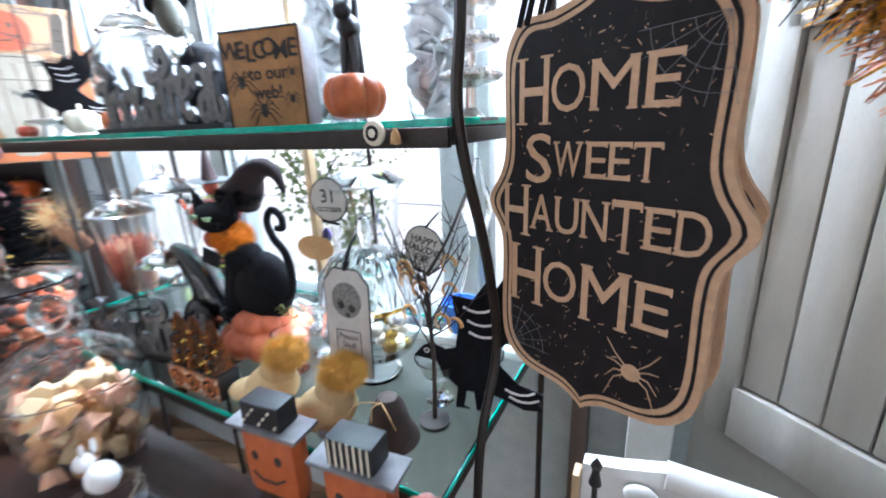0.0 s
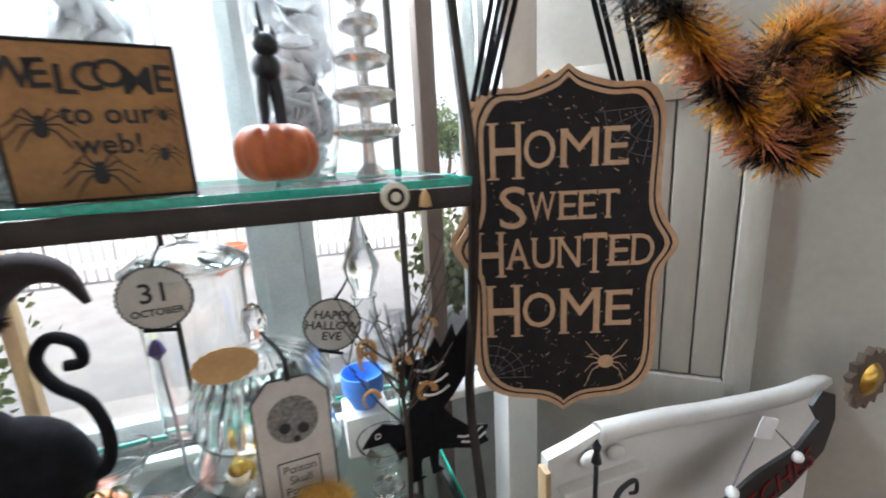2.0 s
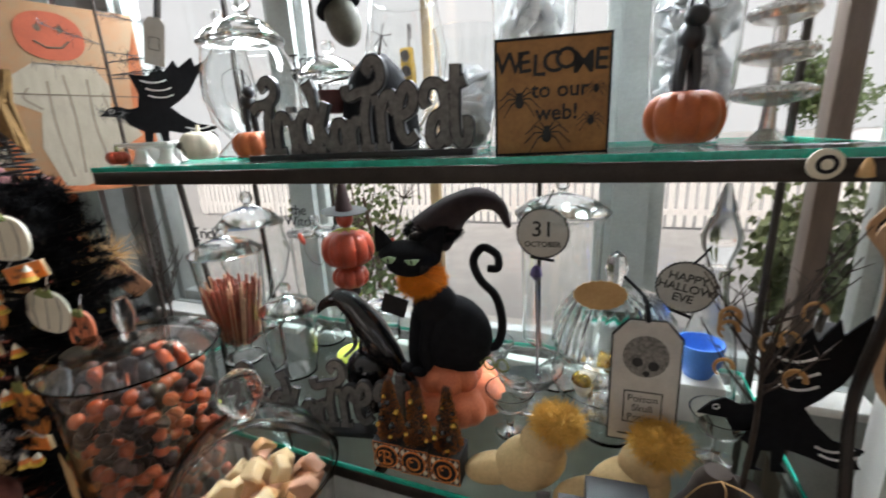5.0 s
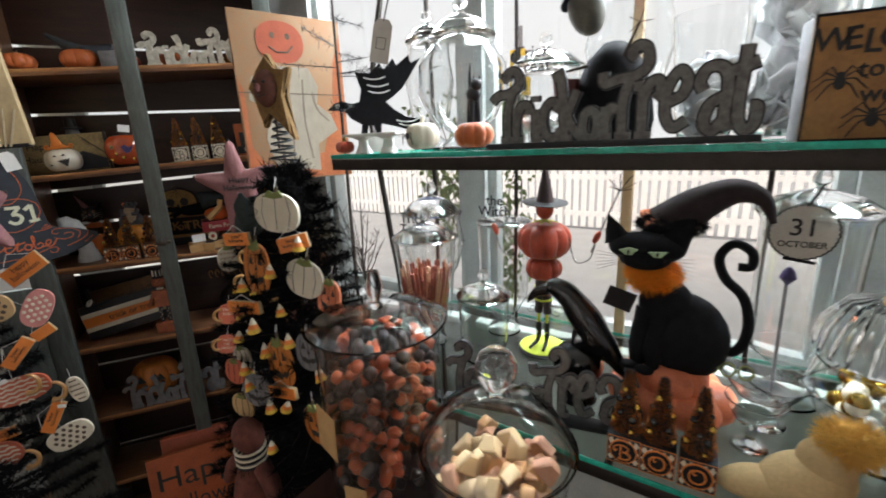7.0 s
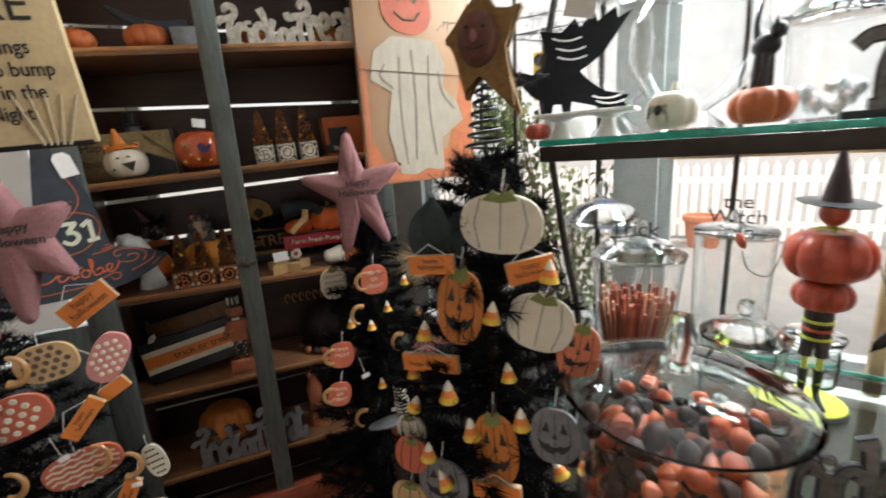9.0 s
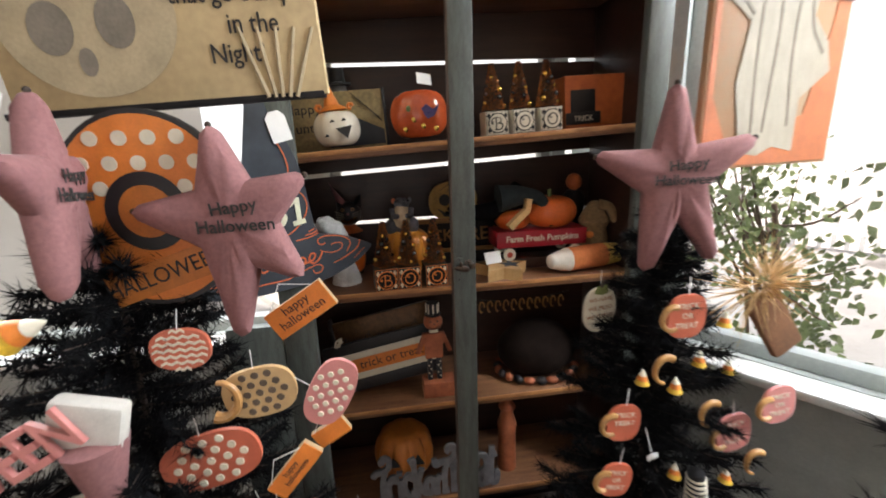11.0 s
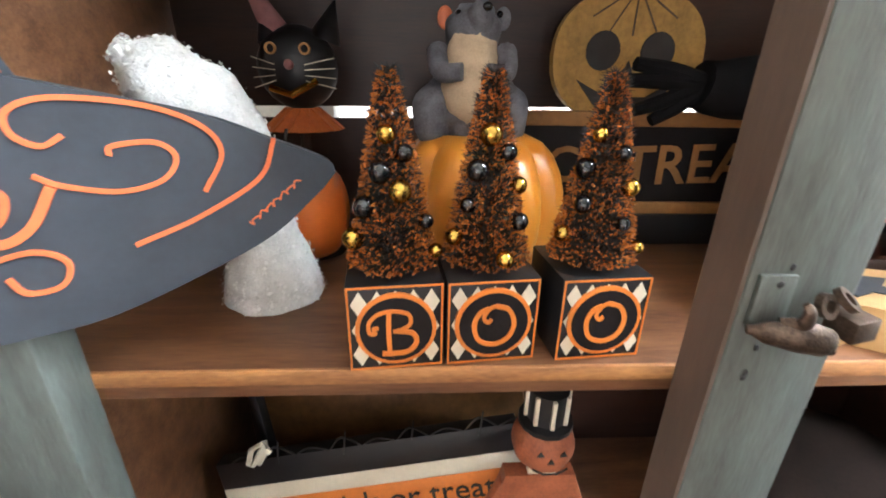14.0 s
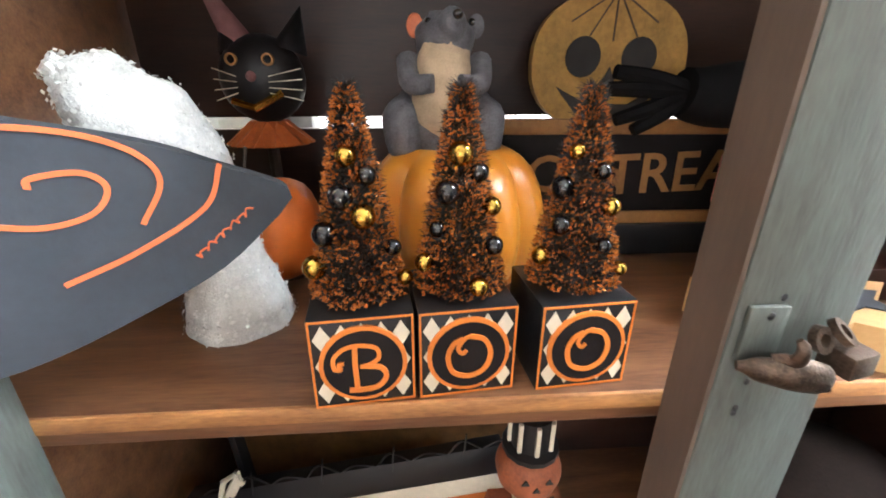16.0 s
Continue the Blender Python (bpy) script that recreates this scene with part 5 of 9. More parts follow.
tail = [(0.06, 0.01, 0.16), (0.105, 0.0, 0.165), (0.12, 0, 0.215), (0.108, 0, 0.275), (0.075, 0, 0.31), (0.062, 0, 0.35), (0.082, 0, 0.378), (0.11, 0, 0.365), (0.112, 0, 0.338), (0.092, 0, 0.335)]
part("tail", tube(BM(), curve_pts(tail, 5), 0.0095, 0.008, 10), M_BLACKFELT, t)
bm = BM()
for i in range(3):
    tube(bm, [(0.07 + i * 0.028 + 0.012 * math.cos(k * 0.5), -0.03 + 0.006 * k * 0.2, 0.135 + 0.016 * math.sin(k * 0.5)) for k in range(13)], 0.0022, seg=5)
part("vine", bm, M_GREENLEAF, t)
part("tag", box(BM(), (-0.1, -0.05, 0.255), (0.055, 0.001, 0.042), 0, (0, 18, 10)), M_SIGNBLK, t)

# crow on a ball
t = thing("crow_figurine", FW @ pose(0.605, 0.12, ZL), "glossy black resin crow perched on a ball", "figurine")
part("ball", blob(BM(), (0.0, 0.0, 0.085), 0.056), M_BLACKGLOSS, t)
part("base", lathe(BM(), [(0, 0), (0.045, 0), (0.04, 0.012), (0.022, 0.035), (0, 0.035)], 20), M_BLACKGLOSS, t)
part("body", swell(BM(), curve_pts([(-0.074, -0.008, 0.252), (-0.055, -0.008, 0.26), (-0.025, -0.005, 0.243), (0.012, 0, 0.195), (0.05, 0, 0.145), (0.085, 0, 0.105), (0.115, 0, 0.072)], 5), [0.011, 0.022, 0.027, 0.035, 0.029, 0.017, 0.008], 20), M_BLACKGLOSS, t)
part("beak", swell(BM(), curve_pts([(-0.07, -0.009, 0.254), (-0.092, -0.011, 0.245), (-0.108, -0.012, 0.23), (-0.118, -0.013, 0.213)], 4), [0.015, 0.012, 0.008, 0.001], 12), M_BLACKGLOSS, t, "long curved beak")
for y in (-0.031, 0.029):
    for k in range(3):
        part("wing_feather", swell(BM(), curve_pts([(-0.005 + k * 0.008, y * 0.95, 0.222 - k * 0.018), (0.03, y, 0.178 - k * 0.014), (0.085 - k * 0.012, y * 0.5, 0.105 + k * 0.004)], 4), [0.006, 0.012, 0.004], 10, 0.4), M_BLACKGLOSS, t)
part("eye", blob(BM(), (-0.06, -0.031, 0.266), 0.003, u=8, v=6), M_GREY, t)
for x in (-0.006, 0.02):
    part("leg", tube(BM(), [(x, -0.012, 0.175), (x - 0.004, -0.018, 0.137)], 0.005, 0.004, 8), M_BLACKGLOSS, t)

# pumpkin witch on thin legs
t = thing("witch_figurine", FW @ pose(0.455, 0.30, ZL), "orange pumpkin witch on striped legs and lime base", "figurine")
part("base", lathe(BM(), [(0, 0), (0.066, 0), (0.068, 0.004), (0.062, 0.01), (0, 0.01)], 36), M_BLACK, t)
part("base_top", lathe(BM(), [(0, 0.010), (0.063, 0.010), (0.062, 0.012), (0, 0.013)], 36), M_LIME, t, "lime green painted base")
for x in (-0.012, 0.012):
    part("leg", tube(BM(), [(x, 0, 0.05), (x, 0, 0.12)], 0.005), M_LIME, t)
    part("boot", tube(BM(), curve_pts([(x, 0, 0.082), (x, 0, 0.03), (x * 1.6, -0.045, 0.018)], 4), 0.009, 0.004), M_BLACK, t)
    part("trouser", tube(BM(), [(x, 0, 0.11), (x * 0.8, 0, 0.215)], 0.011, 0.014), mat("dark_stripe", (0.05, 0.03, 0.03), 0.6), t)
for z, mt in ((0.15, M_LIME), (0.168, M_RED), (0.185, M_LIME)):
    part("stripe", lathe(BM(), [(0.022, 0), (0.025, 0), (0.025, 0.005), (0.022, 0.005)], 16, pose(0, 0, z), closed=True), mt, t)
part("lower_pumpkin", gourd(BM(), 0.049, 0.068, 9, (0, 0, 0.206)), M_RED, t)
part("upper_pumpkin", gourd(BM(), 0.071, 0.108, 10, (0, 0, 0.264)), M_RED, t)
part("head", blob(BM(), (0, 0, 0.40), (0.023, 0.022, 0.026)), M_RED, t)
bm = BM()
for k in range(7):
    a = k * 0.9
    slab(bm, [(-0.008, 0), (0.008, 0), (0.0, 0.036)], 0.002, 0, pose(0, 0, 0.372, 0, 0, math.degrees(a)) @ pose(0, 0, 0, 100, 0, 0))
part("leaf_collar", bm, M_LIME, t)
part("hat_brim", lathe(BM(), [(0, 0), (0.058, 0.004), (0.06, 0.006), (0.02, 0.008), (0, 0.008)], 30, pose(0, 0, 0.414, 3, 4, 0)), M_BLACK, t)
part("hat_cone", lathe(BM(), [(0.023, 0), (0.02, 0.02), (0.012, 0.06), (0.004, 0.1), (0, 0.108)], 20, pose(0, 0, 0.418)), mat("dark_brown_hat", (0.06, 0.03, 0.03), 0.6), t)
for sgn in (-1, 1):
    part("arm_wire", tube(BM(), curve_pts([(sgn * 0.065, 0, 0.33), (sgn * 0.085, -0.005, 0.27), (sgn * 0.12, -0.01, 0.28), (sgn * 0.135, -0.012, 0.32)], 5), 0.0012, seg=5), M_IRON, t)
    part("glove", blob(BM(), (sgn * 0.138, -0.012, 0.34), (0.008, 0.006, 0.018), (0, sgn * 25, 0)), M_RED, t)
part("broomstick", tube(BM(), [(0.125, -0.012, 0.3), (0.185, -0.012, 0.46)], 0.002), M_GREY, t)
bm = BM()
for k in range(24):
    tube(bm, [(0.185, -0.012, 0.455), (0.19 + 0.03 * math.cos(k * 0.9), -0.012 + 0.02 * math.sin(k * 1.7), 0.475 + 0.02 * math.sin(k * 0.9))], 0.0009, 0.0005, 4)
part("broom", bm, M_TWIG, t)
for sgn in (-1, 1):
    part("curl", tube(BM(), [(sgn * (0.028 + 0.009 * k * 0.12 + 0.01 * math.cos(k * 0.7)), 0, 0.115 + 0.01 * math.sin(k * 0.7)) for k in range(10)], 0.001, seg=4), M_IRON, t)

# second letter sign and orange trees near the front edge
cutout_word(FW @ pose(0.55, 0.0, ZL, 0, 0, 12), "Trick or Treat", 0.155, M_LETTER, "dark antiqued Trick or Treat letter sign on a black base", 0.40)
for i, a in enumerate((0.735, 0.79, 0.85)):
    boo_tree(FW @ pose(a, -0.022, ZL, 0, 0, 3), "BOO"[i], h=0.115, seed=20 + i)

# plush ghosts with yellow hair, bell, pumpkins with hats
def plush(m, label, lean):
    t = thing("plush_figure", m, label, "plush toy", "plush figures")
    bm = BM()
    blob(bm, (-0.01, 0, 0.046), (0.066, 0.044, 0.046), (0, -25, 0))
    blob(bm, (-0.07, 0, 0.026), (0.055, 0.03, 0.026), (0, -12, 0))
    blob(bm, (0.012, 0, 0.088), (0.038, 0.034, 0.038))
    part("body", bm, M_PLUSH, t)
    h = part("head", blob(BM(), (0.02 + lean * 1.6, 0, 0.125), (0.034, 0.032, 0.028)), M_YELLOW, t, "tufted yellow hair")
    fur("hair", (0.02 + lean * 1.6, 0, 0.128), (0.034, 0.032, 0.024), 1500, 0.02, M_YELLOW, h, 9)
    part("patch", box(BM(), (0.012, -0.054, 0.03), (0.022, 0.004, 0.02), 0.001, (10, 0, 0)), M_GREY, t)


plush(FW @ pose(1.0, 0.0, ZL, 0, 0, 10), "cream plush figure with tufted yellow hair", 0.01)
plush(FW @ pose(1.155, -0.005, ZL, 0, 0, 14), "second cream plush figure with yellow hair", 0.008)
t = thing("bell_ornament", FW @ pose(1.27, 0.02, ZL), "dark brown metal bell tied with twine", "ornament")
part("bell", lathe(BM(), [(0, 0.09), (0.018, 0.088), (0.03, 0.07), (0.04, 0.03), (0.055, 0.0), (0.051, 0.0), (0.036, 0.03), (0, 0.08)], 28), mat("rusty_bell", (0.07, 0.05, 0.04), 0.6, 0.5), t)
bm = BM()
for k in range(3):
    tube(bm, curve_pts([(0.0, -0.02, 0.088), (0.03 - k * 0.03, -0.045, 0.095), (0.05 - k * 0.05, -0.05, 0.07)], 4), 0.0012, seg=5)
part("twine", bm, M_KRAFT, t)
for a, b, mt, hat in ((1.125, -0.115, M_ORANGE, 0), (1.315, -0.12, M_ORANGE, 1)):
    t = thing("pumpkin_head_block", FW @ pose(a, b, ZT, 0, 0, 5), "orange wooden pumpkin head with a black and white hat", "decoration", "wooden pumpkin heads")
    part("head", box(BM(), (0, 0, 0.18), (0.12, 0.045, 0.14), 0.02), mt, t)
    part("stand", box(BM(), (0, 0, 0.055), (0.07, 0.05, 0.11), 0.004), M_TWIG, t)
    for x in (-0.025, 0.025):
        part("eye", blob(BM(), (x, -0.0225, 0.2), (0.008, 0.002, 0.01), u=10, v=6), M_INK, t)
    part("mouth", tube(BM(), [(-0.035, -0.0225, 0.165), (-0.015, -0.0235, 0.152), (0.015, -0.0235, 0.152), (0.035, -0.0225, 0.165)], 0.0025, seg=5), M_INK, t)
    part("hat_brim", box(BM(), (0, 0, 0.255), (0.15, 0.06, 0.008), 0.002), M_GREY, t)
    part("hat_crown", box(BM(), (0, 0, 0.282), (0.08, 0.045, 0.046), 0.003), M_BLACK, t)
    for i in range(7):
        if hat:
            part("hat_stripe", box(BM(), (-0.033 + i * 0.011, -0.0235, 0.282), (0.004, 0.001, 0.044)), M_CREAM, t)
        else:
            part("hat_dot", blob(BM(), (-0.033 + i * 0.011, -0.0235, 0.27 + 0.012 * (i % 3)), 0.003, u=8, v=5), M_CREAM, t)
t = thing("pumpkin", FW @ pose(1.43, -0.13, ZT + 0.17), "small pink pumpkin on the table", "pumpkin")
part("body", gourd(BM(), 0.042, 0.065, 8), mat("pink_clay", (0.62, 0.26, 0.22), 0.5), t)
part("stand", lathe(BM(), [(0, -0.17), (0.03, -0.17), (0.02, 0.004), (0, 0.004)], 16), M_GREY, t)

# black crow board and twig tree
crow_board(FW @ pose(1.385, 0.156, ZL, 0, 0, 10), 0.258, 0.30, "flat black crow cut-out with slit wing and tail")
def twig_tree(m, h, spread, n, label, seed, charms=True):
    rnd = random.Random(seed)
    t = thing("twig_tree", m, label, "decoration", "twig trees")
    part("base", lathe(BM(), [(0, 0), (0.03, 0), (0.03, 0.008), (0, 0.012)], 20), M_IRON, t)
    part("stem", tube(BM(), curve_pts([(0, 0, 0), (0.004, 0, h * 0.3), (-0.006, 0, h * 0.62)], 5), 0.005, 0.003, 7), M_TWIG, t)
    for i in range(n):
        z = h * rnd.uniform(0.33, 0.62)
        a = rnd.uniform(0, 6.28)
        e = Vector((math.cos(a) * spread, math.sin(a) * spread * 0.5, h * rnd.uniform(0.16, 0.42)))
        bm = BM()
        tube(bm, curve_pts([(0, 0, z), Vector((0, 0, z)) + e * 0.5 + Vector((0, 0, -0.012)), Vector((0, 0, z)) + e], 4), 0.0022, 0.0008, 5)
        for k in range(3):
            s = Vector((0, 0, z)) + e * rnd.uniform(0.4, 0.9)
            tube(bm, [s, s + Vector((rnd.uniform(-0.03, 0.03), rnd.uniform(-0.02, 0.02), rnd.uniform(0.01, 0.04)))], 0.0011, 0.0005, 4)
        part("twig", bm, M_TWIG, t)
        if charms and i % 2 == 0:
            c = Vector((0, 0, z)) + e * 0.55
            part("charm", tube(BM(), [c + Vector((0.013 * math.cos(k * 0.42), 0, -0.02 + 0.015 * math.sin(k * 0.42))) for k in range(11)], 0.004, 0.002, 6), M_CARAMEL, t, "caramel crescent moon charm")
    return t


twig_tree(FW @ pose(1.325, 0.09, ZL), 0.5, 0.09, 18, "dark twig tree hung with crescent moon charms", 2)
twig_tree(FW @ pose(-0.06, 0.14, ZL), 0.45, 0.08, 14, "bare dark twig tree beside the jars", 7, False)

# ---- big candy jars on the table ----
t = jar(FW @ pose(0.25, -0.148, ZT), [(0, 0), (0.118, 0), (0.126, 0.008), (0.13, 0.05), (0.132, 0.335), (0.14, 0.385)],
        [(0, 0.002), (0.134, 0.002), (0.15, 0.005), (0.153, 0.01), (0.143, 0.018), (0.105, 0.03), (0.055, 0.038), (0.018, 0.042), (0.011, 0.05), (0.014, 0.062), (0.019, 0.082), (0.012, 0.118), (0, 0.122)], "large glass jar of orange and black chocolate candies")


def kiss():
    return lathe(BM(), [(0, -0.008), (0.011, -0.007), (0.0145, -0.001), (0.012, 0.006), (0.006, 0.011), (0, 0.015)], 12)


M_CANDY = [mat("orange_candy", (0.42, 0.07, 0.016), 0.35, scale=40, var=0.1), mat("dark_candy", (0.024, 0.019, 0.02), 0.35, scale=40), mat("brown_foil_candy", (0.05, 0.024, 0.018), 0.3, scale=40), mat("orange_candy_pale", (0.44, 0.095, 0.03), 0.4, scale=40, var=0.1)]
spill(t, "candy", 0.112, 0.02, 0.29, 310, kiss, M_CANDY, 3)
spill(t, "candy", 0.112, 0.275, 0.345, 130, kiss, M_CANDY, 4)
part("label", box(BM(), (-0.035, -0.1345, 0.19), (0.075, 0.001, 0.1), 0, (0, 3, -14)), M_KRAFT, t, "plain kraft paper label")
part("label", box(BM(), (0.03, -0.1335, 0.05), (0.05, 0.001, 0.07), 0, (0, 0, 14)), M_KRAFT, t)
t = jar(FW @ pose(0.543, -0.17, ZT), [(0, 0), (0.09, 0), (0.1, 0.01), (0.125, 0.1), (0.13, 0.215)],
        [(0.0, 0.09), (0.06, 0.085), (0.1, 0.06), (0.124, 0.02), (0.127, 0.003), (0.142, 0.003), (0.143, 0.009), (0.13, 0.028), (0.105, 0.066), (0.06, 0.098), (0.022, 0.108), (0.016, 0.118), (0.026, 0.13), (0.036, 0.15), (0.037, 0.166), (0.028, 0.186), (0.012, 0.198), (0, 0.2)], "wide glass jar with ball-knobbed lid, full of caramel wedges")


def wedge():
    bm = slab(BM(), [(-0.026, -0.016), (0.026, -0.016), (0.012, 0.018), (-0.012, 0.018)], 0.024, -0.012)
    bmesh.ops.bevel(bm, geom=bm.edges[:], offset=0.003, segments=1, affect="EDGES")
    return bm


spill(t, "caramel", 0.095, 0.03, 0.2, 95, wedge, [mat("caramel_tan", (0.50, 0.25, 0.09), 0.5, scale=40, var=0.12), mat("caramel_pink", (0.54, 0.27, 0.16), 0.5, scale=40, var=0.12), mat("caramel_cream", (0.60, 0.42, 0.22), 0.5, scale=40, var=0.08)], 6)
# small white animal and oddments in front
t = thing("rabbit_figurine", FW @ pose(0.755, -0.235, ZT), "small white plush rabbit on a twig nest", "figurine")
bm = BM()
blob(bm, (0, 0, 0.09), (0.036, 0.028, 0.03)), blob(bm, (-0.035, -0.01, 0.118), (0.02, 0.018, 0.018))
for y in (-0.01, 0.01):
    blob(bm, (-0.03, y, 0.145), (0.006, 0.005, 0.02), (0, 15, 0))
part("body", bm, M_TAGPAPER, t)
bm = BM()
rnd = random.Random(12)
for k in range(60):
    a = rnd.uniform(0, 6.28)
    tube(bm, [(0.06 * math.cos(a), 0.06 * math.sin(a), rnd.uniform(0.005, 0.06)), (0.06 * math.cos(a + 1.2), 0.06 * math.sin(a + 1.2), rnd.uniform(0.005, 0.07))], 0.0025, 0.001, 4)
part("nest", bm, M_BARK, t)
t = thing("scarecrow_toy", FW @ pose(0.9, -0.25, ZT), "small orange yarn toy with a dotted black hat", "toy")
bm = BM()
for x, z, r in ((0, 0.05, 0.035), (-0.04, 0.06, 0.016), (0.04, 0.06, 0.016), (-0.02, 0.02, 0.02), (0.02, 0.02, 0.02)):
    blob(bm, (x, 0, z), r)
part("body", bm, M_ORANGE, t)
fur("yarn", (0, 0, 0.05), (0.037, 0.037, 0.037), 500, 0.014, M_ORANGE, t, 3)
part("hat", lathe(BM(), [(0.0, 0.0), (0.034, 0), (0.03, 0.02), (0.01, 0.07), (0, 0.075)], 16, pose(0.02, 0, 0.08, 0, 20, 0)), M_BLACK, t)

# ---- black feather trees and their ornaments ----
def feather_tree(m, h, r, label, seed, low=0.1, needles=16000, branches=90, full=0.7):
    """An artificial tree of black bottle-brush branches; needles thick along each branch."""
    rnd = random.Random(seed)
    t = thing("black_tree", m, label, "artificial tree", "black feather trees")
    part("trunk", tube(BM(), [(0, 0, 0), (0, 0, h)], 0.012, 0.003, 8), M_TWIG, t)
    part("foot", lathe(BM(), [(0, 0), (0.07, 0), (0.06, 0.02), (0.015, 0.03), (0, 0.03)], 16), M_TWIG, t)
    v, f = [], []
    for i in range(branches):
        q = (i + rnd.random()) / branches
        z = h * (low + (0.98 - low) * q)
        ln = r * (1 - q) ** full * rnd.uniform(0.72, 1.12) + 0.035
        a = i * 2.4 + rnd.uniform(-0.3, 0.3)
        d = Vector((math.cos(a), math.sin(a), rnd.uniform(0.0, 0.3)))
        s = Vector((0, 0, z))
        part("branch", tube(BM(), [s, s + d * ln * 0.6, s + d * ln + Vector((0, 0, 0.01))], 0.0025, 0.001, 5), M_TWIG, t)
        for k in range(int(needles / branches * (0.5 + ln / r))):
            w = rnd.uniform(0.06, 1.02)
            p = s + d * ln * w
            g = (d * 0.5 + Vector((rnd.gauss(0, 0.7), rnd.gauss(0, 0.7), rnd.gauss(0, 0.7)))).normalized() * rnd.uniform(0.02, 0.042)
            e = g.orthogonal().normalized() * rnd.uniform(0.0009, 0.0017)
            o = g.cross(e).normalized() * 0.0012
            b = len(v)
            v += [p - e, p + e, p + o, p + g]
            f += [(b, b + 1, b + 3), (b + 1, b + 2, b + 3), (b + 2, b, b + 3)]
    me = bpy.data.meshes.new("needles")
    me.from_pydata([tuple(q) for q in v], [], f)
    tagged(part("needles", me, M_NEEDLE, t, smooth=False), kind="stuff")
    return t


def string(t, z):
    part("string", tube(BM(), [(0, 0.002, z), (0.003, 0.006, z + 0.03)], 0.0008, seg=4), M_TAGPAPER, t)


def flat_pumpkin(m, rx, rz, material, label, face=False, leaf=True, lines=True):
    t = thing("pumpkin_ornament", m, label, "ornament", "wooden pumpkin ornaments")
    part("body", slab(BM(), oval(rx, rz), 0.006), material, t)
    if lines:
        for x in (-0.5, 0, 0.5):
            part("rib_line", tube(BM(), [(x * rx * (1 + 0.3 * (1 - abs(u))), -0.0002, u * rz * 0.85) for u in (-1, -0.5, 0, 0.5, 1)], 0.0009, seg=4), M_INK, t)
    if leaf:
        part("leaf", slab(BM(), [(-rx * 0.45, rz * 0.78), (-rx * 0.2, rz * 1.12), (0.0, rz * 0.95), (rx * 0.25, rz * 1.15), (rx * 0.4, rz * 0.8), (0, rz * 0.7)], 0.004, -0.004), M_GREENLEAF, t)
        part("stem", tube(BM(), [(0, 0.002, rz * 0.9), (rx * 0.12, 0.002, rz * 1.3)], 0.004, 0.003, 6), M_BARK, t)
    if face:
        for x in (-0.38, 0.38):
            part("eye", slab(BM(), [(x * rx - rx * 0.16, rz * 0.18), (x * rx + rx * 0.16, rz * 0.18), (x * rx * 0.85, rz * 0.58)], 0.001, -0.0012), M_INK, t, smooth=False)
        part("nose", slab(BM(), [(-rx * 0.12, -rz * 0.05), (rx * 0.12, -rz * 0.05), (0, rz * 0.18)], 0.001, -0.0012), M_INK, t, smooth=False)
        top = [(-0.72, -0.12), (-0.4, -0.3), (-0.28, -0.24), (-0.16, -0.36), (0.0, -0.38), (0.14, -0.36), (0.2, -0.26), (0.36, -0.32), (0.72, -0.12)]
        bot = [(0.45, -0.5), (0.25, -0.6), (0.2, -0.5), (0.02, -0.55), (0.0, -0.64), (-0.3, -0.58), (-0.5, -0.48)]
        part("mouth", slab(BM(), [(x * rx, z * rz) for x, z in top + bot], 0.001, -0.0012), M_INK, t, smooth=False)
    string(t, rz * 1.1)
    return t


M_JACK = mat("jack_orange", (0.60, 0.19, 0.03), 0.5, scale=40, var=0.15)
M_DOTRED = mat("coral_paint", (0.55, 0.13, 0.07), 0.5, scale=40, var=0.08)
M_DOTPINK = mat("rose_paint", (0.62, 0.24, 0.22), 0.5, scale=40, var=0.08)
M_TAN = mat("tan_paint", (0.55, 0.36, 0.17), 0.5, scale=40, var=0.1)


def candy_corn(m, s, label="small candy corn ornament in white, orange and yellow"):
    t = thing("candy_corn_ornament", m, label, "ornament", "candy corn ornaments")
    r = s * 0.45
    for nm, mt, a, b in (("tip", M_CREAM, 0.62, 1.0), ("middle", M_ORSIGN, 0.3, 0.62), ("base", mat("corn_yellow", (0.8, 0.5, 0.05), 0.45), 0.0, 0.3)):
        part(nm, lathe(BM(), [(0, a * s), (r * (1.05 - a * 0.8), a * s), (r * (1.05 - b * 0.8) * (0.9 if b < 1 else 0.6), b * s), (0, b * s + (0.1 * s if b == 1 else 0))], 14), mt, t)
    return t


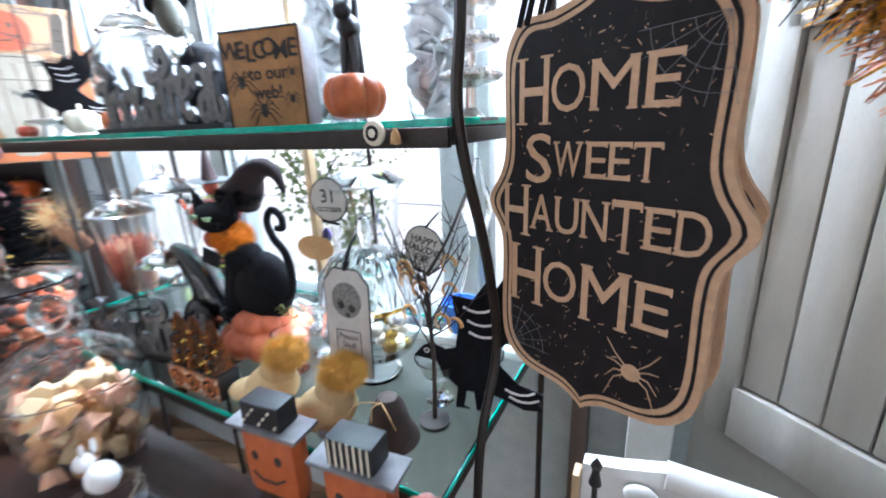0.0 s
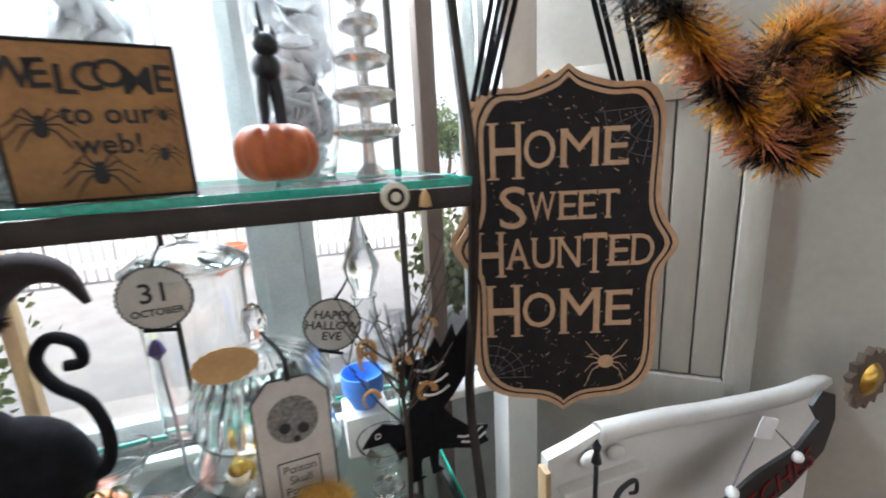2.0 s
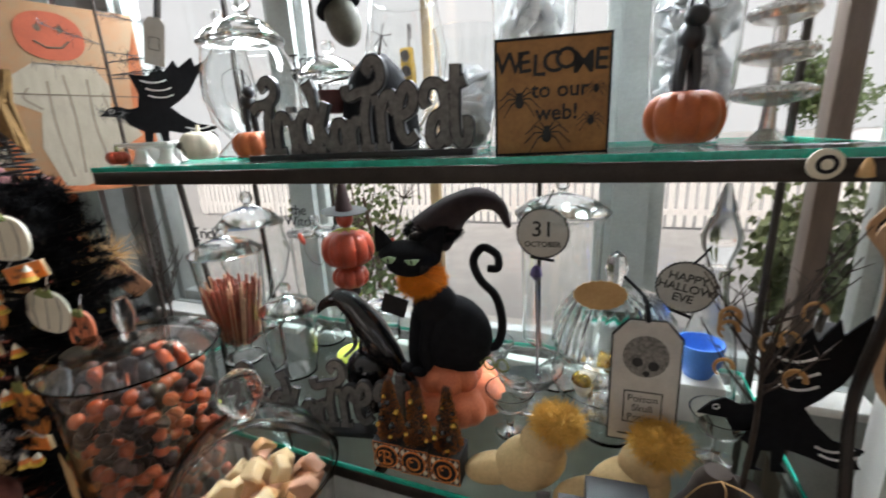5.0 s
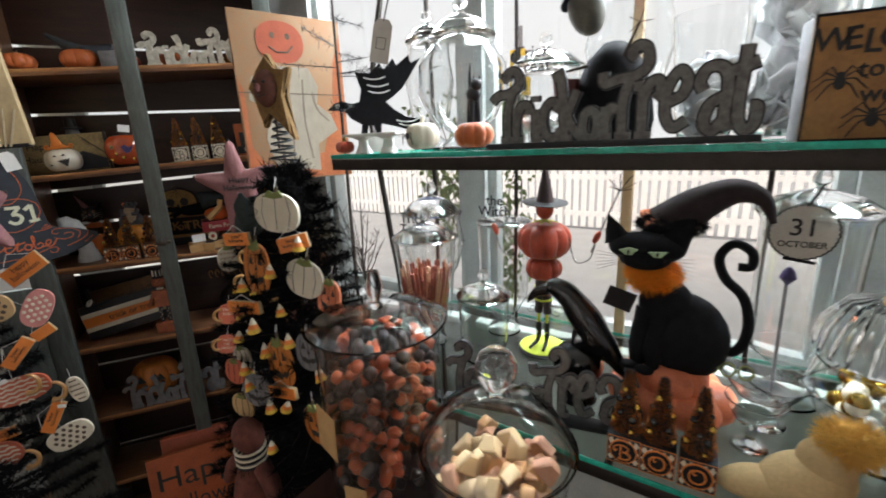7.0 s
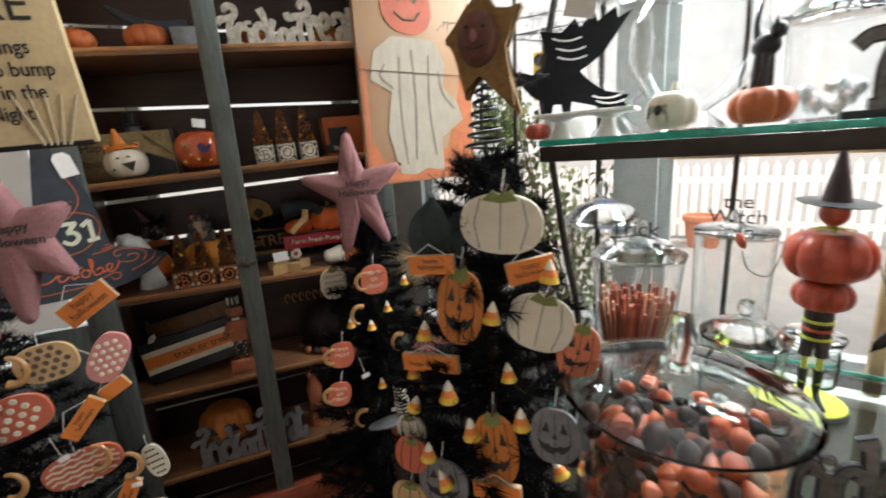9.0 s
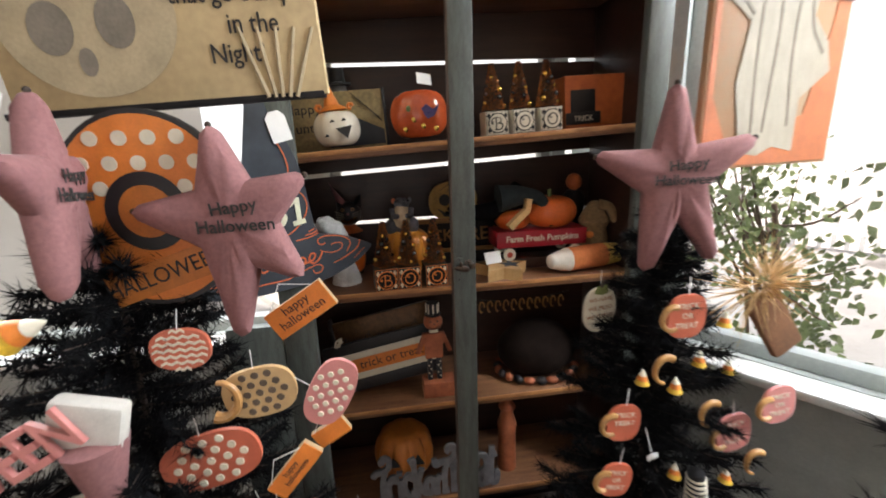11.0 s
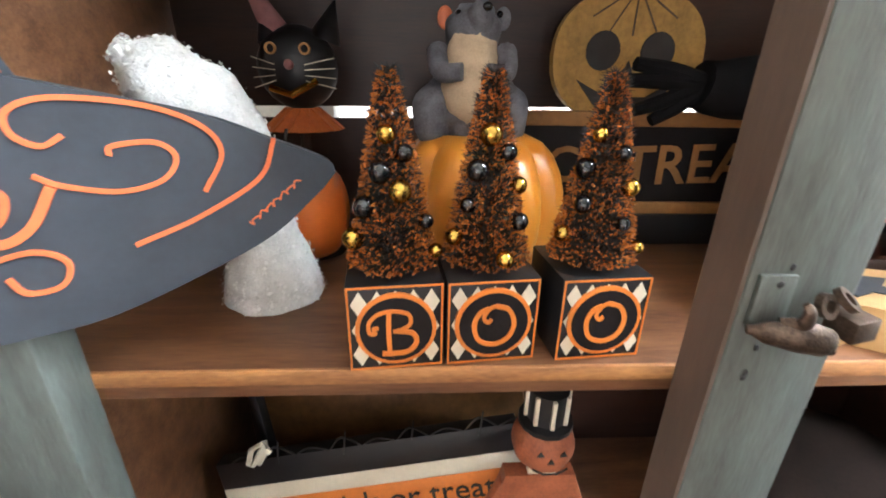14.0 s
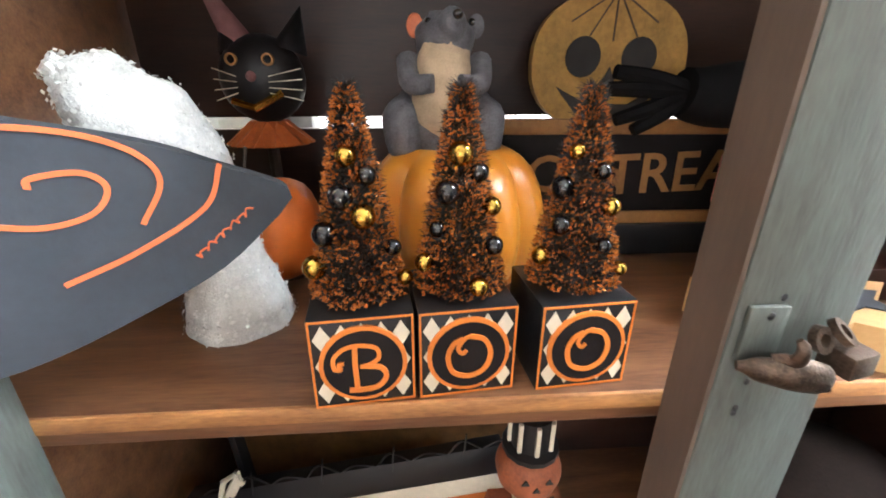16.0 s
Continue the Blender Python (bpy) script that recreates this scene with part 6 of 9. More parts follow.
def mitten(m, rx, rz, base, mark, kind_, label):
    """A padded oval ornament with dots or chevrons."""
    t = thing("pumpkin_ornament", m, label, "ornament", "patterned oval ornaments")
    part("body", slab(BM(), oval(rx, rz, 32, 2.6), 0.008), base, t)
    bm = BM()
    if kind_ == "dots":
        n = 0
        for j in range(-3, 4):
            for i in range(-4, 5):
                x, z = (i + 0.5 * (j % 2)) * rx * 0.34, j * rz * 0.36
                if (x / rx) ** 2 + (z / rz) ** 2 < 0.78:
                    lathe(bm, [(0, 0), (min(rx, rz) * 0.15, 0), (min(rx, rz) * 0.13, 0.001), (0, 0.001)], 10, pose(x, -0.0002, z, 90, 0, 0))
    else:
        for j in range(-3, 4):
            z = j * rz * 0.32
            w = rx * math.sqrt(max(0.02, 1 - (z / rz) ** 2)) * 0.92
            n = max(2, int(w / (rx * 0.16)))
            pts = [(-w + 2 * w * k / (2 * n), z + (rz * 0.12 if k % 2 else 0)) for k in range(2 * n + 1)]
            slab(bm, pts + [(x, zz - rz * 0.13) for x, zz in pts[::-1]], 0.001, -0.0012)
    part("pattern", bm, mark, t, smooth=False)
    string(t, rz)
    return t


def tag_sign(m, w, h, lines, label, size):
    t = thing("hanging_tag", m, label, "sign", "orange wooden tags")
    part("board", box(BM(), (0, 0.005, 0), (w, 0.01, h), 0.0015), M_TANWOOD, t, "bare wood edges")
    part("face", box(BM(), (0, -0.0006, 0), (w * 0.985, 0.0015, h * 0.97)), M_ORSIGN, t)
    for i, s in enumerate(lines):
        write(s, size, M_INK, t, 0, -0.0016, h * (0.12 if len(lines) > 1 else -0.16) - i * size * 0.9, 0.0003)
    part("string", tube(BM(), [(-w * 0.4, 0, h * 0.45), (0, 0, h * 1.1), (w * 0.4, 0, h * 0.45)], 0.0008, seg=4), M_TAGPAPER, t)
    return t


t = feather_tree(FW @ pose(-0.054, -0.10, 0), 1.62, 0.27, "black artificial tree hung with wooden pumpkins and candy corn", 31, low=0.2, needles=62000, branches=200, full=0.62)
part("coil", tube(BM(), [((0.034 - 0.00035 * k) * math.cos(k * 0.6), (0.034 - 0.00035 * k) * math.sin(k * 0.6), 1.60 + k * 0.0016) for k in range(84)], 0.003, seg=5), M_BLACK, t, "black wire coil round the tip")
F30 = 12
flat_pumpkin(FW @ pose(-0.047, -0.22, 1.365, 0, 4, F30), 0.037, 0.062, M_JACK, "orange wooden jack-o-lantern ornament", True)
flat_pumpkin(FW @ pose(0.015, -0.235, 1.143, 0, -3, F30), 0.036, 0.062, M_JACK, "tall orange wooden jack-o-lantern ornament", True)
flat_pumpkin(FW @ pose(0.013, -0.19, 1.495, 0, 3, F30), 0.062, 0.045, M_CREAM, "cream wooden pumpkin ornament with green leaf")
flat_pumpkin(FW @ pose(0.068, -0.18, 1.345, 0, 12, F30), 0.05, 0.045, M_CREAM, "second cream wooden pumpkin ornament")
flat_pumpkin(FW @ pose(-0.081, -0.25, 1.05, 0, 0, F30), 0.045, 0.045, M_GREY, "grey wooden pumpkin ornament with a smile", True, False)
flat_pumpkin(FW @ pose(0.105, -0.22, 1.19, 0, 0, F30), 0.035, 0.045, M_GREY, "small dark grey pumpkin ornament", True, False)
flat_pumpkin(FW @ pose(0.12, -0.16, 1.30, 0, 10, F30), 0.03, 0.045, M_SALMON, "small coral red jack-o-lantern ornament", True)
flat_pumpkin(FW @ pose(-0.16, -0.23, 1.11, 0, -5, F30), 0.028, 0.032, M_CREAM, "little cream pumpkin ornament")
for a, b, z, s in ((0.011, -0.225, 1.355, 0.03), (-0.064, -0.24, 1.21, 0.034), (-0.02, -0.245, 1.16, 0.032), (0.09, -0.2, 1.42, 0.03), (-0.1, -0.26, 1.10, 0.03), (0.06, -0.235, 1.2, 0.03), (-0.12, -0.22, 1.30, 0.03), (-0.15, -0.22, 1.22, 0.026), (0.04, -0.23, 1.27, 0.026), (-0.03, -0.25, 1.01, 0.03)):
    candy_corn(FW @ pose(a, b, z, 0, 8 * math.sin(a * 99), 0), s)
tag_sign(FW @ pose(-0.101, -0.235, 1.264, 0, -3, F30), 0.1, 0.03, ["happy halloween"], "orange wooden tag lettered happy halloween", 0.011)
t = thing("hat_ornament", FW @ pose(-0.115, -0.17, 1.475, 0, -6, F30), "dark teal felt witch hat ornament on the black tree", "ornament")
M_TEAL = mat("dark_teal_felt_ornament", (0.03, 0.045, 0.042), 0.9, scale=60, var=0.2, bump=0.4)
part("brim", lathe(BM(), [(0, 0), (0.055, -0.004), (0.056, 0.0), (0.02, 0.008), (0, 0.008)], 28, pose(0, 0, 0, 62, 0, 0)), M_TEAL, t)
part("crown", swell(BM(), curve_pts([(0, -0.004, 0.0), (0.004, -0.02, 0.03), (0.014, -0.03, 0.06)], 4), [0.03, 0.022, 0.004], 14), M_TEAL, t)
tag_sign(FW @ pose(-0.085, -0.235, 1.435, 0, -4, F30), 0.075, 0.03, ["happy", "halloween"], "orange wooden tag tied below a felt hat", 0.011)
tag_sign(FW @ pose(0.02, -0.245, 1.075, 0, -3, F30), 0.078, 0.03, ["happy"], "orange tag hung under a jack-o-lantern", 0.013)
tag_sign(FW @ pose(0.06, -0.19, 1.43, 0, -12, 30), 0.07, 0.034, ["happy", "halloween"], "small orange wooden tag on the tree", 0.012)

# tree before the cabinet
feather_tree(FC @ pose(0.69, -0.29, 0), 1.46, 0.27, "black artificial tree with painted ornaments beside the cabinet", 32, low=0.15, needles=56000, branches=180)


def cloth_star(m, limbs, lines, size, label, puff=0.024, waist=0.058):
    """A stuffed star with five blunt limbs, given as angle and length."""
    t = thing("cloth_star", m, label, "soft ornament", "pink cloth stars")
    bm = BM()
    out = []
    for k, (a, ln) in enumerate(limbs):
        b, ln2 = limbs[(k + 1) % 5]
        gap = (a - b) % 360
        A, C = radians(a), radians(a - gap / 2)
        d, e = Vector((math.cos(A), math.sin(A))), Vector((-math.sin(A), math.cos(A)))
        nxt = Vector((math.cos(radians(b)), math.sin(radians(b))))
        f = Vector((-nxt.y, nxt.x))
        pit = Vector((math.cos(C), math.sin(C))) * waist * (1.0 if gap > 50 else 1.25)
        tip0, tip1 = d * ln - e * 0.011, nxt * ln2 + f * 0.011
        out += [d * ln + e * 0.011, d * (ln + 0.008), tip0] + [tip0.lerp(pit, u) for u in (0.25, 0.5, 0.75)] + [pit] + [pit.lerp(tip1, u) for u in (0.25, 0.5, 0.75)]
    rows = ((1.0, 0.0), (0.97, -0.42), (0.88, -0.74), (0.62, -0.95), (0.25, -1.0))
    rings = [[bm.verts.new((p.x * w, y * puff + 0.004 * noise.noise((p.x * 26, p.y * 26, y)) * (y < 0), p.y * w)) for p in out] for w, y in rows]
    back = [rings[0]] + [[bm.verts.new((p.x * w, -y * puff, p.y * w)) for p in out] for w, y in rows[1:]]
    for rs in (rings, back):
        for p, q in zip(rs, rs[1:]):
            for k in range(len(p)):
                bm.faces.new([p[k], p[(k + 1) % len(p)], q[(k + 1) % len(q)], q[k]])
        bm.faces.new(rs[-1])
    part("body", bm, M_PINK, t)
    for i, w in enumerate(lines):
        write(w, size, M_INK, t, 0.012, -puff - 0.002, size * 0.5 - i * size * 1.05, 0.0005, rot=6 - 5 * i, bold=0.0003)
    for a, ln in limbs[:2] + limbs[-1:]:
        part("tip", blob(BM(), ((ln + 0.008) * math.cos(radians(a)), 0, (ln + 0.008) * math.sin(radians(a))), 0.005, u=8, v=6), M_TWIG, t, "dark frayed tip")
    return t


cloth_star(FC @ pose(0.655, -0.345, 1.52, 0, 0, -12), [(93, 0.14), (25, 0.13), (-62, 0.16), (-102, 0.165), (165, 0.128)], ["Happy", "Halloween"], 0.024, "stuffed dusty pink cloth star lettered Happy Halloween")
cloth_star(FC @ pose(-0.057, -0.325, 1.485, 0, 0, -4), [(97, 0.13), (29, 0.118), (-46, 0.125), (-94, 0.185), (173, 0.135)], ["Happy", "Halloween"], 0.026, "large stuffed dusty pink cloth star lettered Happy Halloween", 0.028, 0.066)
cloth_star(FC @ pose(-0.27, -0.36, 1.54, 0, 6, 102), [(93, 0.12), (25, 0.11), (-62, 0.14), (-102, 0.14), (165, 0.11)], ["Happy", "Halloween"], 0.026, "pink cloth star tucked sideways in the tree")
t = flat_pumpkin(FC @ pose(0.583, -0.266, 1.252, 0, 0, 10), 0.038, 0.047, M_CREAM, "cream wooden ornament with faint red lettering", False, True, False)
for i, w in enumerate(("WE-HAVE", "WE-PILED", "WE-SPIKED")):
    write(w, 0.013, mat("faded_red_ink", (0.45, 0.2, 0.1), 0.7), t, 0, -0.001, 0.018 - i * 0.018, 0.0003)


def round_ornament(m, r, material, label, words=()):
    t = thing("wooden_ornament", m, label, "ornament", "lettered wooden ornaments")
    part("body", slab(BM(), oval(r, r * 1.12, 26, 2.8), 0.006), material, t)
    for i, w in enumerate(words):
        write(w, r * 0.42, M_CREAM, t, 0, -0.001, r * 0.4 - i * r * 0.5, 0.0003)
    part("moon", tube(BM(), [(-r * 0.85 + r * 0.55 * math.cos(k * 0.33 + 1.2), -0.004, r * 0.6 * math.sin(k * 0.33 + 1.2)) for k in range(13)], 0.006, 0.004, 7), M_CARAMEL, t)
    string(t, r * 1.1)


round_ornament(FC @ pose(0.675, -0.39, 1.28, 0, 0, 0), 0.036, M_DOTRED, "round red wooden ornament with cream letters", ("TRICK", "OR", "TREAT"))
round_ornament(FC @ pose(0.565, -0.40, 1.09, 0, 5, 0), 0.032, M_DOTRED, "square red wooden ornament with cream letters", ("TRICK", "TREAT"))
round_ornament(FC @ pose(0.795, -0.40, 1.035, 0, -8, 0), 0.036, M_DOTPINK, "pink lettered wooden ornament", ("TRICK", "OR", "TREAT"))
t = thing("witch_doll", FC @ pose(0.715, -0.42, 0.83, 0, 0, 0), "brown gourd witch doll with striped hat", "doll")
part("head", blob(BM(), (0, 0, 0), (0.042, 0.036, 0.05)), M_ORANGE, t)
part("hat_brim", lathe(BM(), [(0, 0), (0.105, -0.004), (0.105, 0.0), (0.02, 0.008), (0, 0.008)], 30, pose(0, 0, 0.04, -26, -3, 0)), M_GREY, t)
part("hat", tube(BM(), [(0, 0, 0.045), (-0.004, 0, 0.1), (-0.01, 0, 0.15)], 0.022, 0.015, 14), M_BLACK, t)
for k in range(9):
    part("stripe", lathe(BM(), [(0.0205 - k * 0.0006, 0), (0.0225 - k * 0.0006, 0), (0.0222 - k * 0.0006, 0.004), (0.02 - k * 0.0006, 0.004)], 16, pose(-0.001 * k, 0, 0.053 + k * 0.0105), closed=True), M_CREAM, t)
part("body", lathe(BM(), [(0, -0.16), (0.045, -0.15), (0.05, -0.09), (0.025, -0.04), (0, -0.03)], 16), M_TWIG, t)
round_ornament(FC @ pose(0.545, -0.42, 0.99, 0, 10, 0), 0.03, M_DOTRED, "small red lettered wooden ornament", ("TRICK", "OR", "TREAT"))
round_ornament(FC @ pose(0.86, -0.42, 1.10, 0, -6, 0), 0.034, M_DOTPINK, "rose lettered wooden ornament on a string", ("TRICK", "OR", "TREAT"))
for c, z in ((0.62, 1.20), (0.72, 1.10), (0.83, 0.98), (0.60, 0.90)):
    t = thing("moon_ornament", FC @ pose(c, -0.42, z), "caramel crescent moon ornament", "ornament", "moon ornaments")
    part("moon", tube(BM(), [(0.02 * math.cos(k * 0.33 + 1), 0, 0.024 * math.sin(k * 0.33 + 1)) for k in range(12)], 0.007, 0.003, 8), M_CARAMEL, t)
for i, (c, d, z) in enumerate(((0.65, -0.41, 1.15), (0.76, -0.38, 1.25), (0.66, -0.42, 0.98), (0.60, -0.39, 1.16), (0.80, -0.36, 1.14), (0.70, -0.40, 1.19), (0.77, -0.42, 0.95))):
    candy_corn(FC @ pose(c, d, z), 0.026, "tiny ghost-tipped candy corn ornament")
t = thing("straw_doll", FC @ pose(0.885, -0.36, 1.235, 0, -35, 0) @ Matrix.Diagonal((1.5, 1, 1.45, 1)), "straw-haired brown felt doll", "doll")
part("body", box(BM(), (0, 0, 0), (0.045, 0.02, 0.1), 0.008), mat("brown_felt", (0.25, 0.11, 0.05), 0.9), t)
fur("straw", (0.01, 0, 0.06), (0.02, 0.015, 0.01), 160, 0.07, M_KRAFT, t, 5, 0.0012)

# large tree by the cabinet's other end
feather_tree(FC @ pose(-0.27, -0.27, 0), 1.50, 0.31, "tall black feather tree crowded with patterned ornaments", 33, low=0.22, needles=60000, branches=170, full=0.55)
feather_tree(FC @ pose(-0.62, -0.36, 0), 1.95, 0.26, "black feather tree rising past the canvas sign", 34, low=0.22, needles=40000, branches=130)
M_EYE = M_INK
for c, z, rx, rz, ry, base, mark, kd, lb in (
        (-0.147, 1.30, 0.042, 0.032, 0, M_DOTRED, M_CREAM, "chev", "coral chevron oval ornament"),
        (-0.045, 1.215, 0.056, 0.042, -8, M_TAN, M_BARK, "dots", "tan oval ornament with brown spots"),
        (0.062, 1.20, 0.06, 0.035, -62, M_DOTPINK, M_CREAM, "dots", "rose oval ornament with white dots"),
        (-0.134, 1.103, 0.078, 0.048, -14, M_DOTRED, M_CREAM, "dots", "coral oval ornament with white dots"),
        (-0.035, 0.95, 0.078, 0.042, -12, M_DOTRED, M_CREAM, "chev", "coral and cream chevron oval ornament"),
        (0.10, 0.915, 0.022, 0.045, -12, M_CREAM, M_BARK, "dots", "cream leaf ornament with dark dots"),
        (-0.15, 0.74, 0.08, 0.045, -14, M_DOTRED, M_CREAM, "chev", "second coral chevron oval ornament"),
        (0.05, 0.76, 0.065, 0.04, -25, M_CREAM, M_BARK, "dots", "cream oval ornament with dark dots")):
    mitten(FC @ pose(c, -0.37 + 0.06 * (c < -0.1) * 0, z, 0, ry, 0), rx, rz, base, mark, kd, lb + " on the black tree")
tag_sign(FC @ pose(0.006, -0.25, 1.30, 0, -33, -8), 0.128, 0.056, ["happy", "halloween"], "orange wooden tag lettered happy halloween", 0.024)
tag_sign(FC @ pose(-0.005, -0.385, 1.075, 0, -50, 0), 0.105, 0.036, ["happy", "halloween"], "tilted orange wooden tag on the tree", 0.014)
tag_sign(FC @ pose(0.03, -0.385, 0.845, 0, -62, 0), 0.11, 0.036, ["happy", "halloween"], "steep orange wooden tag on the tree", 0.014)
tag_sign(FC @ pose(0.055, -0.36, 1.12, 0, -30, 0), 0.06, 0.032, [" "], "small plain orange tag", 0.012)
tag_sign(FC @ pose(-0.11, -0.385, 0.82, 0, -12, 0), 0.1, 0.034, ["halloween"], "low orange wooden tag", 0.014)
tag_sign(FC @ pose(-0.43, -0.42, 1.45, 0, -36, 0), 0.2, 0.055, ["trick or treat"], "long orange tag lettered trick or treat", 0.03)
for c, z, s, ry in ((-0.307, 1.37, 0.05, 70), (-0.245, 1.11, 0.045, -70), (-0.40, 1.20, 0.06, 10)):
    candy_corn(FC @ pose(c, -0.44, z, 0, ry, 0), s, "glossy candy corn ornament on the black tree")
for c, z in ((-0.10, 1.215), (-0.16, 0.955), (-0.005, 0.97), (0.05, 0.93), (-0.06, 0.72)):
    t = thing("moon_ornament", FC @ pose(c, -0.38, z), "caramel crescent moon ornament", "ornament", "moon ornaments")
    part("moon", tube(BM(), [(0.026 * math.cos(k * 0.33 - 2), 0, 0.03 * math.sin(k * 0.33 - 2)) for k in range(12)], 0.009, 0.004, 8), M_CARAMEL, t)
t = thing("letter_garland", FC @ pose(-0.40, -0.46, 1.14, 0, -28, 0), "coral glitter HALLOWEEN letters", "sign")
write("HALLOWEEN", 0.085, M_DOTPINK, t, 0, 0, 0, 0.004, sx=0.75, bold=0.001)
t = thing("cloth_doll", FC @ pose(-0.35, -0.46, 1.04), "cloth doll with grey ribbon scarf and tulle skirt", "doll")
part("head", blob(BM(), (0, 0, 0.06), (0.035, 0.03, 0.032)), mat("brown_cloth", (0.25, 0.12, 0.09), 0.9, scale=80), t)
part("body", lathe(BM(), [(0, -0.08), (0.06, -0.07), (0.055, -0.02), (0.03, 0.04), (0, 0.045)], 18), mat("brown_pink_doll", (0.20, 0.085, 0.06), 0.95, scale=50, var=0.3, bump=0.5), t)
for s in (-1, 1):
    part("scarf_end", tube(BM(), curve_pts([(0, -0.03, 0.03), (-0.04 + s * 0.02, -0.05, -0.02), (-0.06 + s * 0.03, -0.05, -0.09)], 4), 0.009, 0.011, 6), M_PAPER, t)
t = thing("gift_bag", FC @ pose(-0.24, -0.44, 1.22), "grey paper bag tied on the tree", "bag")
part("bag", box(BM(), (0, 0, 0.02), (0.09, 0.03, 0.07), 0.008, (0, 15, 0)), M_PAPER, t)
part("tail", lathe(BM(), [(0, -0.1), (0.02, -0.1), (0.04, -0.01), (0, 0)], 12), M_PINK, t)
t = thing("round_sign", FC @ pose(-0.185, -0.30, 1.50, 0, 0, -4), "round orange sign with white dots and black cat moon", "sign")
part("rim", slab(BM(), oval(0.135, 0.15, 40, 2), 0.012), M_BLACK, t)
part("face", slab(BM(), oval(0.127, 0.142, 40, 2), 0.002, -0.002), M_ORSIGN, t, smooth=False)
bm = BM()
for j in range(-3, 5):
    for i in range(-4, 5):
        x, z = (i + 0.5 * (j % 2)) * 0.04, j * 0.036
        if (x / 0.12) ** 2 + (z / 0.135) ** 2 < 0.9 and z > 0:
            lathe(bm, [(0, 0), (0.011, 0), (0.011, 0.001), (0, 0.001)], 14, pose(x, -0.0025, z, 90, 0, 0))
part("dots", bm, M_CREAM, t, smooth=False)
part("disc", slab(BM(), oval(0.06, 0.06, 30, 2), 0.001, -0.0045), M_BLACK, t, smooth=False)
part("moon", slab(BM(), oval(0.04, 0.04, 30, 2), 0.001, -0.0055), M_JACK, t, smooth=False)
part("banner", box(BM(), (0.02, -0.006, -0.095), (0.2, 0.002, 0.05), 0, (0, -18, 0)), M_JACK, t)
write("HALLOWEEN", 0.036, M_INK, t, 0.015, -0.0076, -0.108, 0.0004, rot=18, sx=0.9)

# skull canvas
t = thing("canvas_sign", FC @ pose(-0.185, -0.155, 1.665, 4, 0, -3), "parchment canvas with a faint skull and black script", "sign")
part("canvas", box(BM(), (0, 0, 0.225), (0.52, 0.022, 0.45), 0.003, (0, -3, 0)), mat("parchment", (0.55, 0.41, 0.22), 0.75, scale=9, var=0.2, col2=(0.4, 0.29, 0.15)), t)
part("edge", box(BM(), (0, 0.0, 0.0), (0.53, 0.026, 0.012), 0.002, (0, -3, 0)), M_SIGNBLK, t)
M_GHOSTLY = mat("faint_skull", (0.50, 0.40, 0.25), 0.75, scale=20, var=0.15)
M_SOCKET = mat("skull_socket", (0.26, 0.22, 0.17), 0.75, scale=20, var=0.2)
part("printed_skull", slab(BM(), oval(0.14, 0.125, 36, 2), 0.001, -0.0125, pose(-0.1, 0, 0.14)), M_GHOSTLY, t, smooth=False)
for x, z, rx, rz in ((-0.155, 0.12, 0.034, 0.04), (-0.055, 0.13, 0.03, 0.04), (-0.11, 0.07, 0.014, 0.022)):
    part("printed_socket", slab(BM(), oval(rx, rz, 24, 2), 0.001, -0.0135, pose(x, 0, z)), M_SOCKET, t, smooth=False)
for k in range(5):
    part("printed_bone", tube(BM(), curve_pts([(0.17 + k * 0.012, -0.0125, 0.01), (0.15 + k * 0.022, -0.0125, 0.07), (0.135 + k * 0.03, -0.0125, 0.12)], 4), 0.004, 0.003, 5), M_GHOSTLY, t)
for i, (w, x) in enumerate((("Of things", 0.125), ("that go bump", 0.13), ("in the", 0.16), ("Night!", 0.13))):
    write(w, 0.043, M_INK, t, x, -0.0125, 0.205 - i * 0.046, 0.0004, rot=2, sx=0.85, bold=0.0003)

write("BEWARE", 0.095, M_INK, t, 0.03, -0.0125, 0.268, 0.0005, rot=2)
spider(t, -0.13, 0.215, 0.075, -0.0135, M_SOCKET)

# hat board
t = thing("hat_sign", FC @ pose(0, -0.0375, 0, 0, 0, 21.5), "slate grey witch hat board chalked 31 October", "sign")
brim = curve_pts([(0.146, 0, 1.351), (0.142, 0, 1.358), (0.117, 0, 1.369), (0.085, 0, 1.382), (0.022, 0, 1.397)], 5)
cone = curve_pts([(0.014, 0, 1.42), (0.011, 0, 1.445), (-0.008, 0, 1.56), (-0.055, 0, 1.661), (-0.062, 0, 1.72), (-0.085, 0, 1.74), (-0.098, 0, 1.66), (-0.125, 0, 1.50), (-0.146, 0, 1.392)], 4)
lowb = curve_pts([(-0.2, 0, 1.37), (-0.25, 0, 1.33), (-0.245, 0, 1.30), (-0.2, 0, 1.282), (-0.124, 0, 1.276), (-0.06, 0, 1.279), (0.0, 0, 1.283), (0.034, 0, 1.288), (0.075, 0, 1.303), (0.111, 0, 1.320), (0.139, 0, 1.343)], 4)
part("board", slab(BM(), [(p[0], p[2]) for p in brim + cone + lowb], 0.012), M_SLATE, t)
def chalk(parent, name, ctrl, w, material, y=-0.0008):
    pts = curve_pts([(x, 0, z) for x, z in ctrl], 7) if len(ctrl) > 2 else [Vector((x, 0, z)) for x, z in ctrl]
    part(name, ribbon(BM(), [(p[0], p[2]) for p in pts], w, y, 0.0004), material, parent, smooth=False)


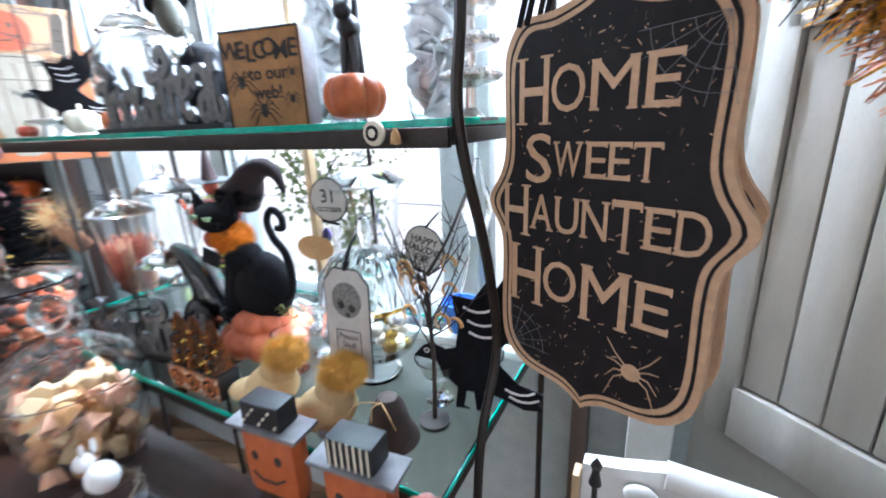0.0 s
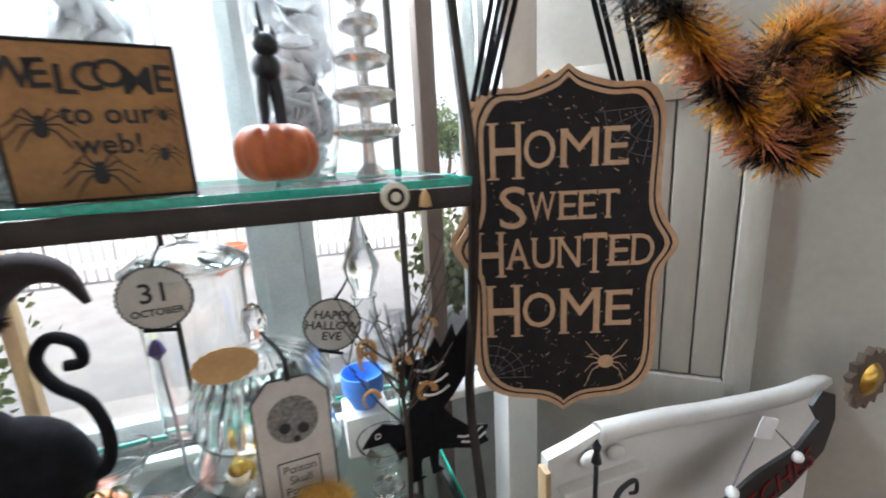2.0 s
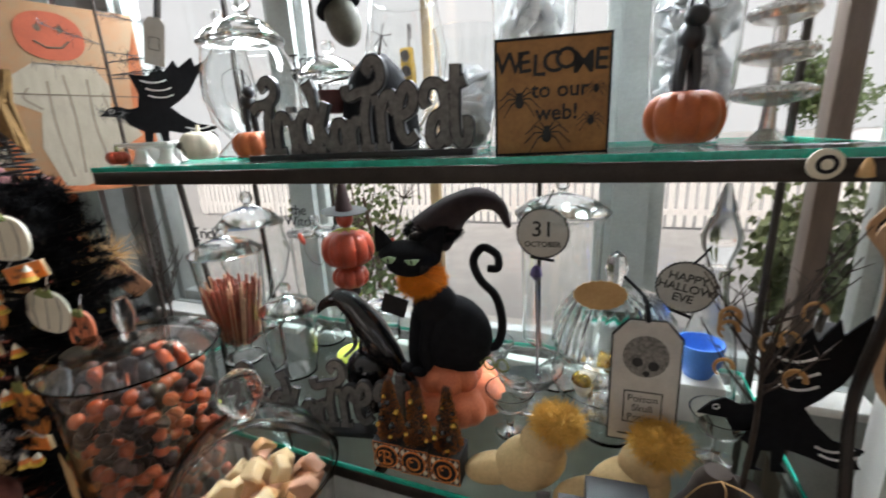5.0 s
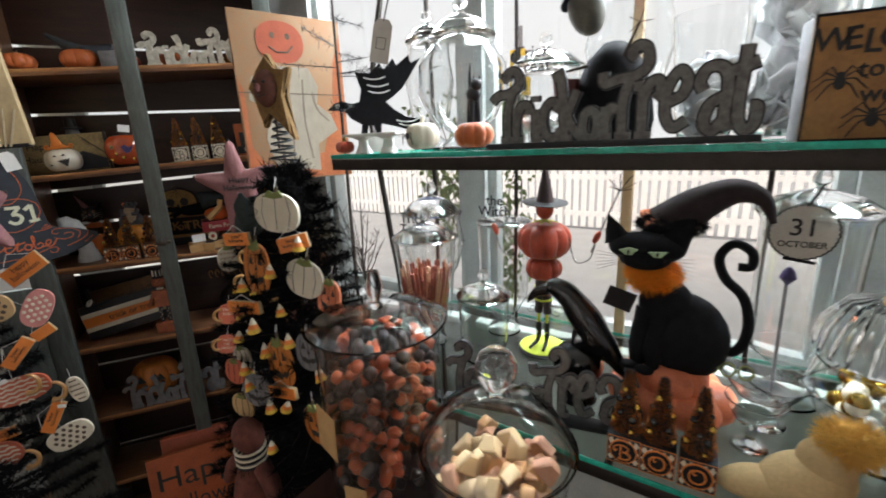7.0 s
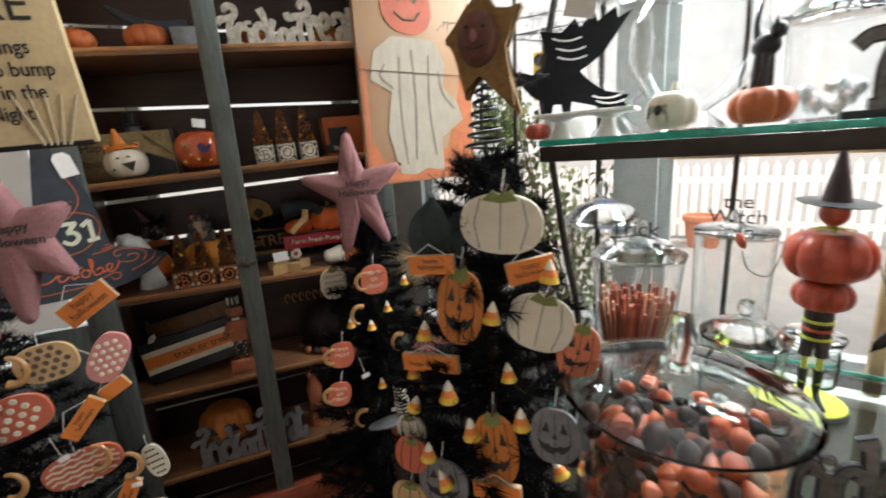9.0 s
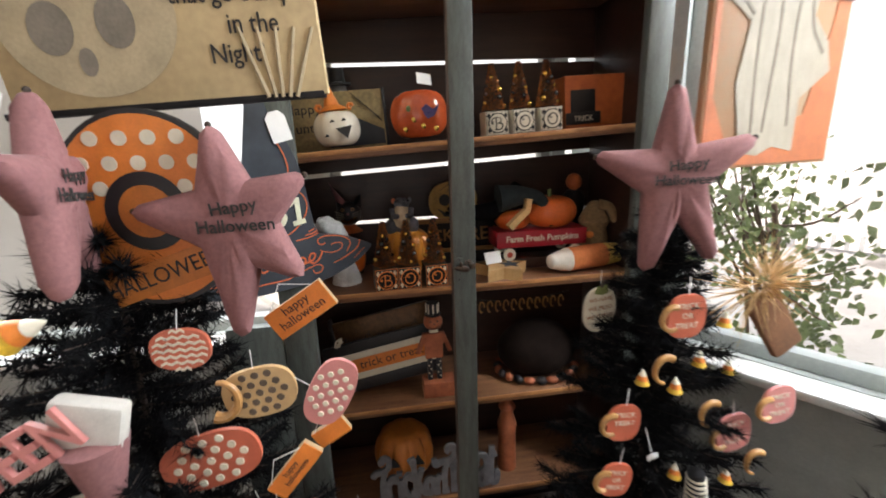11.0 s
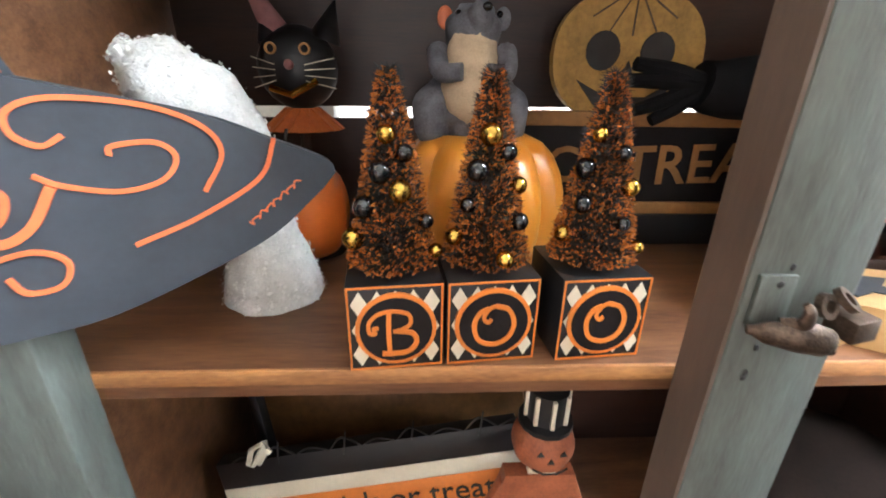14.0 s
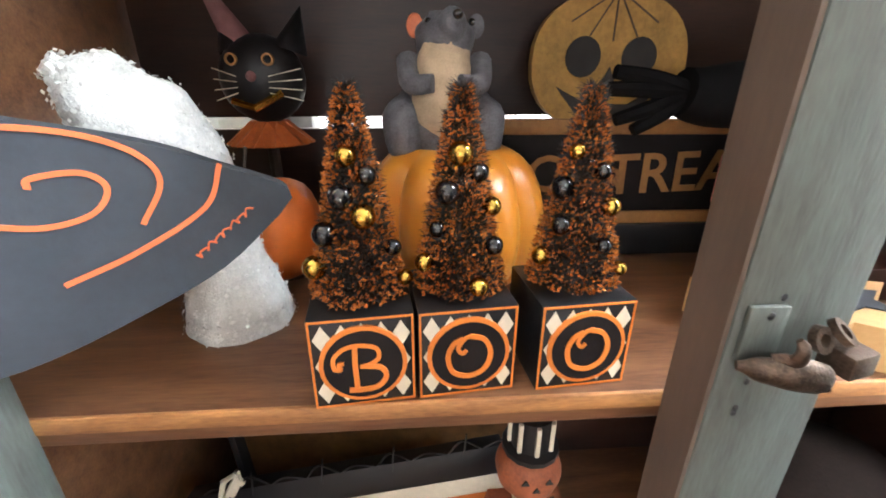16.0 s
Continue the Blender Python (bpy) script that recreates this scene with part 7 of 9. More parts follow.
for n, c in enumerate(([(-0.082, 1.476), (-0.045, 1.477)], [(-0.047, 1.478), (-0.067, 1.452)], [(-0.069, 1.453), (-0.054, 1.452), (-0.046, 1.441), (-0.053, 1.427), (-0.066, 1.423), (-0.08, 1.432)],
                       [(-0.036, 1.466), (-0.018, 1.481)], [(-0.018, 1.482), (-0.016, 1.426)], [(-0.03, 1.425), (-0.003, 1.430)])):
    chalk(t, "chalk_figure", c, 0.0105, M_CHALK, -0.0008 - n * 0.0002)
for n, c in enumerate((
        [(-0.168, 1.352), (-0.15, 1.376), (-0.12, 1.374), (-0.104, 1.366), (-0.108, 1.346), (-0.13, 1.33), (-0.156, 1.332), (-0.168, 1.352)],
        [(-0.091, 1.343), (-0.103, 1.344), (-0.109, 1.335), (-0.103, 1.326), (-0.087, 1.336), (-0.073, 1.357)],
        [(-0.072, 1.357), (-0.079, 1.34), (-0.079, 1.328), (-0.065, 1.334)], [(-0.089, 1.352), (-0.073, 1.351), (-0.056, 1.356)],
        [(-0.051, 1.349), (-0.06, 1.341), (-0.058, 1.329), (-0.048, 1.328), (-0.042, 1.338), (-0.05, 1.348)],
        [(-0.046, 1.346), (-0.038, 1.344), (-0.032, 1.362), (-0.035, 1.374), (-0.038, 1.366), (-0.034, 1.332), (-0.023, 1.329), (-0.013, 1.338), (-0.018, 1.347), (-0.028, 1.342)],
        [(-0.02, 1.331), (0.003, 1.338), (0.009, 1.35), (0.001, 1.353), (-0.005, 1.342), (0.002, 1.33), (0.015, 1.336), (0.026, 1.353)])):
    chalk(t, "chalk_letter", c, 0.0038, M_ORCHALK, -0.0008 - n * 0.0002)
for n, c in enumerate((
        [(0.021, 1.358), (0.03, 1.353), (0.05, 1.349), (0.067, 1.353), (0.074, 1.363), (0.067, 1.37), (0.051, 1.369), (0.049, 1.365)],
        [(0.035, 1.374), (0.027, 1.37), (0.019, 1.375), (0.02, 1.384), (0.035, 1.389), (0.065, 1.386), (0.086, 1.377), (0.093, 1.364), (0.083, 1.346)],
        [(0.05, 1.323), (0.079, 1.334), (0.108, 1.351), (0.117, 1.370)],
        [(-0.2, 1.302), (-0.14, 1.298), (-0.096, 1.3), (-0.054, 1.303), (-0.019, 1.316), (0.01, 1.325), (0.023, 1.319), (0.019, 1.308), (0.006, 1.306), (0.001, 1.314)],
        [(-0.12, 1.412), (-0.09, 1.397), (-0.061, 1.396), (-0.029, 1.411), (-0.004, 1.44), (0.003, 1.466), (-0.006, 1.489), (-0.03, 1.502), (-0.06, 1.505), (-0.085, 1.498), (-0.083, 1.489), (-0.055, 1.495), (-0.03, 1.53), (-0.032, 1.57), (-0.055, 1.62)],
        [(-0.028, 1.387), (0.001, 1.391), (0.022, 1.399)], [(-0.007, 1.396), (0.01, 1.4), (0.02, 1.405)], [(0.0, 1.404), (0.013, 1.409)],
        [(-0.2, 1.36), (-0.23, 1.33), (-0.2, 1.312), (-0.17, 1.33), (-0.19, 1.345)])):
    chalk(t, "chalk_swirl", c, 0.0022, M_ORCHALK, -0.0009 - n * 0.0002)
chalk(t, "signature", [(0.1 + k * 0.0014 + 0.0011 * math.sin(k * 2.4), 1.327 + k * 0.0011 + 0.0016 * math.cos(k * 2.4)) for k in range(20)], 0.0008, M_ORCHALK)
part("price_tag", slab(BM(), [(-0.02, 0), (0.02, 0), (0.02, 0.05), (0.01, 0.062), (-0.01, 0.062), (-0.02, 0.05)], 0.0008, -0.004, pose(-0.03, 0, 1.60, 0, -14, 0)), M_TAGPAPER, t, smooth=False)
part("hanger", box(BM(), (-0.08, 0.006, 1.735), (0.2, 0.01, 0.03), 0.003), M_SLATE, t)

# pumpkin-man poster with a star doll
t = thing("poster", FW @ pose(-0.508, 0.092, 1.525, 0, 0, 70), "tall faded poster of a pumpkin-headed figure in a sheet", "poster")
part("panel", box(BM(), (0.186, 0.008, 0.272), (0.372, 0.012, 0.544), 0.002), mat("faded_poster", (0.27, 0.19, 0.11), 0.7, scale=6, var=0.2, col2=(0.34, 0.15, 0.06)), t)
part("painted_ground", slab(BM(), [(0.005, 0.005), (0.367, 0.005), (0.367, 0.5), (0.335, 0.4), (0.32, 0.25), (0.27, 0.09), (0.06, 0.05), (0.02, 0.12), (0.018, 0.3), (0.005, 0.33)], 0.001, 0.0005), mat("poster_orange", (0.46, 0.13, 0.04), 0.7, scale=14, var=0.2), t, smooth=False)
P = [(0.10, 0.025), (0.15, 0.02), (0.19, 0.035), (0.25, 0.025), (0.25, 0.12), (0.33, 0.17), (0.31, 0.22), (0.26, 0.26), (0.27, 0.32), (0.24, 0.38), (0.10, 0.38), (0.045, 0.34), (0.03, 0.27), (0.09, 0.24), (0.07, 0.14)]
part("painted_sheet", slab(BM(), P, 0.001, -0.0008), mat("poster_sheet", (0.34, 0.29, 0.22), 0.75, scale=18, var=0.12, stretch=(3, 1, 1)), t, smooth=False)
part("painted_pumpkin", slab(BM(), oval(0.078, 0.066, 30, 2.3), 0.001, -0.0012, pose(0.155, 0, 0.455)), mat("poster_pumpkin", (0.42, 0.085, 0.035), 0.7, scale=16, var=0.15), t, smooth=False)
part("painted_face", tube(BM(), [(0.115, -0.002, 0.44), (0.14, -0.002, 0.423), (0.175, -0.002, 0.425), (0.195, -0.002, 0.445)], 0.003, seg=5), M_BARK, t)
for x in (0.13, 0.18):
    part("painted_eye", slab(BM(), oval(0.008, 0.01, 14, 2), 0.001, -0.002, pose(x, 0, 0.475)), M_BARK, t, smooth=False)
M_FOLD = mat("poster_fold", (0.22, 0.175, 0.13), 0.75, scale=18, var=0.2)
for c in ([(0.12, 0.33), (0.115, 0.2), (0.125, 0.05)], [(0.16, 0.35), (0.165, 0.22), (0.155, 0.06)], [(0.215, 0.34), (0.21, 0.2), (0.225, 0.07)], [(0.245, 0.3), (0.26, 0.24), (0.3, 0.2)], [(0.075, 0.31), (0.06, 0.28), (0.095, 0.25)]):
    part("painted_fold", ribbon(BM(), [(p[0], p[2]) for p in curve_pts([(x, 0, z) for x, z in c], 5)], 0.006, -0.0016, -0.0006), M_FOLD, t, smooth=False)
part("seam", box(BM(), (0.186, -0.0022, 0.292), (0.37, 0.001, 0.003)), M_BARK, t)
t = thing("star_doll", FW @ pose(-0.046, -0.119, 1.766, 0, 4, 10) @ Matrix.Diagonal((0.88, 1, 0.92, 1)), "mustard felt star doll with a pink face", "doll")
P = [((0.11 if k % 2 == 0 else 0.044) * math.sin(k * math.pi / 5), (0.115 if k % 2 == 0 else 0.046) * math.cos(k * math.pi / 5)) for k in range(10)]
P[0], P[2], P[8], P[4], P[6] = (0.0, 0.085), (0.075, 0.05), (-0.07, 0.0), (0.082, -0.125), (-0.022, -0.10)
bm = slab(BM(), P, 0.024, -0.012)
bmesh.ops.bevel(bm, geom=bm.edges[:], offset=0.006, segments=2, affect="EDGES")
part("body", bm, mat("mustard_felt", (0.25, 0.14, 0.045), 0.95, scale=90, bump=0.4), t)
part("face", blob(BM(), (0, -0.012, 0.0), (0.036, 0.022, 0.044)), mat("brown_pink_cloth", (0.17, 0.065, 0.045), 0.9, scale=60, bump=0.4), t)
for x in (-0.014, 0.016):
    part("eye", blob(BM(), (x, -0.033, 0.014), 0.004, u=8, v=6), M_INK, t)
part("nose", blob(BM(), (0, -0.036, 0.0), (0.006, 0.006, 0.01), u=8, v=6), M_PINK, t)
part("mouth", tube(BM(), [(-0.016, -0.03, -0.014), (0, -0.034, -0.02), (0.016, -0.03, -0.014)], 0.0016, seg=5), M_INK, t)
part("wire", tube(BM(), [(0, 0.008, -0.03), (0.0, 0.015, -0.15)], 0.003, seg=5), M_TWIG, t)
# eyes of a black cloth cat low in the tree
t = thing("cloth_cat", FC @ pose(-0.262, -0.40, 1.01), "black cloth cat with lime button eyes in the tree", "soft toy")
part("head", blob(BM(), (0, 0, 0), (0.07, 0.04, 0.055)), M_BLACKFELT, t)
for x in (-0.045, 0.045):
    part("ear", lathe(BM(), [(0.02, 0), (0, 0.04)], 10, pose(x, 0, 0.04)), M_BLACKFELT, t)
for x in (-0.02, 0.02):
    part("eye", blob(BM(), (x, -0.038, 0.01), 0.006, u=10, v=8), M_LIME, t)

def blank_tag(m, w, h, label):
    t = thing("paper_tag", m, label, "tag", "blank price tags")
    part("card", box(BM(), (0, 0, 0), (w, 0.001, h), 0.0003), M_TAGPAPER, t)
    part("string", tube(BM(), [(0, 0, h * 0.45), (0.004, 0.01, h * 0.45 + 0.05)], 0.0007, seg=4), M_TAGPAPER, t)


blank_tag(FC @ pose(-0.287, -0.43, 1.65, 0, 25, 0), 0.075, 0.045, "white card price tag hanging over the tree")
blank_tag(FC @ pose(-0.389, -0.47, 1.19, 0, -35, 0), 0.08, 0.042, "white card price tag pinned on the cloth doll")
for c, d, z in ((-0.05, -0.40, 1.0), (0.06, -0.39, 0.88), (-0.12, -0.40, 0.80), (0.69, -0.42, 0.9), (0.62, -0.41, 1.02)):
    blank_tag(FC @ pose(c, d, z, 0, 40 * math.sin(c * 50), 0), 0.022, 0.012, "tiny white price tag on an ornament string")
# low box sign by the foot of the cabinet
t = thing("box_sign", FC @ pose(0.37, -0.13, 0, -8, 0, 0), "low red-brown box sign with dark script", "sign")
part("board", box(BM(), (0, 0.02, 0.24), (0.36, 0.04, 0.46), 0.003), mat("rust_red_board", (0.36, 0.075, 0.03), 0.6, scale=14, var=0.2), t)
write("Happy", 0.1, M_INK, t, 0, -0.001, 0.34, 0.0006, rot=4)
write("Halloween", 0.075, M_INK, t, 0, -0.001, 0.2, 0.0006, rot=4)
# brown cloth scarecrow and more ornaments low on the front tree
t = thing("scarecrow_doll", FW @ pose(-0.08, -0.29, 0.80), "dark red-brown cloth scarecrow doll with striped scarf", "doll")
M_RUSTC = mat("rust_brown_cloth", (0.16, 0.045, 0.03), 0.95, scale=60, var=0.3, bump=0.5)
part("head", blob(BM(), (0, 0, 0.15), (0.045, 0.035, 0.045)), M_RUSTC, t)
part("body", lathe(BM(), [(0, -0.08), (0.06, -0.07), (0.055, 0.0), (0.03, 0.09), (0, 0.1)], 18), M_RUSTC, t)
for k in range(6):
    part("scarf_stripe", lathe(BM(), [(0.034, 0), (0.038, 0), (0.038, 0.005), (0.034, 0.005)], 18, pose(0, 0, 0.075 + k * 0.008), closed=True), M_CREAM if k % 2 else M_BLACK, t)
for s in (-1, 1):
    part("arm", tube(BM(), curve_pts([(s * 0.03, 0, 0.07), (s * 0.08, -0.01, 0.04), (s * 0.11, -0.015, -0.02)], 4), 0.018, 0.014, 10), M_RUSTC, t)
flat_pumpkin(FW @ pose(-0.13, -0.27, 1.10, 0, 8, F30), 0.03, 0.034, M_DOTRED, "round rust red pumpkin ornament on string", False, True)
flat_pumpkin(FW @ pose(0.10, -0.22, 1.0, 0, -8, F30), 0.034, 0.05, M_JACK, "lower orange wooden jack-o-lantern ornament", True)
flat_pumpkin(FW @ pose(-0.16, -0.25, 0.98, 0, 6, F30), 0.036, 0.034, M_TAN, "plain tan wooden pumpkin ornament")
for a, b, z in ((-0.14, -0.24, 1.17), (0.05, -0.26, 1.05), (-0.05, -0.28, 1.08), (0.11, -0.2, 1.11), (-0.18, -0.2, 1.04), (0.0, -0.28, 0.93)):
    candy_corn(FW @ pose(a, b, z, 0, 30 * math.sin(a * 40), 0), 0.028)

# ---- things in the cabinet ----
Z3, Z2, Z1 = 1.2355, 0.9055, 0.6005
M_YPUMP = mat("golden_resin", (0.62, 0.25, 0.03), 0.32, scale=14, var=0.2, bump=0.2, col2=(0.60, 0.2, 0.02))
t = thing("squirrel_on_pumpkin", FC @ pose(0.228, 0.135, Z3), "grey squirrel figurine sitting on a golden pumpkin", "figurine")
part("pumpkin", gourd(BM(), 0.072, 0.135, 8, deep=0.15), M_YPUMP, t)
M_FURG = mat("grey_fur", (0.16, 0.16, 0.18), 0.8, scale=90, var=0.3, bump=0.5)
M_BELLY = mat("cream_belly", (0.55, 0.42, 0.28), 0.8, scale=90, var=0.15, bump=0.4)
part("body", swell(BM(), curve_pts([(-0.01, 0.006, 0.118), (-0.01, 0.006, 0.14), (-0.01, 0.004, 0.168), (-0.009, 0.0, 0.185), (-0.008, -0.002, 0.2), (-0.007, -0.002, 0.212)], 5), [0.028, 0.033, 0.027, 0.019, 0.021, 0.012], 20), M_FURG, t)
part("belly", swell(BM(), curve_pts([(-0.01, -0.008, 0.125), (-0.01, -0.01, 0.15), (-0.01, -0.009, 0.172), (-0.008, -0.009, 0.19), (-0.006, -0.013, 0.199)], 5), [0.014, 0.023, 0.021, 0.017, 0.01], 18), M_BELLY, t, "cream brushed belly and throat")
part("muzzle", swell(BM(), curve_pts([(-0.006, -0.012, 0.2), (-0.004, -0.022, 0.206), (-0.002, -0.027, 0.208)], 4), [0.012, 0.009, 0.004], 12), M_FURG, t)
part("nose", blob(BM(), (-0.002, -0.028, 0.2085), (0.0035, 0.003, 0.003), u=8, v=6), M_BLACKGLOSS, t)
for x in (-0.02, 0.009):
    part("eye", blob(BM(), (x, -0.013, 0.206), 0.0024, u=8, v=6), M_BLACKGLOSS, t)
for x, mt in ((-0.029, M_SALMON), (0.014, M_FURG)):
    part("ear", blob(BM(), (x, 0.002, 0.205), (0.006, 0.003, 0.008), u=10, v=8), mt, t)
for x in (-0.038, 0.02):
    part("haunch", swell(BM(), curve_pts([(x, 0.0, 0.116), (x, -0.012, 0.128), (x, -0.01, 0.145), (x * 0.9, 0.0, 0.16)], 4), [0.008, 0.014, 0.0155, 0.006], 12), M_FURG, t)
for x, k in ((-0.034, 1), (0.016, -1)):
    part("paw", tube(BM(), curve_pts([(x, -0.006, 0.182), (x + k * 0.002, -0.024, 0.168), (x + k * 0.016, -0.032, 0.168)], 4), 0.0085, 0.006, 10), M_FURG, t)

t = thing("trick_or_treat_sign", FC @ pose(0.408, 0.215, Z3), "vintage Trick or Treat board with jack-o-lantern head", "sign")
part("board", box(BM(), (0, 0, 0.085), (0.34, 0.014, 0.1), 0.002), M_SIGNBLK, t)
for z in (0.04, 0.13):
    part("rail", box(BM(), (0, -0.004, z), (0.34, 0.014, 0.014), 0.002), M_OCHRE, t)
part("foot", box(BM(), (0, 0, 0.018), (0.34, 0.03, 0.034), 0.002), M_BLACK, t)
for txt, x, s in (("TRICK", -0.105, 0.05), ("OR", -0.027, 0.032), ("TREAT", 0.06, 0.056)):
    write(txt, s, M_OCHRE, t, x, -0.0085, 0.068, 0.0006, rot=2, bold=0.0006)
part("head", slab(BM(), oval(0.072, 0.058, 32, 2.3), 0.012, -0.002, pose(-0.032, 0, 0.185)), mat("aged_yellow", (0.5, 0.29, 0.07), 0.6, scale=30, var=0.25), t)
for x in (-0.058, -0.006):
    part("eye", slab(BM(), oval(0.016, 0.017, 20, 2), 0.002, -0.004, pose(x, 0, 0.19)), M_INK, t, smooth=False)
part("nose", slab(BM(), [(-0.04, 0.165), (-0.024, 0.165), (-0.032, 0.182)], 0.002, -0.004), M_INK, t, smooth=False)
part("mouth", slab(BM(), [(-0.08, 0.165), (-0.05, 0.15), (-0.01, 0.15), (0.016, 0.165), (0.0, 0.142), (-0.03, 0.136), (-0.06, 0.142)], 0.002, -0.004), M_INK, t, smooth=False)
bm = BM()
for k in range(5):
    a = -0.9 + k * 0.45
    tube(bm, [(-0.032, -0.0025, 0.243), (-0.032 + 0.05 * math.sin(a), -0.0025, 0.243 - 0.04 * math.cos(a))], 0.0009, seg=4)
part("web_line", bm, M_BARK, t)
part("stem", box(BM(), (-0.034, 0.004, 0.247), (0.016, 0.012, 0.014), 0.003), M_BARK, t)

# black glove arm
t = thing("black_cloth_arm", FC @ pose(0.46, 0.14, 1.40), "stuffed black cloth arm reaching over the sign", "decoration")
bm = BM()
tube(bm, curve_pts([(0.1, 0.01, 0.05), (0.04, 0, 0.005), (-0.03, -0.005, -0.005), (-0.06, -0.006, -0.002)], 5), 0.034, 0.018, 12)
for dx, dz in ((-0.06, 0.012), (-0.066, 0.0), (-0.055, -0.022), (-0.04, -0.03)):
    part("finger", tube(BM(), curve_pts([(-0.055, -0.006, -0.002), (-0.055 + dx * 0.5, -0.008, dz * 0.6), (-0.055 + dx, -0.008, dz)], 4), 0.008, 0.005, 8), M_NEEDLE, t)
part("arm", bm, M_NEEDLE, t)
part("stand", tube(BM(), [(0.09, 0.03, -0.164), (0.09, 0.02, 0.04)], 0.006), M_BLACK, t)

# cat mask, ghost, small orange pumpkin
t = thing("cat_mask", FC @ pose(0.075, 0.19, Z3), "black papier-mache cat head with gold grin and ruff", "decoration")
part("head", blob(BM(), (0, 0, 0.17), (0.034, 0.028, 0.034)), M_BLACK, t)
for x, a in ((-0.018, -15), (0.024, 20)):
    part("ear", lathe(BM(), [(0.014, 0), (0, 0.034)], 10, pose(x, 0, 0.192, 0, a, 0)), M_BLACK, t)
part("hat", lathe(BM(), [(0.012, 0), (0, 0.07)], 12, pose(-0.014, 0, 0.195, 0, -28, 0)), M_PINK, t)
part("teeth", tube(BM(), [(-0.018, -0.024, 0.154), (0, -0.029, 0.149), (0.02, -0.022, 0.16)], 0.003, seg=6), M_GOLD, t)
part("nose", blob(BM(), (0, -0.029, 0.172), 0.004, u=8, v=6), M_PINK, t)
for x in (-0.014, 0.013):
    part("eye", lathe(BM(), [(0.003, 0), (0.0048, 0), (0.0045, 0.002), (0.003, 0.002)], 14, pose(x, -0.025, 0.184, 90, 0, 0), closed=True), M_OCHRE, t)
bm = BM()
for k in range(4):
    for s in (-1, 1):
        tube(bm, [(s * 0.012, -0.027, 0.172 - k * 0.004), (s * 0.034, -0.014, 0.178 - k * 0.008)], 0.0005, seg=4)
part("whisker", bm, M_CREAM, t)
bm = BM()
for k in range(14):
    a = k * 0.449
    slab(bm, [(-0.009, 0), (0.009, 0), (0.012, -0.028), (-0.012, -0.028)], 0.001, 0, pose(0, 0, 0.137, 0, 0, math.degrees(a)) @ pose(0, 0.012, 0, 50, 0, 0))
part("ruff", bm, M_ORANGE, t)
part("stick", tube(BM(), [(0, 0, 0), (0, 0, 0.14)], 0.005), M_TWIG, t)
part("base", lathe(BM(), [(0, 0), (0.03, 0), (0.02, 0.008), (0, 0.01)], 16), M_TWIG, t)
M_GLITW = mat("white_glitter", (0.82, 0.82, 0.80), 0.5, 0.0, scale=90, var=0.16, bump=1.0)
t = thing("ghost_figurine", FC @ pose(0.055, 0.098, Z3), "white glittered ghost figurine with a bat wing", "figurine")
bm = swell(BM(), curve_pts([(0.008, 0, 0.0), (0.008, 0, 0.02), (0.004, -0.002, 0.06), (0.0, -0.006, 0.1), (-0.012, -0.018, 0.135), (-0.03, -0.032, 0.162), (-0.045, -0.042, 0.178)], 7), [0.038, 0.036, 0.026, 0.021, 0.028, 0.031, 0.022, 0.005], 26)
for v in bm.verts:
    v.co += Vector((noise.noise(v.co * 60), noise.noise(v.co * 60 + Vector((9, 0, 0))), noise.noise(v.co * 60 + Vector((0, 9, 0))))) * 0.003
rnd = random.Random(21)
bm.normal_update()
flakes, quads = [], []
for f in bm.faces:
    for _ in range(3):
        c = f.calc_center_median() + Vector([rnd.gauss(0, 0.0012) for _ in range(3)]) + f.normal * 0.0004
        d = (f.normal + Vector([rnd.gauss(0, 0.3) for _ in range(3)])).normalized()
        e = d.orthogonal().normalized() * rnd.uniform(0.0005, 0.0013)
        g = d.cross(e)
        k = len(flakes)
        flakes += [tuple(c - e - g), tuple(c + e - g), tuple(c + e + g), tuple(c - e + g)]
        quads.append((k, k + 1, k + 2, k + 3))
part("body", bm, M_GLITW, t)
me = bpy.data.meshes.new("glitter")
me.from_pydata(flakes, [], quads)
tagged(part("glitter", me, mat("glitter_flake", (0.9, 0.9, 0.88), 0.2, 0.0, scale=300, var=0.05, bump=0, coat=0.6), t, smooth=False), kind="stuff")
part("wing", slab(BM(), [(-0.05, 0.11), (-0.03, 0.15), (-0.022, 0.146), (-0.016, 0.152), (-0.01, 0.138), (-0.002, 0.136), (0.0, 0.12), (0.008, 0.112), (-0.01, 0.095)], 0.003, 0.01), M_SLATE, t)
part("wire", tube(BM(), curve_pts([(0.02, 0, 0.09), (0.03, -0.01, 0.11), (0.035, -0.01, 0.13)], 4), 0.0012, seg=5), M_TWIG, t)
t = thing("pumpkin", FC @ pose(0.075, 0.165, Z3), "plain bright orange pumpkin", "pumpkin")
part("body", gourd(BM(), 0.04, 0.098, 8, deep=0.05), mat("bright_orange", (0.72, 0.16, 0.02), 0.45, scale=20, var=0.1), t)

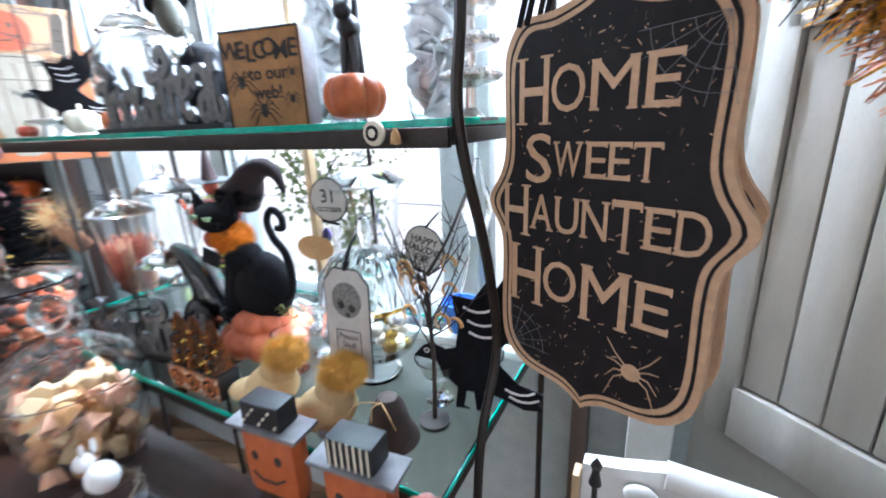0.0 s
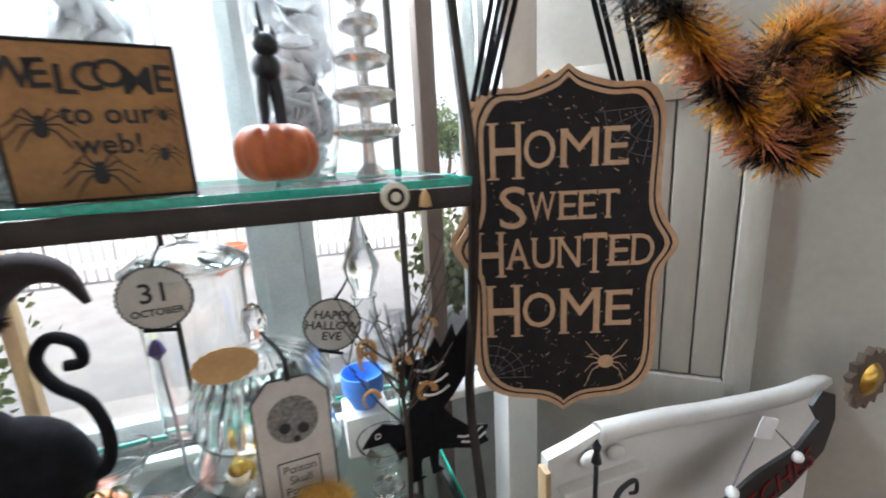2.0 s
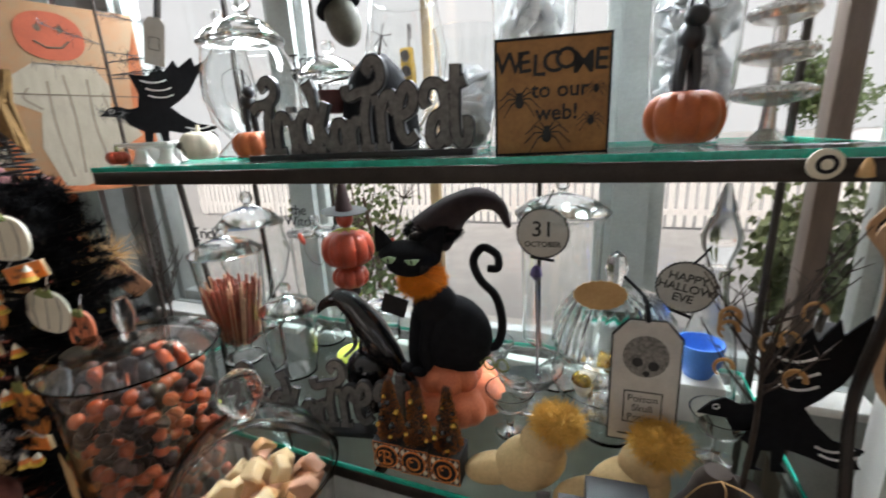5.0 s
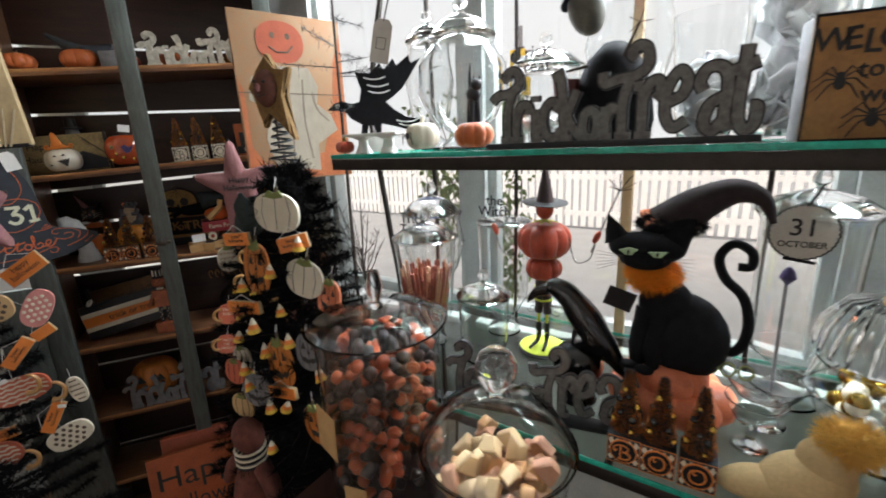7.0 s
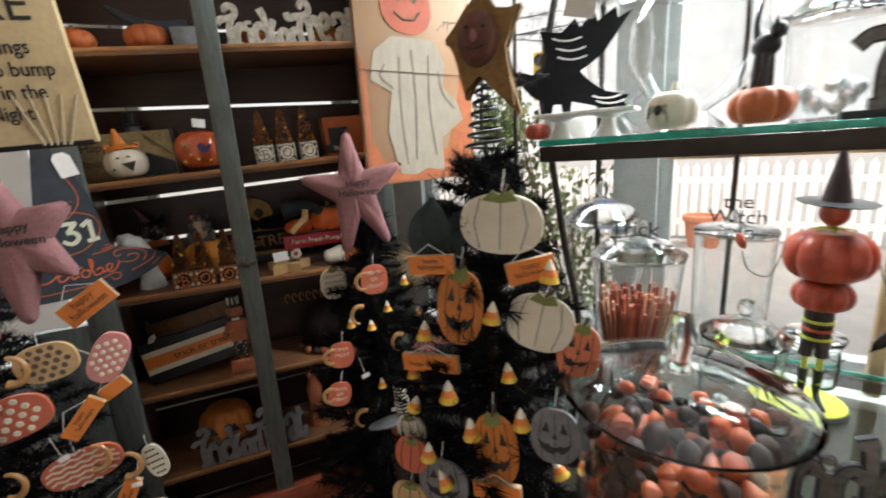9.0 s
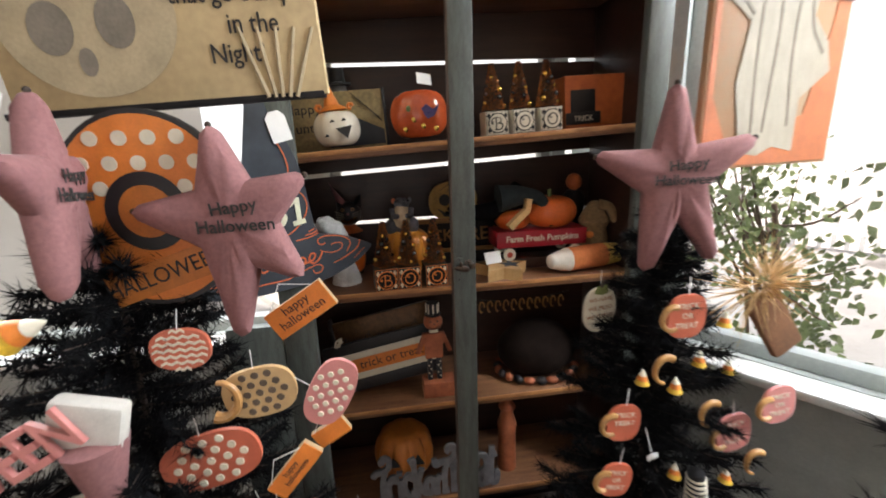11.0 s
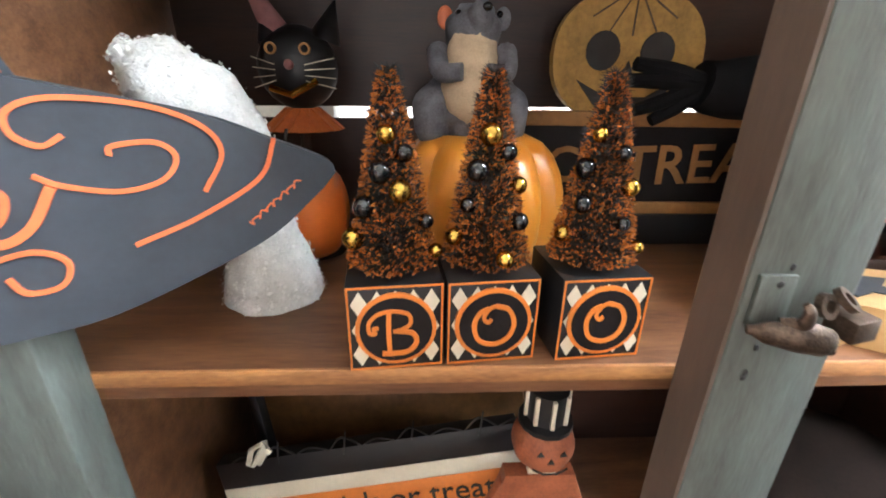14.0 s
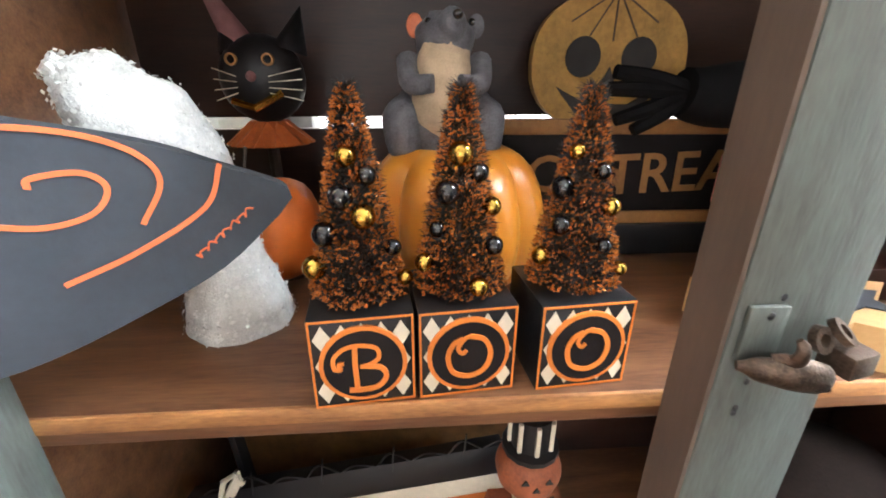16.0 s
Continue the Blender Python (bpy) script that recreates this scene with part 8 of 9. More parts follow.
# wagon with pumpkins
t = thing("toy_wagon", FC @ pose(0.60, 0.125, Z3), "red toy wagon lettered Farm Fresh Pumpkins", "toy")
part("tray", box(BM(), (0, 0, 0.088), (0.26, 0.09, 0.046), 0.003), mat("wagon_red", (0.36, 0.012, 0.025), 0.4, scale=30, var=0.12), t)
write("Farm Fresh Pumpkins", 0.024, M_CREAM, t, 0, -0.0465, 0.082, 0.0005, bold=0.0004)
for x in (-0.095, 0.095):
    for y in (-0.046, 0.046):
        w = part("wheel", lathe(BM(), [(0, -0.004), (0.017, -0.004), (0.018, 0), (0.017, 0.004), (0, 0.004)], 20, pose(x, y, 0.048, 90, 0, 0)), M_CREAM, t)
        part("hub", lathe(BM(), [(0, -0.006), (0.008, -0.006), (0.008, 0.006), (0, 0.006)], 14, pose(x, y, 0.048, 90, 0, 0)), M_RED, w)
part("base", box(BM(), (0, 0.0, 0.016), (0.2, 0.07, 0.03), 0.004), M_DARKWOOD, t)
for x, r, z in ((-0.07, 0.05, 0.105), (0.04, 0.075, 0.105)):
    part("pumpkin", gourd(BM(), r, r * 1.3, 8, (x, 0.01, z), deep=0.07), mat("wagon_pumpkin", (0.68, 0.13, 0.02), 0.4, scale=25, var=0.15), t)
part("hat", tube(BM(), curve_pts([(-0.12, -0.02, 0.2), (-0.06, -0.02, 0.205), (0.0, -0.03, 0.19), (0.025, -0.045, 0.12)], 6), 0.038, 0.006, 14), mat("dark_teal_felt", (0.02, 0.028, 0.03), 0.95, scale=70, bump=0.4), t, "dark felt witch hat draped over the pumpkins")
part("hat_ribbon", tube(BM(), [(-0.045, -0.054, 0.2), (-0.05, -0.056, 0.17), (-0.1, -0.06, 0.125)], 0.012, 0.014, 5), M_KRAFT, t)
part("stem", tube(BM(), [(0.04, 0.01, 0.195), (0.038, 0.01, 0.215)], 0.006), M_GREENLEAF, t)
t = thing("apple", FC @ pose(0.648, 0.045, Z3), "small pink clay pumpkin by the wagon", "pumpkin")
part("body", gourd(BM(), 0.028, 0.044, 7, (0, 0, 0), deep=0.05), M_SALMON, t)
t = thing("gingerbread_doll", FC @ pose(0.75, 0.215, Z3), "small brown doll standing behind the wagon", "doll")
part("body", lathe(BM(), [(0, 0), (0.03, 0), (0.03, 0.12), (0.034, 0.18), (0.02, 0.2), (0, 0.2)], 16), M_BLACK, t)
part("head", blob(BM(), (0, 0, 0.225), (0.024, 0.022, 0.026)), M_ORANGE, t)
# candy corn plush
t = thing("candy_corn_plush", FC @ pose(0.72, 0.055, Z3 + 0.033, 0, 0, 12), "stuffed white, orange and yellow candy corn", "plush toy")
M_CORNF = [mat("corn_white", (0.75, 0.68, 0.58), 0.95, scale=90, var=0.08, bump=0.5), mat("corn_orange", (0.68, 0.2, 0.06), 0.95, scale=90, var=0.12, bump=0.5), mat("corn_yellow_felt", (0.62, 0.4, 0.08), 0.95, scale=90, var=0.12, bump=0.5)]
for nm, mt, x0, x1, r0, r1 in (("tip", M_CORNF[0], -0.115, -0.065, 0.02, 0.033), ("middle", M_CORNF[1], -0.066, 0.05, 0.033, 0.033), ("base", M_CORNF[2], 0.049, 0.1, 0.033, 0.028)):
    bm = tube(BM(), [(x0 + (x1 - x0) * k / 6, 0, 0) for k in range(7)], r0, r1, 18)
    if nm == "tip":
        blob(bm, (x0, 0, 0), (0.012, 0.0195, 0.0195))
    if nm == "base":
        blob(bm, (x1, 0, 0), (0.01, 0.0275, 0.0275))
    part(nm, bm, mt, t)
t = thing("burlap_doll", FC @ pose(0.775, 0.13, Z3), "burlap scarecrow pot figure with an orange nose", "doll")
M_BURLAP = mat("burlap", (0.30, 0.19, 0.09), 0.95, scale=120, var=0.25, bump=0.7)
part("body", lathe(BM(), [(0, 0), (0.038, 0), (0.042, 0.07), (0.036, 0.1), (0.045, 0.12), (0.03, 0.15), (0.012, 0.175), (0, 0.178)], 20), M_BURLAP, t)
part("hat_flap", tube(BM(), curve_pts([(0, -0.02, 0.17), (0.03, -0.03, 0.16), (0.05, -0.03, 0.12)], 4), 0.014, 0.012, 8), M_BURLAP, t)
part("nose", blob(BM(), (-0.03, -0.035, 0.085), (0.014, 0.01, 0.01)), M_ORSIGN, t)
# star box
t = thing("star_box", FC @ pose(0.475, 0.055, Z3, 0, 0, 10), "tan papier-mache star box with a price card", "box")
P = [((0.075 if k % 2 == 0 else 0.038) * math.sin(k * math.pi / 5 + 0.3), (0.075 if k % 2 == 0 else 0.038) * math.cos(k * math.pi / 5 + 0.3)) for k in range(10)]
part("box", slab(BM(), P, 0.03, 0, pose(0, 0, 0.0, -90, 0, 0) @ pose(0, -0.03, 0)), M_KRAFT, t, smooth=False)
part("price_card", box(BM(), (-0.02, 0.01, 0.048), (0.05, 0.001, 0.032), 0, (-20, 0, 8)), M_TAGPAPER, t)
part("painted_star", slab(BM(), [(x * 0.4, z * 0.4) for x, z in P], 0.001, -0.001, pose(0.02, -0.01, 0.0305, -90, 0, 0)), M_SLATE, t, smooth=False)
# latch
t = thing("cabinet_latch", FC @ pose(0.346, -0.0515, 1.303) @ Matrix.Diagonal((0.66, 0.9, 0.72, 1)), "rusted iron latch on the cabinet stile", "latch")
M_RUST = mat("rusty_iron", (0.17, 0.12, 0.09), 0.45, 0.8, scale=70, var=0.4, bump=0.4)
part("plate", box(BM(), (-0.012, -0.0012, 0.008), (0.026, 0.0032, 0.036), 0.001), M_GREYGREEN, t)
part("plate_hole", blob(BM(), (-0.011, -0.0028, 0.02), (0.0026, 0.0008, 0.0026), u=10, v=6), M_BLACK, t)
bm = swell(BM(), curve_pts([(-0.031, -0.008, -0.007), (-0.02, -0.013, -0.006), (-0.004, -0.016, -0.006), (0.012, -0.017, -0.009), (0.022, -0.014, -0.012)], 4), [0.003, 0.008, 0.0105, 0.0095, 0.004], 12, 0.6)
part("tongue", bm, M_RUST, t, "bent rusty iron tongue")
part("thumb_leaf", swell(BM(), curve_pts([(-0.016, -0.013, 0.0), (-0.008, -0.018, 0.004), (-0.009, -0.02, 0.013), (-0.012, -0.019, 0.018)], 4), [0.005, 0.006, 0.004, 0.002], 10, 0.5), M_RUST, t)
part("bolt", tube(BM(), [(0.008, -0.016, -0.012), (0.018, -0.017, -0.014)], 0.0045, 0.004, 10), M_RUST, t)
part("keeper", box(BM(), (0.034, -0.012, -0.001), (0.02, 0.016, 0.015), 0.0015, (0, -4, 8)), M_RUST, t)
for x, z, a in ((0.014, 0.011, 70), (0.026, 0.015, 35)):
    part("ring", lathe(BM(), [(0.004, -0.002), (0.0075, -0.002), (0.0075, 0.002), (0.004, 0.002)], 18, pose(x, -0.011, z, a, 25, 0), closed=True), M_RUST, t)
for z in (-0.028, -0.048, -0.052, 0.03):
    part("nail_hole", blob(BM(), (-0.006 + z * 0.1, -0.0002, z), (0.0022, 0.0008, 0.0025), u=8, v=6), M_BLACK, t)

# upper shelf of the cabinet
t = thing("canvas_sign", S4 @ pose(0.07, 0.13, 0.0005, -6, 0, 0), "small framed canvas with script letters and bare tree", "picture")
part("canvas", box(BM(), (0, 0, 0.07), (0.26, 0.016, 0.14), 0.002), mat("canvas_tan", (0.42, 0.31, 0.14), 0.7, scale=14, var=0.3), t)
part("frame", box(BM(), (0.126, -0.002, 0.07), (0.008, 0.018, 0.142), 0.001), M_BLACK, t)
for i, w in enumerate(("Happy", "Haunting")):
    write(w, 0.034, M_INK, t, -0.075, -0.0085, 0.09 - i * 0.045, 0.0004)
bm = BM()
for k in range(6):
    tube(bm, curve_pts([(0.118, -0.009, 0.06), (0.095 - k * 0.006, -0.009, 0.085 + k * 0.006), (0.06 - k * 0.004, -0.009, 0.1 + k * 0.008)], 4), 0.0012, 0.0005, 4)
part("painted_tree", bm, M_INK, t)
part("painted_hill", slab(BM(), [(-0.02, 0.005), (0.12, 0.005), (0.12, 0.04), (0.05, 0.075), (0.0, 0.05)], 0.001, -0.009), M_SLATE, t, smooth=False)
t = thing("ceramic_pumpkin", S4 @ pose(0.08, 0.045, 0.0005), "cream ceramic laughing pumpkin in an orange witch hat", "figurine")
part("body", gourd(BM(), 0.055, 0.092, 8, deep=0.07), mat("cream_glaze", (0.7, 0.64, 0.52), 0.15, scale=20, var=0.06, bump=0.05, coat=0.5), t)
part("mouth", slab(BM(), [(-0.012, 0.045), (0.024, 0.05), (0.012, 0.022)], 0.004, -0.0565, pose(0.012, 0, 0)), M_INK, t, smooth=False)
for x, z in ((-0.02, 0.028), (-0.005, 0.058), (0.02, 0.06)):
    part("eye", slab(BM(), [(x - 0.006, z), (x + 0.006, z + 0.001), (x, z + 0.007)], 0.004, -0.056), M_INK, t, smooth=False)
part("hat", lathe(BM(), [(0.034, 0), (0.03, 0.005), (0.018, 0.012), (0.012, 0.03), (0.006, 0.055), (0, 0.06)], 20, pose(-0.005, 0, 0.086, 0, -6, 0)), M_ORSIGN, t)
for s in (-1, 1):
    part("hat_curl", tube(BM(), [(s * 0.036 + 0.006 * math.cos(k), -0.005, 0.094 + 0.006 * math.sin(k)) for k in (0, 1, 2, 3, 4, 5)], 0.004, seg=6), M_ORSIGN, t)
t = thing("pumpkin_jar", S4 @ pose(0.275, 0.06, 0.0005), "glossy red-orange pumpkin jar with painted shapes", "jar")
part("body", gourd(BM(), 0.07, 0.128, 9, deep=0.06), mat("red_orange_glaze", (0.58, 0.10, 0.03), 0.2, scale=16, var=0.2, coat=0.4), t)
for x, z, mt in ((-0.04, 0.03, M_GOLD), (-0.02, 0.05, M_GOLD), (0.0, 0.035, M_GOLD), (0.03, 0.028, M_GOLD), (-0.03, 0.075, M_GREENLEAF)):
    part("spot", blob(BM(), (x, -math.sqrt(max(0.0701 ** 2 - x * x, 0)) * 0.96, z), (0.006, 0.003, 0.007), u=10, v=6), mt, t)
part("bat", slab(BM(), [(-0.005, 0.07), (0.01, 0.082), (0.025, 0.07), (0.04, 0.08), (0.028, 0.055), (0.012, 0.05)], 0.003, -0.0685), mat("violet_glaze", (0.06, 0.04, 0.16), 0.3), t, smooth=False)
part("price_card", box(BM(), (0.015, -0.03, 0.14), (0.035, 0.001, 0.03), 0, (-30, 10, 12)), M_TAGPAPER, t)
for i, c in enumerate((0.455, 0.522, 0.592)):
    boo_tree(S4 @ pose(c, 0.045, 0.0005, 0, 0, 2), "BOO"[i], True, h=0.105, seed=40 + i, label="bronze bottle brush tree on a cream letter block")
t = thing("trick_box", S4 @ pose(0.755, 0.12, 0.0005, 0, 0, 4), "orange box with a black top hat motif", "box")
part("box", box(BM(), (0, 0, 0.065), (0.2, 0.06, 0.13), 0.003), M_ORANGE, t)
part("hat", box(BM(), (-0.05, -0.031, 0.06), (0.07, 0.003, 0.07), 0.001), M_BLACK, t)
part("hat_brim", box(BM(), (-0.05, -0.0325, 0.024), (0.1, 0.003, 0.03), 0.001), M_BLACK, t)
write("TRICK", 0.02, M_CREAM, t, -0.05, -0.0345, 0.017, 0.0004)
t = thing("penguin_figurine", S4 @ pose(0.085, 0.195, 0.0005), "dark figure in a top hat behind the pumpkins", "figurine")
part("body", lathe(BM(), [(0, 0), (0.035, 0), (0.03, 0.1), (0.02, 0.16), (0, 0.165)], 16), M_GREY, t)
part("hat", lathe(BM(), [(0, 0.16), (0.034, 0.16), (0.034, 0.165), (0.02, 0.168), (0.018, 0.2), (0, 0.2)], 16), M_BLACK, t)
# top shelf
cutout_word(S5 @ pose(0.59, 0.05, 0.0005), "Trick or Treat", 0.13, mat("cream_letters", (0.6, 0.55, 0.45), 0.5, scale=60, var=0.3), "cream Trick or Treat letter sign on the top shelf", 0.42, False)
for c, d, r, mt in ((0.02, 0.06, 0.05, M_ORANGE), (0.19, 0.08, 0.06, M_ORANGE), (0.30, 0.17, 0.06, M_RED), (0.48, 0.17, 0.065, M_ORANGE), (0.72, 0.17, 0.065, M_YPUMP)):
    t = thing("pumpkin", S5 @ pose(c, d, 0.0005), "orange pumpkin on the top shelf", "pumpkin", "top shelf pumpkins")
    part("body", gourd(BM(), r, r * 1.25, 8), mt, t)
    part("stem", tube(BM(), [(0, 0, r * 1.1), (0.004, 0, r * 1.4)], 0.006, 0.004), M_BARK, t)
t = thing("felt_hat", S5 @ pose(0.24, 0.11, 0.0005), "dark pointed felt witch hat lying on the shelf", "hat")
part("cone", tube(BM(), curve_pts([(0.05, 0, 0.05), (-0.05, 0, 0.07), (-0.14, 0, 0.13)], 5), 0.045, 0.006, 14), M_SLATE, t)
t = thing("tin_box", S5 @ pose(0.34, 0.07, 0.0005), "small grey tin box", "box")
part("box", box(BM(), (-0.04, 0, 0.03), (0.09, 0.06, 0.06), 0.004), M_GREY, t)
# shelf under the block trees
t = thing("slotted_tin", FC @ pose(0.155, 0.125, Z2, 0, 0, -3), "old brown tin tray leaning behind a striped sign", "tray")
part("tray", box(BM(), (0, 0.035, 0.118), (0.29, 0.02, 0.18), 0.006, (-10, -11, 0)), mat("brown_tin", (0.20, 0.10, 0.035), 0.4, 0.3, scale=12, var=0.35), t)
part("rim", box(BM(), (-0.146, 0.03, 0.1), (0.008, 0.034, 0.19), 0.002, (-10, -11, 0)), M_BLACK, t)
t = thing("striped_sign", FC @ pose(0.15, 0.085, Z2 + 0.026, -8, -11, -2), "striped wooden sign lettered trick or treat", "sign")
for z, h, mt in ((0.018, 0.034, M_BLACK), (0.043, 0.018, M_CREAM), (0.072, 0.04, M_ORSIGN), (0.101, 0.018, M_CREAM), (0.125, 0.03, M_BLACK)):
    part("stripe", box(BM(), (0, 0, z), (0.30, 0.016, h), 0.001), mt, t)
write("trick or treat", 0.034, M_INK, t, 0.03, -0.009, 0.063, 0.0005)
for k in range(9):
    bm = BM()
    tube(bm, curve_pts([(-0.13 + k * 0.033, -0.01, 0.142), (-0.115 + k * 0.033, -0.014, 0.15 + 0.006 * (k % 2)), (-0.1 + k * 0.033, -0.01, 0.142)], 4), 0.001, seg=4)
    if k % 2:
        tube(bm, [(-0.118 + k * 0.033, -0.012, 0.135), (-0.11 + k * 0.033, -0.014, 0.162)], 0.0009, seg=4)
    part("wire", bm, M_BLACK, t)
part("ribbon_bow", tube(BM(), [(-0.1 + 0.012 * math.cos(k), -0.014, 0.15 + 0.012 * math.sin(k * 1.3)) for k in range(9)], 0.003, seg=5), M_CREAM, t)
t = thing("scarecrow_figurine", FC @ pose(0.282, 0.05, Z2), "wooden pumpkin-head figure with striped collar on a block", "figurine")
M_RUSTY = mat("rust_orange_paint", (0.42, 0.12, 0.05), 0.6, scale=50, var=0.25)
part("block", box(BM(), (0.01, 0, 0.022), (0.09, 0.055, 0.044), 0.003), M_RUSTY, t)
for x in (-0.013, 0.013):
    part("leg", box(BM(), (x, 0, 0.078), (0.014, 0.012, 0.07), 0.002), M_BLACK, t)
    bm = BM()
    for k in range(5):
        lathe(bm, [(0, 0), (0.0022, 0), (0.0022, 0.001), (0, 0.001)], 8, pose(x + 0.003 * (-1) ** k, -0.006, 0.055 + k * 0.011, 90, 0, 0))
    part("dot", bm, M_CREAM, t)
part("torso", slab(BM(), [(-0.024, 0.11), (0.024, 0.11), (0.024, 0.15), (0.034, 0.162), (0.03, 0.182), (-0.03, 0.182), (-0.034, 0.162), (-0.024, 0.15)], 0.014, -0.007), M_RUSTY, t)
part("collar", box(BM(), (0, -0.006, 0.19), (0.024, 0.006, 0.008), 0.001), M_CREAM, t)
part("head", gourd(BM(), 0.026, 0.046, 8, (0, 0, 0.193), deep=0.05), M_RUSTY, t)
bm = BM()
for x, z in ((-0.009, 0.224), (0.009, 0.224), (0, 0.216)):
    slab(bm, [(x - 0.003, z), (x + 0.003, z), (x, z + 0.005)], 0.001, -0.026)
tube(bm, [(-0.014, -0.0245, 0.21), (-0.005, -0.026, 0.206), (0.005, -0.026, 0.206), (0.014, -0.0245, 0.21)], 0.0008, seg=4)
part("face", bm, M_INK, t)
for k in range(8):
    part("hat_stripe", box(BM(), (0.0168 * math.cos(k * 0.785), 0.0168 * math.sin(k * 0.785), 0.256), (0.003, 0.003, 0.026)), M_CREAM, t)
part("hat", lathe(BM(), [(0.022, 0.236), (0.022, 0.24), (0.016, 0.242), (0.016, 0.27), (0, 0.27)], 14), M_BLACK, t)
for s in (-1, 1):
    part("arm", box(BM(), (s * 0.036, 0, 0.148), (0.012, 0.012, 0.05), 0.003, (0, -s * 20, 0)), M_RUSTY, t)
t = thing("wicker_hat", FC @ pose(0.60, 0.11, Z2), "brown-black domed felt hat with an orange braided rim", "hat")
part("crown", blob(BM(), (0, 0, 0.075), (0.12, 0.085, 0.085)), mat("brown_felt_dark", (0.016, 0.010, 0.008), 0.95, scale=30, var=0.3, bump=0.4, spec=0.08), t)
for k in range(22):
    a = k * 0.2856
    part("braid", blob(BM(), (0.118 * math.cos(a), 0.088 * math.sin(a), 0.014), (0.017, 0.012, 0.012), (0, 0, math.degrees(a) + 60), 10, 7), M_RUSTY if k % 2 else M_BLACK, t)
t = thing("word_garland", FC @ pose(0.585, 0.20, 1.085), "dark ochre wire word garland under the shelf", "decoration")
for k in range(11):
    part("link", tube(BM(), [(-0.13 + k * 0.026 + 0.008 * math.cos(q * 0.7), 0, 0.018 * math.sin(q * 0.7)) for q in range(8)], 0.003, seg=5), M_OCHRE, t)
part("cord", tube(BM(), [(-0.17, 0.03, 0.02), (0, 0, 0.004), (0.17, 0.03, 0.02)], 0.0015, seg=5), M_BLACK, t)
# lower shelves
t = thing("jack_o_lantern", FC @ pose(0.185, 0.11, Z1), "dim orange jack-o-lantern on the low shelf", "pumpkin")
part("body", gourd(BM(), 0.09, 0.17, 9), M_JACK, t)
for x in (-0.035, 0.035):
    part("eye", slab(BM(), [(x - 0.018, 0.1), (x + 0.018, 0.1), (x, 0.13)], 0.006, -0.092), M_INK, t, smooth=False)
cutout_word(FC @ pose(0.27, 0.005, Z1), "Trick or Treat", 0.16, M_GREY, "grey glitter Trick or Treat letter sign on the low shelf", 0.36, False)
t = thing("wooden_figure", FC @ pose(0.50, 0.08, Z1), "dark red wooden figure on the low shelf", "figurine")
part("body", lathe(BM(), [(0, 0), (0.03, 0), (0.026, 0.12), (0.03, 0.15), (0.018, 0.19), (0.026, 0.21), (0, 0.25)], 14), M_RUSTY, t)
t = thing("floor_sign", FC @ pose(0.36, -0.20, 0.12, -8, 0, 4), "orange floor sign painted Happy Halloween", "sign")
part("board", box(BM(), (0, 0, 0.17), (0.40, 0.018, 0.34), 0.003), mat("rust_board", (0.42, 0.09, 0.02), 0.6, scale=14, var=0.2), t)
write("Happy", 0.13, M_INK, t, -0.01, -0.0095, 0.2, 0.0005)
write("Halloween", 0.1, M_INK, t, 0, -0.0095, 0.09, 0.0005, sx=0.8)
part("stand", box(BM(), (0, 0.02, -0.055), (0.3, 0.06, 0.11), 0.004), M_TWIG, t)

# ---- right of the stand ----
def tinsel(m, ctrl, label, seed):
    rnd = random.Random(seed)
    t = thing("tinsel_garland", m, label, "garland")
    line = curve_pts(ctrl, 14)
    part("cord", tube(BM(), line, 0.003, seg=5), M_BLACK, t)
    M_TIN = [mat("black_tinsel", (0.02, 0.02, 0.02), 0.3, 0.4), mat("copper_tinsel", (0.7, 0.27, 0.13), 0.3, 0.35), mat("gold_tinsel", (0.98, 0.46, 0.04), 0.28, 0.3)]
    vs, fs = [[], [], []], [[], [], []]
    for i in range(8000):
        s = rnd.random() * (len(line) - 1)
        k = int(s)
        p = line[k].lerp(line[min(k + 1, len(line) - 1)], s - k)
        band = int(s / 7) % 3
        c = (0, 2, 1)[band]
        if rnd.random() < 0.12:
            c = rnd.randrange(3)
        d = Vector([rnd.gauss(0, 1) for _ in range(3)]).normalized() * rnd.uniform(0.035, 0.062)
        e = d.orthogonal().normalized() * rnd.uniform(0.001, 0.0022)
        b = len(vs[c])
        vs[c] += [p - e, p + e, p + d + e * 0.5, p + d - e * 0.5]
        fs[c].append((b, b + 1, b + 2, b + 3))
    for c, nm in enumerate(("black_tinsel", "copper_tinsel", "gold_tinsel")):
        me = bpy.data.meshes.new(nm)
        me.from_pydata([tuple(q) for q in vs[c]], [], fs[c])
        tagged(part(nm, me, M_TIN[c], t, smooth=False), kind="stuff")
    return t


tinsel(FW @ pose(0, -0.06, 0), [(1.62, 0, 1.83), (1.72, 0, 1.76), (1.80, 0.01, 1.70), (1.86, 0, 1.635), (1.92, 0, 1.62), (1.93, 0, 1.69), (1.87, 0.02, 1.74), (1.93, 0, 1.79), (2.02, 0, 1.74), (2.1, 0, 1.82)], "black, copper and gold tinsel garland hung in loops", 3)

